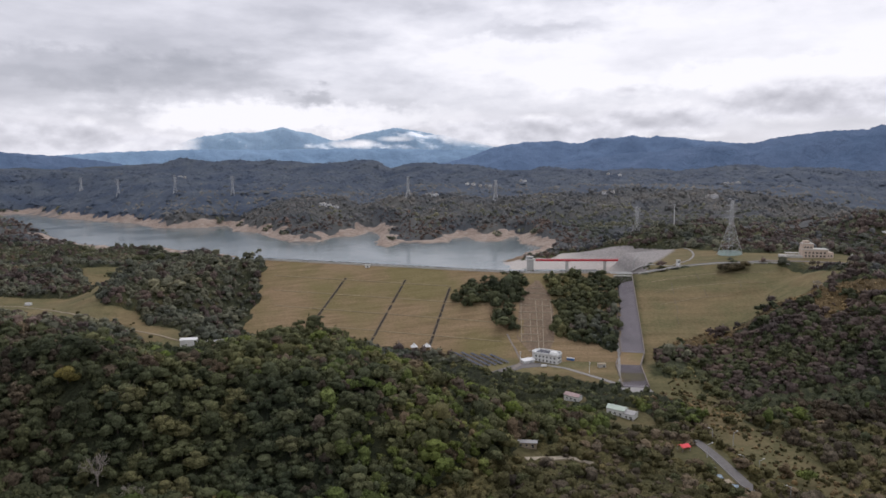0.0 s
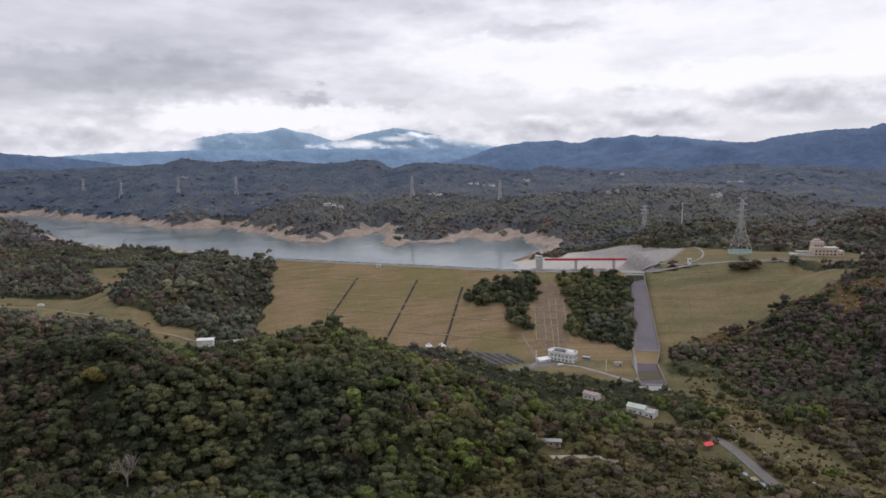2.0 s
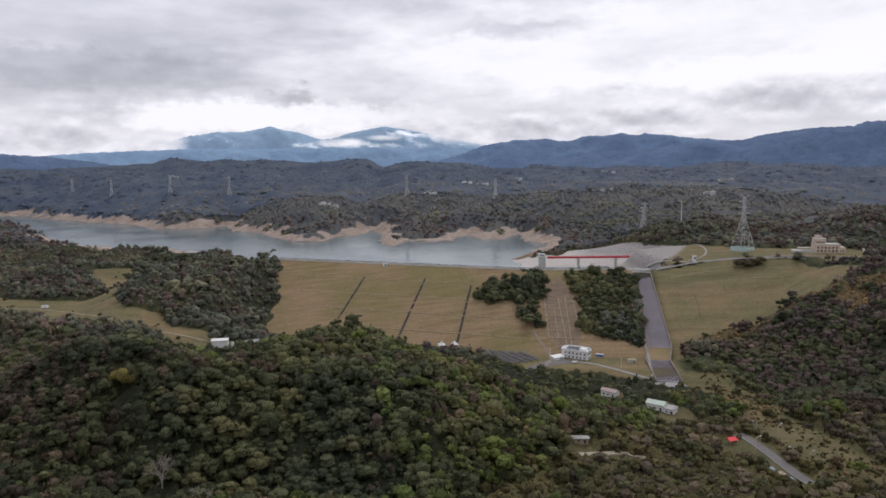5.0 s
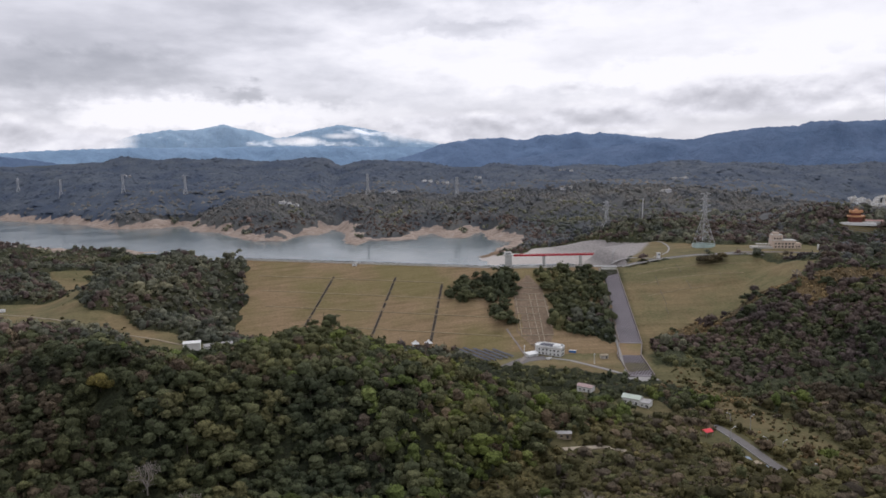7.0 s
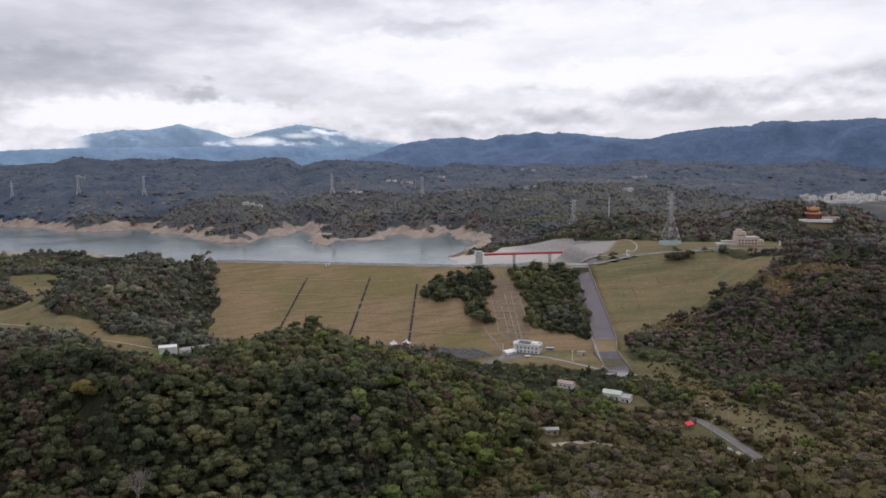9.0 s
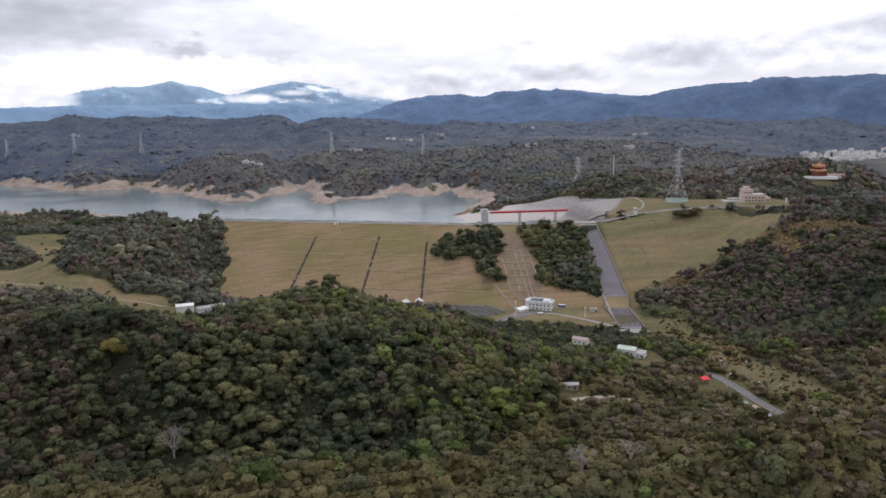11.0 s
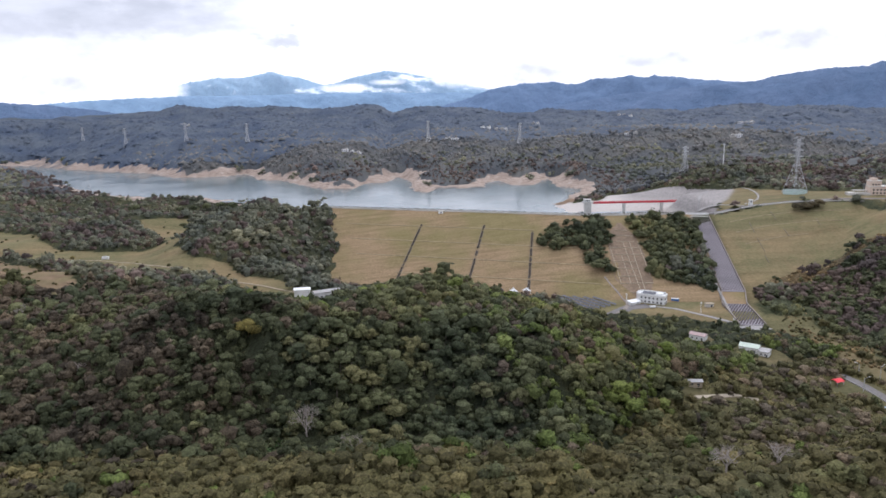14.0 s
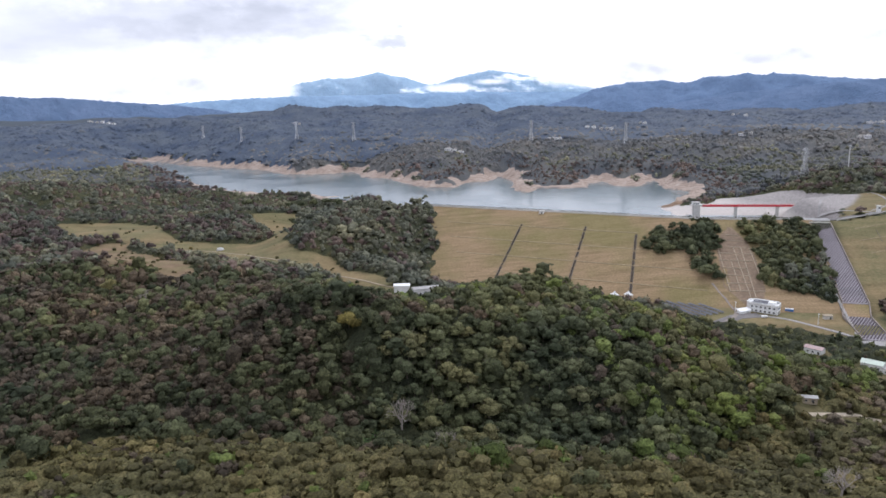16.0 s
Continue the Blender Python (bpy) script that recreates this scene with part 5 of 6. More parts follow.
TAN_CONCRETE = plain("tan_concrete", (0.36, 0.3, 0.215), 0.9, 0.2, 0.8, stain=0.4)
DRY_EARTH = plain("dry_earth", (0.2, 0.142, 0.092), 0.95, 0.35, 0.35, stain=0.5)
build_terraces()


def build_spillway():
    top, knee, shelf, end = Vector((216, 838, 62.6)), Vector((183, 664, 16.9)), Vector((171, 634, 13.4)), Vector((164, 582, 9.6))
    base = thing("spillway", "long baffled concrete spillway chute down the slope", "spillway", tuple(top), kind="structure")
    half = 10.5
    down = (knee - top)
    side = Vector((-down.y, down.x, 0)).normalized()

    def strip(name, a, b, w0, w1, mat, lift, label=""):
        bm = bmesh.new()
        n = 20
        rows = []
        for i in range(n + 1):
            c = a.lerp(b, i / n) - top + Vector((0, 0, lift))
            rows.append([bm.verts.new(c + side * w0), bm.verts.new(c + side * w1), bm.verts.new(c + side * w1 - Vector((0, 0, 2.5))), bm.verts.new(c + side * w0 - Vector((0, 0, 2.5)))])
        for r, q in zip(rows[:-1], rows[1:]):
            for k in range(4):
                bm.faces.new((r[k], r[(k + 1) % 4], q[(k + 1) % 4], q[k]))
        bm.faces.new(rows[0])
        bm.faces.new(rows[-1][::-1])
        bmesh.ops.recalc_face_normals(bm, faces=bm.faces)
        return part(name, bm, mat, base, label)

    strip("chute_floor", top, knee, -half, half, CHUTE, 1.3)
    strip("chute_floor", shelf, end, -half, half, CHUTE, 1.0)
    strip("shelf", knee, shelf, -half, half, TURF, 0.9, "grass-grown level shelf")
    for s in (-1, 1):
        strip("side_wall", top, knee, s * half, s * (half + 0.9), WALL_STAIN, 2.8)
        strip("side_wall", knee, shelf, s * half, s * (half + 0.9), WALL_STAIN, 2.5)
        strip("side_wall", shelf, end, s * half, s * (half + 0.9), WALL_STAIN, 2.5)
    strip("stairway", top, knee, -half - 4.2, -half - 1.4, CONCRETE, 1.4, "narrow service stairway beside the chute")
    strip("stairway", knee, end, -half - 3.6, -half - 1.4, CONCRETE, 1.3)
    bm = bmesh.new()
    for a, b in ((top, knee), (shelf, end)):
        n = int((b - a).length / 2.5)
        for i in range(1, n):
            c = a.lerp(b, i / n) - top
            for k in range(8):
                off = -half + 1.4 + 2.5 * k + (1.25 if i % 2 else 0)
                if abs(off) < half - 0.6:
                    p = c + side * off
                    box(bm, p.x, p.y, p.z + 1.1, 1.15, 0.6, 0.9, 11)
    part("baffles", bm, BAFFLE, base, "rows of dark baffle blocks")["kind"] = "stuff"
    # sill, sloping weir face and the road bridge over it
    part("weir", block(1.2, 7.5, -2.5, 22, 15, 4.9, -8), PALE_CONCRETE, base, "pale concrete weir sill")
    part("bridge_deck", block(0, 9.5, 2.6, 27, 8, 1.1, -8), PALE_CONCRETE, base)
    for s in (-1, 1):
        part("bridge_rail", block(0.6 * s, 9.5 + 3.8 * s, 3.7, 27, 0.3, 1.0, -8), WHITE, base)
    for k in (-6, 0, 6):
        part("pier", block(k, 8.5 - k * 0.14, -3, 1.2, 6, 5.7, -8), CONCRETE, base)
    part("stilling_basin", block(-53, -262, -55.5, 24, 14, 3.0, 8), CONCRETE, base, "stained concrete stilling basin")


BAFFLE = plain("baffle_stone", (0.165, 0.145, 0.155), 0.9, 0.3, 0.6)
WALL_STAIN = plain("stained_wall", (0.24, 0.205, 0.18), 0.9, 0.3, 0.5, stain=0.4)
CHUTE = plain("chute_concrete", (0.275, 0.25, 0.265), 0.9, 0.15, 0.4, stain=0.5)
build_spillway()


# ---- intake tower and red bridge ----
def build_intake():
    base = thing("intake_tower", "white concrete intake tower standing in the lake", "tower", (131, 1050, WATER_Z - 5))
    part("shaft", block(0, 0, 0, 9.5, 9.5, 21.5), PALE_CONCRETE, base)
    part("cap", block(0, 0, 21.5, 15, 12, 1.0), PALE_CONCRETE, base)
    part("cabin", block(-1, 0, 22.5, 9, 8, 3.2), WHITE, base)
    part("roof", block(-1, 0, 25.7, 11, 10, 0.6), PALE_CONCRETE, base)
    windows(base, -4.05, -5, 3, 3, 23.4, 1.6, 1.4)
    bm = bmesh.new()
    for x in (-7.3, 7.3):
        bar(bm, (x, -5.8, 23.6), (x, 5.8, 23.6), 0.07)
    bar(bm, (-7.3, -5.8, 23.6), (7.3, -5.8, 23.6), 0.07)
    part("railing", bm, STEEL, base)
    br = thing("red_footbridge", "long straight red-painted steel bridge to the intake tower", "bridge", (139, 1050, 54.5))
    L = 158.0
    part("deck", block(L / 2, 0, 0.0, L, 3.6, 0.7), RED, br)
    for s in (-1, 1):
        part("girder", block(L / 2, s * 1.9, -1.7, L, 0.35, 2.6), RED, br)
        bm = bmesh.new()
        for i in range(0, 80):
            bar(bm, (i * 2.0, s * 1.8, 0.7), (i * 2.0, s * 1.8, 1.9), 0.05)
        bar(bm, (0, s * 1.8, 1.9), (L, s * 1.8, 1.9), 0.07)
        bar(bm, (0, s * 1.8, 1.3), (L, s * 1.8, 1.3), 0.05)
        part("railing", bm, RED, br)
    for x in (47, 104):
        pier = part("pier", block(x, 0, -24, 4.0, 3.6, 22.3), PALE_CONCRETE, br, "tall pale concrete pier")
        part("pier_head", block(x, 0, -2.6, 6.5, 5, 0.9), PALE_CONCRETE, pier)
    part("abutment", block(L + 3, 0, -8, 8, 8, 9), CONCRETE, br)


build_intake()


# ---- pylons, wires, mast ----
def lattice(bm, rows, r):
    """Crossed struts on four faces between levels of half width w at height z."""
    for (w0, z0), (w1, z1) in zip(rows[:-1], rows[1:]):
        a = [(s * w0, t * w0, z0) for s, t in ((-1, -1), (1, -1), (1, 1), (-1, 1))]
        b = [(s * w1, t * w1, z1) for s, t in ((-1, -1), (1, -1), (1, 1), (-1, 1))]
        for i in range(4):
            k = (i + 1) % 4
            bar(bm, a[i], b[k], r, segs=3)
            bar(bm, a[k], b[i], r, segs=3)
            bar(bm, b[i], b[k], r, segs=3)


def build_pylon(tall, foot, arms, label, at, turn, thick=1.0):
    base = thing("pylon", label, "pylon", at, turn, "pylons of the power line")
    waist, head = 0.56 * tall, 1.3
    levels = [(foot, 0), (foot * 0.76, tall * 0.15), (foot * 0.57, tall * 0.28), (foot * 0.4, tall * 0.4), (foot * 0.27, tall * 0.5), (2.0, waist)]
    z = waist
    while z < tall - 3:
        z += 3.4
        levels.append((2.0 - (2.0 - head) * (z - waist) / (tall - waist), min(z, tall - 1)))
    for s, t in ((-1, -1), (1, -1), (1, 1), (-1, 1)):
        bm = bmesh.new()
        for (w0, z0), (w1, z1) in zip(levels[:-1], levels[1:]):
            bar(bm, (s * w0, t * w0, z0 - (1.0 if z0 == 0 else 0)), (s * w1, t * w1, z1), 0.26 * thick)
        part("leg", bm, STEEL, base)
    bm = bmesh.new()
    lattice(bm, levels, 0.13 * thick)
    part("bracing", bm, STEEL, base)
    for zf, reach in arms:
        z = tall * zf
        for s in (-1, 1):
            bm = bmesh.new()
            for t in (-1, 1):
                bar(bm, (s * 1.6, t * 1.5, z), (s * reach, 0, z + 0.6), 0.16 * thick)
                bar(bm, (s * 1.5, t * 1.4, z + 2.4), (s * reach, 0, z + 0.6), 0.14 * thick)
            for u in (0.35, 0.68):
                bar(bm, (s * (1.6 + (reach - 1.6) * u), 0, z + 0.2), (s * (1.6 + (reach - 1.6) * u), 0, z + 2.4 - 1.8 * u), 0.12 * thick)
            arm = part("crossarm", bm, STEEL, base)
            bm = bmesh.new()
            bar(bm, (s * reach, 0, z + 0.4), (s * reach, 0, z - 2.2), 0.2 * thick, segs=6)
            part("insulator", bm, DARK_STONE, arm)
    return base


ARMS = [(0.66, 10.5), (0.77, 10.0), (0.88, 9.0), (0.985, 8.5)]
FAR_ARMS = [(0.7, 6.5), (0.82, 6.0), (0.94, 5.5)]
MAIN = (381, 930, ground_at(381, 930))
SECOND = (324, 1177, ground_at(324, 1177))
OFF = (790, 640, ground_at(790, 640))


def build_pylons():
    main = build_pylon(73, 11.5, ARMS, "tall grey lattice power pylon with a turquoise wall at its foot", MAIN, 12, 1.25)
    bm = bmesh.new()
    ring = [(14.5 * math.cos(a), 14.5 * math.sin(a)) for a in np.linspace(0, 2 * math.pi, 25)[:-1]]
    for i in range(24):
        p, q = ring[i], ring[(i + 1) % 24]
        bar(bm, (*p, 2.2), (*q, 2.2), 0.25)
        m = ((p[0] + q[0]) / 2, (p[1] + q[1]) / 2)
        box(bm, m[0], m[1], -1.0, math.dist(p, q), 0.4, 4.8, math.degrees(math.atan2(q[1] - p[1], q[0] - p[0])))
    part("foot_wall", bm, TURQUOISE, main, "pale turquoise sheet wall")
    build_pylon(52, 7.0, ARMS[:3], "grey lattice power pylon among trees", SECOND, 30, 1.3)
    build_pylon(70, 11, ARMS, "tall grey lattice power pylon beyond the hill", OFF, -40, 1.2)
    for x, y, tall in ((131, 1763, 58), (-93, 1889, 62), (-583, 1963, 58), (-768, 2030, 58), (-968, 2110, 58), (-1185, 2320, 50)):
        build_pylon(tall, 6.5, FAR_ARMS, "distant grey lattice power pylon on a wooded ridge", (x, y, ground_at(x, y)), 20, 2.2)


TURQUOISE = plain("turquoise_paint", (0.46, 0.58, 0.55), 0.6, 0.1, 0.5, stain=0.3)
build_pylons()


def wire(a, b, sag):
    bm = bmesh.new()
    pts = [Vector(a).lerp(Vector(b), i / 20) - Vector((0, 0, sag * 4 * (i / 20) * (1 - i / 20))) for i in range(21)]
    side = (pts[-1] - pts[0]).cross(Vector((0, 0, 1))).normalized() * 0.15
    rings = [[bm.verts.new(p + o) for o in (side, Vector((0, 0, 0.2)), -side)] for p in pts]
    for p, q in zip(rings[:-1], rings[1:]):
        for i in range(3):
            bm.faces.new((p[i], p[(i + 1) % 3], q[(i + 1) % 3], q[i]))
    tagged(part("power_line", bm, WIRE), "dark power line strung between pylons", "cable", "power lines")


WIRE = plain("wire", (0.2, 0.2, 0.21), 0.5, 0.1, 1.0, 0.5)


def arm_tip(at, turn, z, reach):
    c, s = math.cos(radians(turn)), math.sin(radians(turn))
    return at[0] + reach * c, at[1] + reach * s, at[2] + z


for zf, reach in ARMS[:3]:
    for s in (-1, 1):
        wire(arm_tip(MAIN, 12, 73 * zf - 2.2, s * reach), arm_tip(OFF, -40, 70 * zf - 2.2, s * reach), 16)
        wire(arm_tip(MAIN, 12, 73 * zf - 2.2, s * reach), arm_tip(SECOND, 30, 52 * zf - 2.2, s * reach), 9)


def build_mast():
    base = thing("light_mast", "tall thin white mast with a lamp head", "mast", (377, 1149, ground_at(377, 1149)))
    bm = bmesh.new()
    bar(bm, (0, 0, -1), (0, 0, 36), 0.75, 0.5, 8)
    part("pole", bm, WHITE, base)
    part("lamp_head", block(0, 0, 35, 2.6, 2.6, 2.4), STEEL, base)
    part("plinth", block(0, 0, -1, 4, 4, 2.2), CONCRETE, base)


build_mast()


# ---- buildings at the dam ----
def build_house():
    """Two-storey service building at the toe."""
    base = thing("service_building", "white two-storey service building with solar panels on its flat roof", "building", (99, 653, 12.6), -33)
    w, d, h = 27, 15, 8.2
    plan = [(-13.5, -4.5), (-10.5, -7.5), (13.5, -7.5), (13.5, 3.0), (10.5, 6.2), (5.5, 7.5), (-6.0, 7.5), (-11.0, 6.2), (-13.5, 2.5)]
    part("wall", prism(plan, -0.5, h), WHITE, base)
    part("plinth", prism([(x * 1.012, y * 1.02) for x, y in plan], -0.6, 0.7), CONCRETE, base)
    part("cornice", prism([(x * 1.035, y * 1.06) for x, y in plan], h - 0.7, h - 0.3), PALE_CONCRETE, base)
    bm = bmesh.new()
    rims = [[bm.verts.new((x * k, y * k, z)) for x, y in plan] for k, z in ((1.02, h - 0.1), (1.02, h + 1.2), (0.97, h + 1.2), (0.97, h - 0.1))]
    for a, b in zip(rims, rims[1:] + rims[:1]):
        for i in range(len(plan)):
            bm.faces.new((a[i], a[(i + 1) % len(plan)], b[(i + 1) % len(plan)], b[i]))
    bmesh.ops.recalc_face_normals(bm, faces=bm.faces)
    part("parapet", bm, WHITE, base, "white parapet that follows the rounded plan")
    for i in range(3):
        bm = bmesh.new()
        for k in range(6):
            box(bm, -8.0 + k * 2.2, -4.2 + i * 3.6, h + 0.9, 2.1, 3.1, 0.12)
        part("solar_panel", bm, PANEL, base, "dark solar panels")
    part("roof_box", block(7.5, -1.5, h, 6.5, 5, 2.2), WHITE, base, "white plant room on the roof")
    part("water_tank", block(10.5, 4, h, 2, 2, 2.0), STEEL, base)
    for z in (1.4, 5.0):
        windows(base, -d / 2 - 0.02, -w / 2 + 3.5, w / 2 - 1, 6, z, 1.5, 1.5)
        windows(base, 0, -d / 2 + 1, 2.6, 3, z, 1.5, 1.5, turn_side=True, x_at=w / 2 + 0.02)
    shed = thing("lean_to_shed", "small white shed with a sloping sheet roof", "shed", (80, 647, 12.7), 28)
    part("wall", block(0, 0, -0.4, 12, 5, 3.2), WHITE, shed)
    bm = block(0, 0, 3.2, 13.5, 6.5, 0.25)
    for v in bm.verts:
        v.co.z += 0.18 * v.co.y
    part("roof", bm, WHITE, shed)
    part("door", block(2, -2.55, 0, 2.4, 0.12, 2.4), STEEL, shed)
    con = thing("blue_container", "small blue steel container beside the service building", "container", (121, 652, 13.0), -20)
    part("body", block(0, 0, 0, 7, 3, 2.8), BLUE, con)
    part("lid", block(0, 0, 2.8, 7.2, 3.2, 0.15), STEEL, con)
    van = thing("white_van", "white van parked in the yard", "van", (93, 632, 13.0), 10)
    part("body", block(0, 0, 0.5, 4.8, 1.9, 1.6), WHITE, van)
    part("windscreen", block(2.0, 0, 1.3, 0.9, 1.8, 0.7), GLASS, van)
    for x in (-1.5, 1.5):
        for y in (-0.9, 0.9):
            bm = bmesh.new()
            bar(bm, (x, y - 0.12, 0.35), (x, y + 0.12, 0.35), 0.36, segs=12)
            part("wheel", bm, DARK_STONE, van)
    for x, y in ((73, 649), (131, 614)):
        p = thing("lamp_post", "white lamp post on the lawn at the dam foot", "lamp post", (x, y, ground_at(x, y)), 0, "lamp posts at the dam foot")
        bm = bmesh.new()
        bar(bm, (0, 0, -0.5), (0, 0, 9), 0.3, 0.2, 8)
        part("pole", bm, WHITE, p)
        part("lamp", block(0, 0, 8.8, 1.0, 1.0, 0.8), WHITE, p)
    hut = thing("pump_hut", "small pale hut on the grass beside the spillway", "hut", (146, 632, ground_at(146, 632)), 8)
    part("wall", block(0, 0, -0.4, 7, 4, 3.4), PALE_CONCRETE, hut)
    part("roof", block(0, 0, 3.0, 8, 5, 0.35), TAN_CONCRETE, hut)
    part("door", block(1.5, -2.05, 0, 1.2, 0.1, 2.1), GLASS, hut)


BLUE = plain("blue_paint", (0.06, 0.17, 0.42), 0.5, 0.2, 0.8, stain=0.2)
PANEL = plain("solar_glass", (0.05, 0.055, 0.075), 0.45, 0.3, 0.8)
build_house()
ribbon("yard", [(48, 612), (70, 634), (92, 640)], 13, 0.12, ASPHALT, "grey asphalt yard before the service building", "yard")
ribbon("service_road", [(66, 700), (72, 672), (76, 650), (66, 630), (46, 606), (40, 585)], 4.0, 0.14, WALL_STAIN, "narrow asphalt service road at the dam foot", "road")
ribbon("service_road", [(92, 640), (112, 628), (130, 606), (150, 588)], 4.0, 0.14, CONCRETE, "narrow concrete service lane at the dam foot", "road")


def build_solar_field():
    for i in range(5):
        x, y = 24 + i * 6.0, 653 + i * 3.2
        row = thing("solar_row", "long row of dark solar panels on low steel legs", "solar panels", (x, y, max(ground_at(x, y), 12.8)), -62, "rows of the solar field")
        for k in range(20):
            bm = block(-27 + k * 2.8, 0, 1.4, 2.6, 2.6, 0.12)
            for v in bm.verts:
                v.co.z += 0.22 * v.co.y
            part("solar_panel", bm, PANEL, row)
        bm = bmesh.new()
        for k in range(10):
            bar(bm, (-26 + k * 5.8, -1.2, -0.8), (-26 + k * 5.8, -1.2, 1.1), 0.12)
            bar(bm, (-26 + k * 5.8, 1.2, -0.8), (-26 + k * 5.8, 1.2, 1.7), 0.12)
        part("legs", bm, STEEL, row)


build_solar_field()


def build_tents():
    first = thing("pavilion", "white pointed pavilion at the foot of the dam", "tent", (-29, 692, max(slope_at(-29, 692), ground_at(-29, 692))), 10, "white pavilions")
    for s, t in ((-1, -1), (1, -1), (1, 1), (-1, 1)):
        bm = bmesh.new()
        bar(bm, (2.8 * s, 2.8 * t, -3), (2.8 * s, 2.8 * t, 3), 0.2)
        part("post", bm, WHITE, first)
    bm = bmesh.new()
    rings = [(3.6, 2.8), (3.4, 3.3), (1.9, 4.2), (0.7, 5.6), (0.05, 6.8)]
    vs = [[bm.verts.new((r * s, r * t, z)) for s, t in ((-1, -1), (1, -1), (1, 1), (-1, 1))] for r, z in rings]
    for a, b in zip(vs[:-1], vs[1:]):
        for i in range(4):
            bm.faces.new((a[i], a[(i + 1) % 4], b[(i + 1) % 4], b[i]))
    bm.faces.new(vs[-1])
    bm.faces.new(vs[0][::-1])
    part("canopy", bm, WHITE, first)
    copy_thing(first, pose(-16, 690, max(slope_at(-16, 690), ground_at(-16, 690)), 0, 0, 14))


build_tents()


def build_crest_hut():
    x, y = -95, 880
    base = thing("crest_hut", "small white gauge hut on the edge of the dam crest", "hut", (x, y, slope_at(x, y) - 0.4), -19)
    part("wall", block(0, 0, -1.5, 5.5, 3.6, 4.6), WHITE, base)
    part("roof", block(0, 0, 3.1, 7.0, 5, 0.4), PALE_CONCRETE, base)
    part("door", block(0.8, -1.85, 0.1, 1.1, 0.1, 2.0), GLASS, base)
    kiosk = thing("gate_kiosk", "white gate kiosk beside the bend of the crest road", "kiosk", (292, 868, ground_at(292, 868)))
    part("wall", block(0, 0, -0.5, 3.6, 3.6, 7.5), WHITE, kiosk)
    part("roof", block(0, 0, 7.0, 5, 5, 0.6), PALE_CONCRETE, kiosk)
    part("window", block(0, -1.85, 4.2, 2.2, 0.1, 1.6), GLASS, kiosk)


build_crest_hut()


def build_office():
    """Stepped cream office above the road."""
    x, y = 470, 885
    base = thing("office_building", "stepped cream-coloured office building on the hilltop", "building", (x, y, ground_at(x, y)), -12)
    part("wall", block(-2, 0, -1, 30, 16, 11.5), CREAM, base)
    part("wall", block(-10, 1, 10.5, 13, 13, 7), CREAM, base, "raised stair tower")
    part("wall", block(-11, 1, 17.5, 7, 8, 3.5), CREAM, base)
    part("wall", block(15, -1, -1, 9, 13, 8.5), CREAM, base)
    part("cornice", block(-2, 0, 10.5, 31, 17, 0.6), PALE_CONCRETE, base)
    part("cornice", block(-10, 1, 17.4, 14, 14, 0.6), PALE_CONCRETE, base)
    part("terrace", block(-29, -2, -1, 26, 13, 3.6), PALE_CONCRETE, base, "low pale terrace")
    part("pergola", block(-27, -1, 5.2, 17, 8, 0.5), PALE_CONCRETE, base)
    for k in (-34, -29, -24, -20):
        part("post", block(k, -4.5, 2.6, 0.6, 0.6, 2.6), PALE_CONCRETE, base)
    for z in (1.6, 5.6):
        windows(base, -8.05, -15, 11, 6, z, 2.2, 1.9)
    windows(base, -5.55, -15, -5, 3, 12.2, 1.8, 1.9)
    windows(base, -7.55, 11.5, 18.5, 2, 2.0, 1.8, 1.9)
    for k, (sx, h) in enumerate(((-44, 5), (34, 7))):
        p = thing("gate_pillar", "white pillar beside the hilltop road", "pillar", (x + sx, y - 14 - 8 * k, ground_at(x + sx, y - 14 - 8 * k)), 0, "hilltop pillars")
        part("pillar", block(0, 0, -0.6, 1.8, 1.8, h), WHITE, p)
        part("capstone", block(0, 0, h - 0.6, 2.3, 2.3, 0.4), PALE_CONCRETE, p)


build_office()
ribbon("hilltop_road", [(350, 868), (400, 860), (440, 850), (470, 838), (500, 820)], 7.5, 0.25, ASPHALT, "asphalt road curving over the hilltop", "road", on=ground_at)
ribbon("park_path", [(290, 880), (306, 892), (320, 908), (331, 928), (340, 950), (347, 975), (351, 1000), (350, 1022)], 2.4, 0.2, CONCRETE, "pale concrete path winding up the grassy knoll", "path", on=ground_at)
ribbon("park_path", [(286, 872), (262, 900), (255, 940), (275, 985), (310, 1030)], 3.2, 0.2, CONCRETE, "pale concrete path winding up the grassy knoll", "path", on=ground_at)


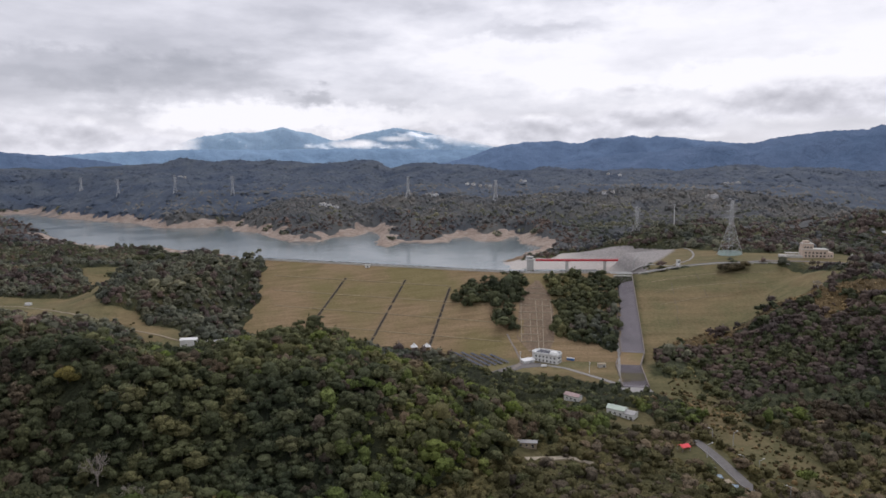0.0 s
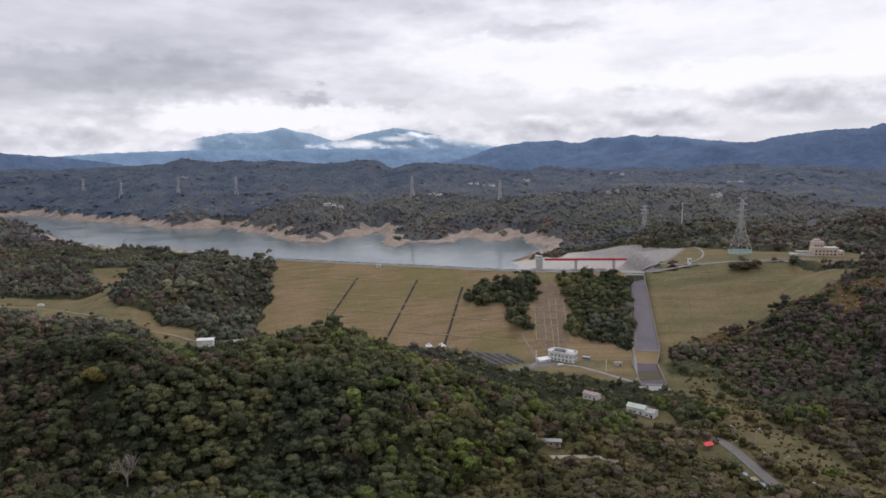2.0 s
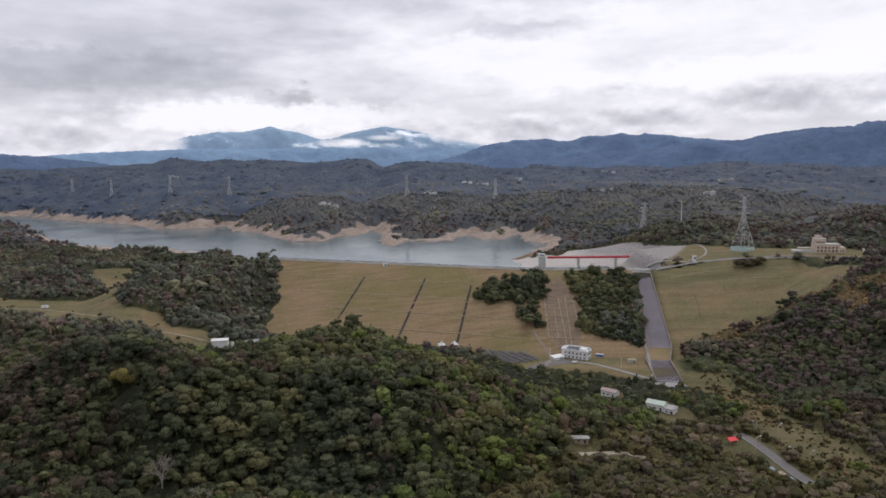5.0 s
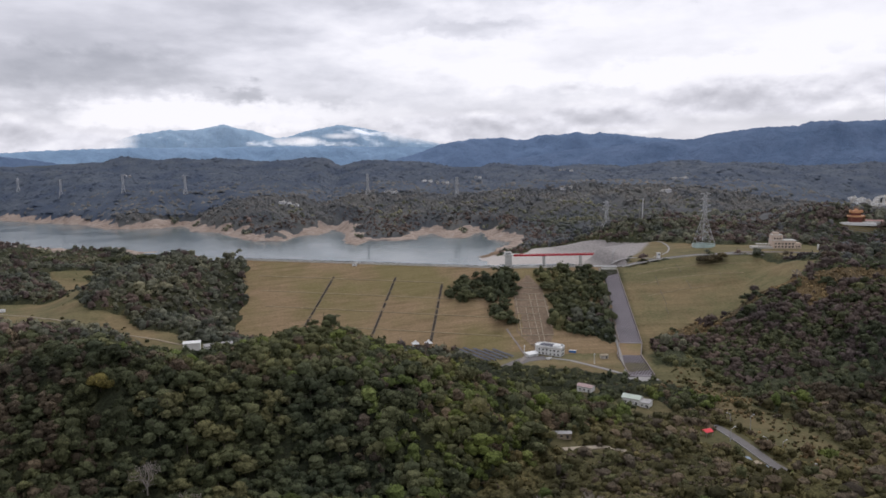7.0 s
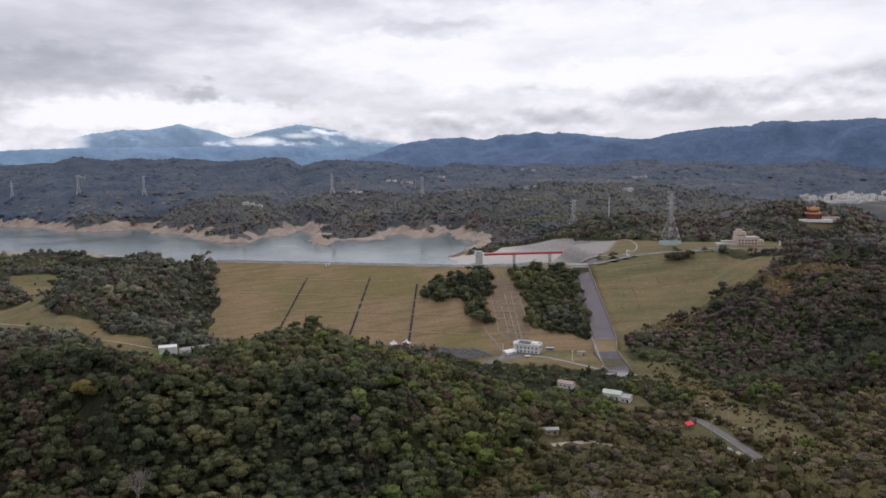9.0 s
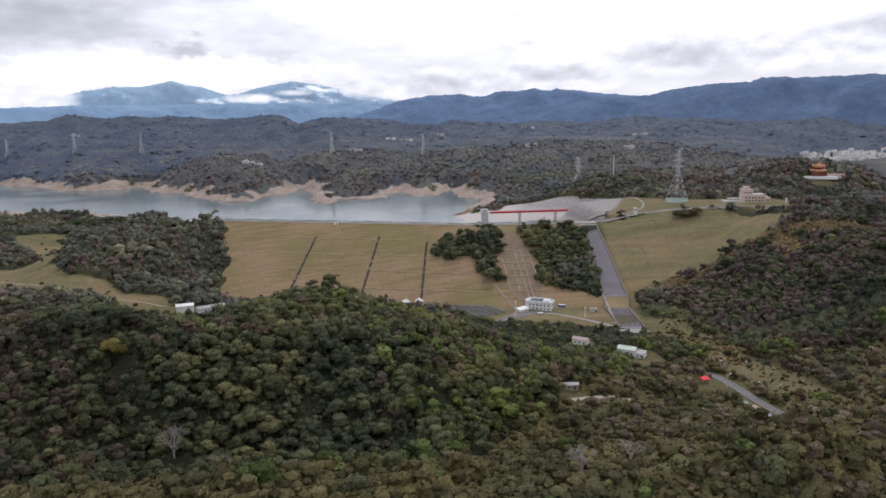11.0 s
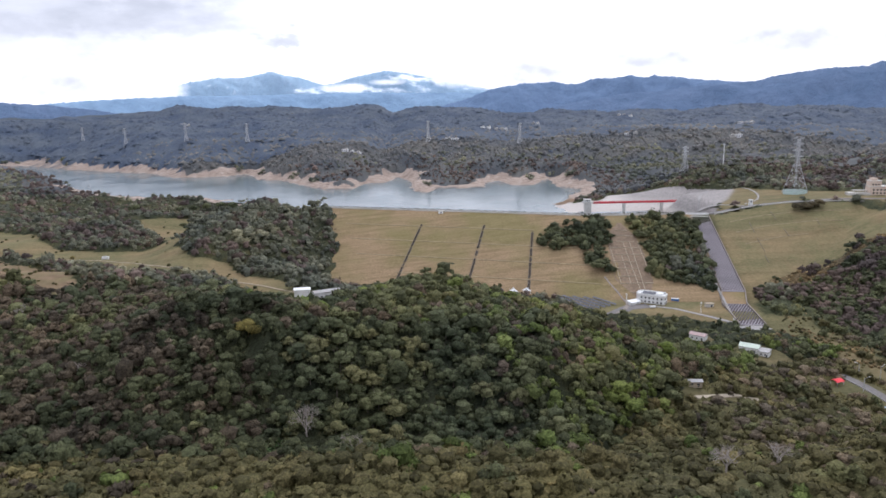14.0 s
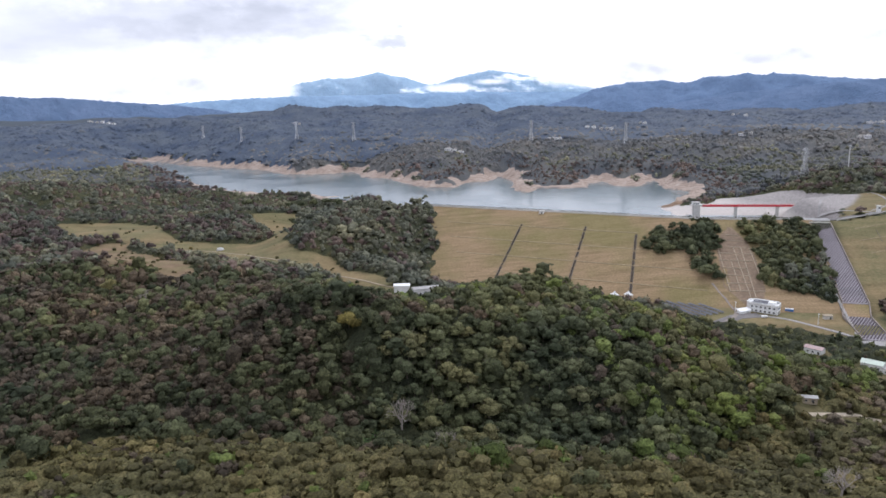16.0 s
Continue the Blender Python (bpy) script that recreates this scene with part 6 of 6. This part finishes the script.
# ---- temple, hillside house, town ----
def build_temple():
    x, y = 640, 985
    z = ground_at(x, y)
    base = thing("temple", "red temple with two curved orange roofs on a white terrace", "temple", (x, y, z), -28)
    part("terrace", block(-2, -2, -3, 58, 20, 4.4), WHITE, base, "white terrace wall")
    part("hall", block(0, 2, 1, 18, 11, 9), TEMPLE_RED, base)
    part("upper_hall", block(0, 2, 12, 13, 9, 5), TEMPLE_RED, base)
    for k in range(6):
        bm = bmesh.new()
        bar(bm, (-11 + k * 4.4, -7, 2), (-11 + k * 4.4, -7, 9.6), 0.5, segs=10)
        part("column", bm, TEMPLE_RED, base)

    def roof(w, d, z, rise):
        bm = bmesh.new()
        rings = [(1.0, 0.0), (0.97, 0.5), (0.7, 0.32), (0.45, 0.6), (0.22, 1.0)]
        vs = []
        for f, u in rings:
            row = []
            for i in range(16):
                a = 2 * math.pi * i / 16
                cx, cy = math.cos(a), math.sin(a)
                m = max(abs(cx), abs(cy))
                corner = (min(abs(cx), abs(cy)) / m) ** 3
                row.append(bm.verts.new((cx / m * w / 2 * f, cy / m * d / 2 * f, z + rise * u + (rise * 0.35 * corner if f > 0.9 else 0))))
            vs.append(row)
        for a, b in zip(vs[:-1], vs[1:]):
            for i in range(16):
                bm.faces.new((a[i], a[(i + 1) % 16], b[(i + 1) % 16], b[i]))
        bm.faces.new(vs[-1])
        bm.faces.new(vs[0][::-1])
        bmesh.ops.recalc_face_normals(bm, faces=bm.faces)
        bmesh.ops.translate(bm, verts=bm.verts, vec=(0, 1, 0))
        return bm

    for w, d, zz, rise in ((24, 18, 9.2, 3.6), (18, 13, 15.6, 6.0)):
        r = part("roof", roof(w, d, zz, rise), ORANGE, base, "curved orange tiled roof")
        part("ridge", block(0, 1, zz + rise - 0.2, w * 0.3, 0.9, 1.0), ORANGE, r)
    wing = thing("temple_wing", "low pale side wing of the temple with a grey roof", "building", (x + 22, y - 10, z + 1.2), -28)
    part("wall", block(0, 0, -4, 24, 8, 6.5), PALE_CONCRETE, wing)
    part("roof", gable(24, 8, 2.5, 1.8), PINKISH, wing)
    base.scale = wing.scale = (0.95, 0.95, 0.95)
    villa = thing("hillside_house", "white three-storey house on the wooded hillside", "house", (664, 890, ground_at(664, 890)), -20)
    part("wall", block(0, 0, -3, 20, 10, 13), WHITE, villa)
    part("roof", block(0, 0, 10, 21, 11, 0.5), PALE_CONCRETE, villa)
    for zz in (1, 4.5, 7.8):
        windows(villa, -5.05, -9, 9, 5, zz, 2.0, 1.4)
        part("balcony", block(0, -5.6, zz - 0.9, 19, 1.2, 0.4), PALE_CONCRETE, villa)


PINKISH = plain("faded_red_tile", (0.36, 0.2, 0.17), 0.7, 0.2, 0.7, stain=0.3)
TEMPLE_RED = plain("temple_red", (0.24, 0.085, 0.06), 0.7, 0.2, 0.7, stain=0.4)
ORANGE = plain("orange_tile", (0.56, 0.29, 0.14), 0.6, 0.2, 0.9, stain=0.2)
build_temple()


def build_town():
    """White and grey blocks of a distant town, each with storeys marked by window bands."""
    rs = np.random.RandomState(44)
    kinds = []
    for w, d, h in ((11, 9, 9), (9, 8, 12), (16, 10, 8), (12, 11, 15), (9, 9, 7)):
        wall, band, roof = bmesh.new(), bmesh.new(), bmesh.new()
        box(wall, 0, 0, -6, w, d, h + 6)
        for k in range(int(h / 3.2)):
            for i in range(3):
                box(band, -w / 3 + i * w / 3, -d / 2, 1.2 + k * 3.2, w / 5, 0.2, 1.5)
        box(roof, 0, 0, h, w + 0.4, d + 0.4, 0.5)
        box(roof, w * 0.2, 0, h + 0.5, 4, 4, 2.5)
        kinds.append((wall, band, roof))
    data = []
    for i, (wall, band, roof) in enumerate(kinds):
        row = []
        for name, bm, mat in (("wall", wall, (WHITE, PALE_CONCRETE, HAZE_WHITE)[i % 3]), ("windows", band, HAZE_GLASS), ("roof", roof, PALE_CONCRETE)):
            me = bpy.data.meshes.new(name)
            bm.to_mesh(me)
            bm.free()
            me.materials.append(mat)
            row.append((name, me))
        data.append(row)
    placed = 0
    while placed < 290:
        x, y = rs.uniform(1100, 1800), rs.uniform(1600, 1900)
        bearing = x / y
        if not 0.67 < bearing < 0.95:
            continue
        base = thing("town_house", "pale concrete town house in the distant town", "house", (x, y, ground_at(x, y)), rs.uniform(-25, 25), "houses of the town")
        for name, me in data[rs.randint(len(data))]:
            ob = new(name, me)
            ob.parent = base
            if name != "wall":
                ob["kind"] = "stuff"
        placed += 1
    for x, y, n in ((-302, 1758, 3), (-36, 1900, 2), (75, 2120, 5), (420, 1820, 2), (640, 1700, 2), (250, 2300, 2), (860, 2150, 3), (-900, 2420, 2), (-1700, 2500, 6), (560, 2400, 3)):
        for k in range(n):
            px, py = x + k * 17 + rs.uniform(-4, 4), y + rs.uniform(-10, 10)
            base = thing("far_house", "small white house among far woods", "house", (px, py, ground_at(px, py) + 4), rs.uniform(-30, 30), "houses beyond the lake")
            for name, me in data[rs.choice((0, 2, 4))]:
                ob = new(name, me)
                ob.parent = base
                if name != "wall":
                    ob["kind"] = "stuff"


HAZE_WHITE = plain("pale_render", (0.66, 0.66, 0.66), 0.8, 0.08, 0.3, stain=0.2)
# window glass of far houses, made paler and bluer to paint in haze
HAZE_GLASS = plain("far_window", (0.12, 0.13, 0.15), 0.3, 0.2, 1.0)
build_town()


# ---- the side valley: houses, road, lamps ----
def small_house(name, label, at, turn, w, d, h, rise, wall, roof):
    base = thing(name, label, "house", (*at, ground_at(*at)), turn)
    part("wall", gable_walls(w, d, h, rise), wall, base)
    part("roof", gable(w, d, h, rise), roof, base)
    n = max(2, int(w / 4))
    windows(base, -d / 2 - 0.02, -w / 2 + 0.8, w / 2 - 0.8, n, 1.1, 1.3, 1.2)
    part("door", block(w * 0.32, -d / 2 - 0.03, 0, 1.1, 0.1, 2.1), GLASS, base)
    return base


GREEN_ROOF = plain("pale_green_roof", (0.55, 0.63, 0.53), 0.5, 0.1, 0.6, stain=0.3)
PINK_ROOF = plain("faded_pink_roof", (0.42, 0.3, 0.28), 0.6, 0.15, 0.6, stain=0.4)
GREY_ROOF = plain("grey_sheet_roof", (0.36, 0.35, 0.34), 0.6, 0.15, 0.6, stain=0.5)


def build_valley():
    small_house("green_roofed_house", "white house with a pale green sheet roof", (134, 524), -38, 14, 8, 4.6, 2.0, WHITE, GREEN_ROOF)
    small_house("annex", "small white annex with a flat grey roof", (142.6, 517.2), -38, 7.6, 9.5, 4.0, 0.8, WHITE, GREY_ROOF)
    small_house("pink_roofed_house", "low house with a faded pink roof among trees", (106, 556), -42, 13, 7, 4.2, 1.4, WHITE, PINK_ROOF)
    small_house("long_shed", "long low shed with a pale sheet roof", (54, 438), -6, 13, 4.5, 3.4, 0.8, TAN_CONCRETE, GREY_ROOF)
    small_house("white_farmhouse", "white flat farmhouse in a clearing of the forest", (-228, 619), 10, 14, 9, 9.0, 0.8, WHITE, WHITE)
    small_house("barn", "long barn with a grey sheet roof in the forest clearing", (-208, 628), 24, 24, 9, 5.5, 1.2, HAZE_WHITE, GREY_ROOF)
    tent = thing("red_canopy", "bright red canopy on posts beside the road", "canopy", (161, 452, ground_at(161, 452)), 20)
    part("roof", gable(6.6, 5.6, 3.0, 1.2, 0.2, 0.12), BRIGHT_RED, tent)
    for s, t in ((-1, -1), (1, -1), (1, 1), (-1, 1)):
        part("post", block(3.0 * s, 2.6 * t, -0.5, 0.2, 0.2, 3.5), STEEL, tent)
    ribbon("valley_road", [(172, 486), (176, 462), (180, 431), (183, 405), (190, 374), (205, 340), (230, 300)], 7.0, 0.25, ASPHALT, "grey asphalt road along the side valley", "road")
    ribbon("kerb", [(168, 486), (172, 462), (176, 431), (179, 405), (186, 374)], 0.5, 0.6, CONCRETE, "low grey wall beside the valley road", "wall", kind="")
    ribbon("dirt_track", [(52, 424), (66, 429), (82, 434), (96, 430)], 4.0, 0.3, PALE_EARTH, "pale bare earth track among scrub", "track")
    lamp = thing("street_lamp", "grey street lamp with a curved arm beside the valley road", "street lamp", (186, 468, ground_at(186, 468)), 0, "street lamps of the valley road")
    bm = bmesh.new()
    bar(bm, (0, 0, -0.5), (0, 0, 9), 0.24, 0.15, 8)
    part("pole", bm, STEEL, lamp)
    bm = bmesh.new()
    for i in range(5):
        a, b = i / 5 * 1.3, (i + 1) / 5 * 1.3
        bar(bm, (-2.4 * math.sin(a), 0, 9 + 0.9 * (1 - math.cos(a)) + 0.4 * a), (-2.4 * math.sin(b), 0, 9 + 0.9 * (1 - math.cos(b)) + 0.4 * b), 0.13, segs=6)
    part("arm", bm, STEEL, lamp)
    part("lamp_head", block(-2.9, 0, 10.0, 1.4, 0.5, 0.3), WHITE, lamp)
    for x, y, turn in ((198, 462, 200), (189, 424, 0), (196, 418, 190), (199, 384, 10), (172, 440, 180)):
        copy_thing(lamp, pose(x, y, ground_at(x, y), 0, 0, turn))
    sign = thing("road_sign", "plain grey road sign frame on two posts", "sign", (199, 378, ground_at(199, 378)), 20)
    for s in (-1, 1):
        part("post", block(1.6 * s, 0, -0.5, 0.25, 0.25, 6), STEEL, sign)
    part("board", block(0, -0.2, 3.2, 4.2, 0.15, 2.4), STEEL, sign)
    rs = np.random.RandomState(3)
    for i in range(6):
        x, y = 168.5 + i * 1.3 + rs.uniform(-1.4, 1.0), 420 - i * 7.2 + rs.uniform(-2.5, 2.5)
        z = ground_at(x, y)
        st = thing("covered_stall", "low roadside stall under blue and white sheeting", "stall", (x, y, z), rs.uniform(-20, 20), "stalls beside the valley road")
        bm = block(0, 0, 2.2, 4.2, 5.0, 0.3)
        bmesh.ops.subdivide_edges(bm, edges=bm.edges[:], cuts=2, use_grid_fill=True)
        for v in bm.verts:
            v.co.z += rs.uniform(-0.2, 0.25)
        part("sheet", bm, (BLUE_SHEET, BLUE_SHEET, HAZE_WHITE)[i % 3] if i != 2 else TAN_CONCRETE, st)
        for s, t in ((-1, -1), (1, -1), (1, 1), (-1, 1)):
            part("post", block(1.8 * s, 2.2 * t, -0.5, 0.15, 0.15, 2.9), STEEL, st)


BRIGHT_RED = plain("bright_red_sheet", (0.75, 0.03, 0.045), 0.5, 0.08, 0.8)
BLUE_SHEET = plain("blue_sheet", (0.2, 0.27, 0.34), 0.5, 0.25, 0.9, stain=0.3)
PALE_EARTH = plain("pale_earth", (0.42, 0.36, 0.27), 0.95, 0.2, 0.5, stain=0.3)
build_valley()


# ---- the meadow ----
BROWN_EARTH = plain("brown_earth", (0.27, 0.22, 0.145), 0.95, 0.25, 0.5, stain=0.4)


def build_meadow():
    ribbon("field_track", [(-545, 800), (-480, 790), (-430, 762), (-380, 715), (-330, 690), (-270, 660), (-236, 638)], 2.6, 0.15, BROWN_EARTH, "pale earth track across the meadow", "track")
    hut = thing("field_shelter", "dark open shelter with a low roof in the meadow", "shelter", (-364, 698, ground_at(-364, 698)), 15)
    part("roof", gable(11, 7, 3.0, 1.4), DARK_STONE, hut)
    for s, t in ((-1, -1), (1, -1), (1, 1), (-1, 1)):
        part("post", block(5 * s, 3 * t, -0.5, 0.3, 0.3, 3.5), BARK, hut)
    part("table", block(0, 0, 0, 4, 1.6, 0.8), BARK, hut)
    tank = thing("field_tank", "small white tank on the meadow", "tank", (-476, 797, ground_at(-476, 797)), 0)
    part("body", block(0, 0, 0, 7, 3.5, 2.6), WHITE, tank)
    part("lid", block(0, 0, 2.6, 3, 2, 0.5), STEEL, tank)
    part("plinth", block(0, 0, -0.5, 8, 4.5, 0.7), CONCRETE, tank)
    shed = thing("tin_hut", "small pale tin hut at the bare hillside", "hut", (-490, 628, ground_at(-490, 628)), 30)
    part("wall", gable_walls(7, 5, 3, 1), HAZE_WHITE, shed)
    part("roof", gable(7, 5, 3, 1), HAZE_WHITE, shed)


build_meadow()


# ---- trees that stand out ----
def bare_tree(at, tall, seed):
    """A leafless tree: forking pale limbs, down to twigs."""
    rs = np.random.RandomState(seed)
    base = thing("bare_tree", "pale leafless tree standing among green trees", "tree", (*at, ground_at(*at)), 0, "leafless trees")
    trunk, limbs, twigs = bmesh.new(), bmesh.new(), bmesh.new()
    bar(trunk, (0, 0, -0.6), (0.2, 0, tall * 0.45), 0.5, 0.36, 7)

    def grow(p, d, length, r, depth):
        q = p + d * length
        bar(limbs if depth < 2 else twigs, p, q, r, r * 0.6, 4)
        if depth < 4:
            for _ in range(3 if depth < 3 else 2):
                e = (d + Vector(rs.normal(size=3)) * 0.5 + Vector((0, 0, 0.15))).normalized()
                grow(q, e, length * rs.uniform(0.6, 0.85), r * 0.6, depth + 1)

    for i in range(5):
        a = i * 1.26 + rs.uniform(-0.3, 0.3)
        grow(Vector((0.2, 0, tall * rs.uniform(0.3, 0.45))), Vector((math.cos(a) * 0.75, math.sin(a) * 0.75, 0.9)).normalized(), tall * 0.21, 0.32, 0)
    part("trunk", trunk, PALE_BARK, base)
    part("limbs", limbs, PALE_BARK, base)
    part("twig", twigs, PALE_BARK, base)["kind"] = "stuff"


for at, tall, seed in (((-186, 362), 22, 1), ((-1, 264), 15, 2), ((-160, 345), 15, 3), ((-330, 420), 12, 4), ((22, 268), 12, 5), ((385, 715), 12, 6), ((-440, 560), 13, 7)):
    bare_tree(at, tall, seed)


def feature_tree(at, tall, wide, mat, label, seed):
    rs = np.random.RandomState(seed)
    base = thing("tree", label, "tree", (*at, ground_at(*at)))
    me = trunk_mesh(rs, tall, wide)
    new("trunk", me).parent = base
    cv, cf, cn = crown(rs, 11, 7, 3, 190, 0.09, 0.3)
    new("crown", mesh_of("crown", cv * (wide, wide, wide * 0.85) + (0, 0, tall - wide * 0.7), cf, [mat], normals=cn)).parent = base


YELLOW_LEAF = foliage("yellow_leaves", (0.135, 0.122, 0.043), (0.168, 0.15, 0.05), (0.2, 0.178, 0.06), False)
SHRUB_LEAF = foliage("brown_shrub_leaves", (0.066, 0.058, 0.036), (0.096, 0.083, 0.05), (0.126, 0.108, 0.064), False)
FRESH_LEAF = foliage("fresh_leaves", (0.11, 0.15, 0.035), (0.13, 0.17, 0.04), (0.16, 0.2, 0.05), False)
feature_tree((-226, 413), 15, 8.5, YELLOW_LEAF, "broad tree with dull yellow leaves on the hillside", 21)
for x, y, tall, wide, seed in ((48, 470, 15, 8.5, 22), (-190, 470, 12, 6, 23), (-118, 566, 14, 7, 24), (20, 500, 13, 7, 25), (-60, 440, 12, 6, 26)):
    feature_tree((x, y), tall, wide, FRESH_LEAF, "fresh green broad tree rising from the forest", seed)
for x, y, tall, wide, seed in ((-400, 838, 13, 4.5, 31), (-392, 822, 10, 3.5, 32), (-384, 812, 9, 3.5, 33), (-556, 1095, 25, 9, 34), (-512, 1170, 18, 8, 35), (-492, 1172, 20, 9, 36), (-470, 1168, 21, 9, 37),
                              (-448, 1172, 21, 9, 38), (-428, 1168, 21, 9, 39), (-408, 1165, 20, 8, 40)):
    feature_tree((x, y), tall, wide, LEAF_NEAR, "dark green tree standing clear at the meadow's edge", seed)


for x, y, wide, seed in ((335, 838, 7.2, 51), (344, 836, 8.4, 52), (354, 838, 8.2, 53), (363, 839, 6.8, 54)):
    feature_tree((x, y), 11.0, wide, SHRUB_LEAF, "brownish rounded shrub mound beside the crest road", seed)


# ---- banana plants in the hollow between the hill and the spur ----
BANANA = foliage("banana_leaves", (0.07, 0.115, 0.05), (0.1, 0.155, 0.065), (0.13, 0.19, 0.08), False)


def banana_leaf(length, droop):
    """One long leaf: a folded blade that arches out and hangs."""
    bm = bmesh.new()
    rows = []
    for i in range(6):
        u = i / 5
        w = 0.42 * math.sin(math.pi * (0.12 + 0.86 * u)) * length / 3.2
        x, z = length * u * (1 - 0.18 * droop * u), length * (0.75 * u - droop * u * u)
        rows.append([bm.verts.new((x, -w, z - 0.12)), bm.verts.new((x, 0, z)), bm.verts.new((x, w, z - 0.12))])
    for a, b in zip(rows[:-1], rows[1:]):
        for k in (0, 1):
            bm.faces.new((a[k], b[k], b[k + 1], a[k + 1]))
    me = bpy.data.meshes.new("leaf")
    bm.to_mesh(me)
    bm.free()
    me.materials.append(BANANA)
    return me


def build_bananas():
    rs = np.random.RandomState(91)
    blades = [banana_leaf(length, droop) for length, droop in ((3.4, 0.7), (3.0, 0.9), (3.8, 0.6), (2.6, 0.5))]
    bm = bmesh.new()
    bar(bm, (0, 0, -0.5), (0, 0, 2.6), 0.28, 0.18, 7)
    stem = bpy.data.meshes.new("stem")
    bm.to_mesh(stem)
    bm.free()
    stem.materials.append(PALE_BARK)
    spots = [(-200 + rs.normal() * 7, 346 + rs.normal() * 4) for _ in range(10)] + [(-158 + rs.uniform(-16, 16), 316 + rs.normal() * 3) for _ in range(14)]
    for x, y in spots:
        plant = thing("banana_plant", "dark green banana plant with long arching leaves", "plant", (x, y, ground_at(x, y)), rs.uniform(0, 360), "banana plants in the hollow")
        k = rs.uniform(1.1, 1.6)
        plant.scale = (k, k, k)
        new("stem", stem).parent = plant
        for i in range(8):
            leaf = new("leaf", blades[rs.randint(4)])
            leaf.parent = plant
            leaf.location = (0, 0, 2.4 + 0.06 * i)
            leaf.rotation_euler = (0, rs.uniform(-0.35, 0.15), i * 2.4 + rs.uniform(-0.3, 0.3))


build_bananas()
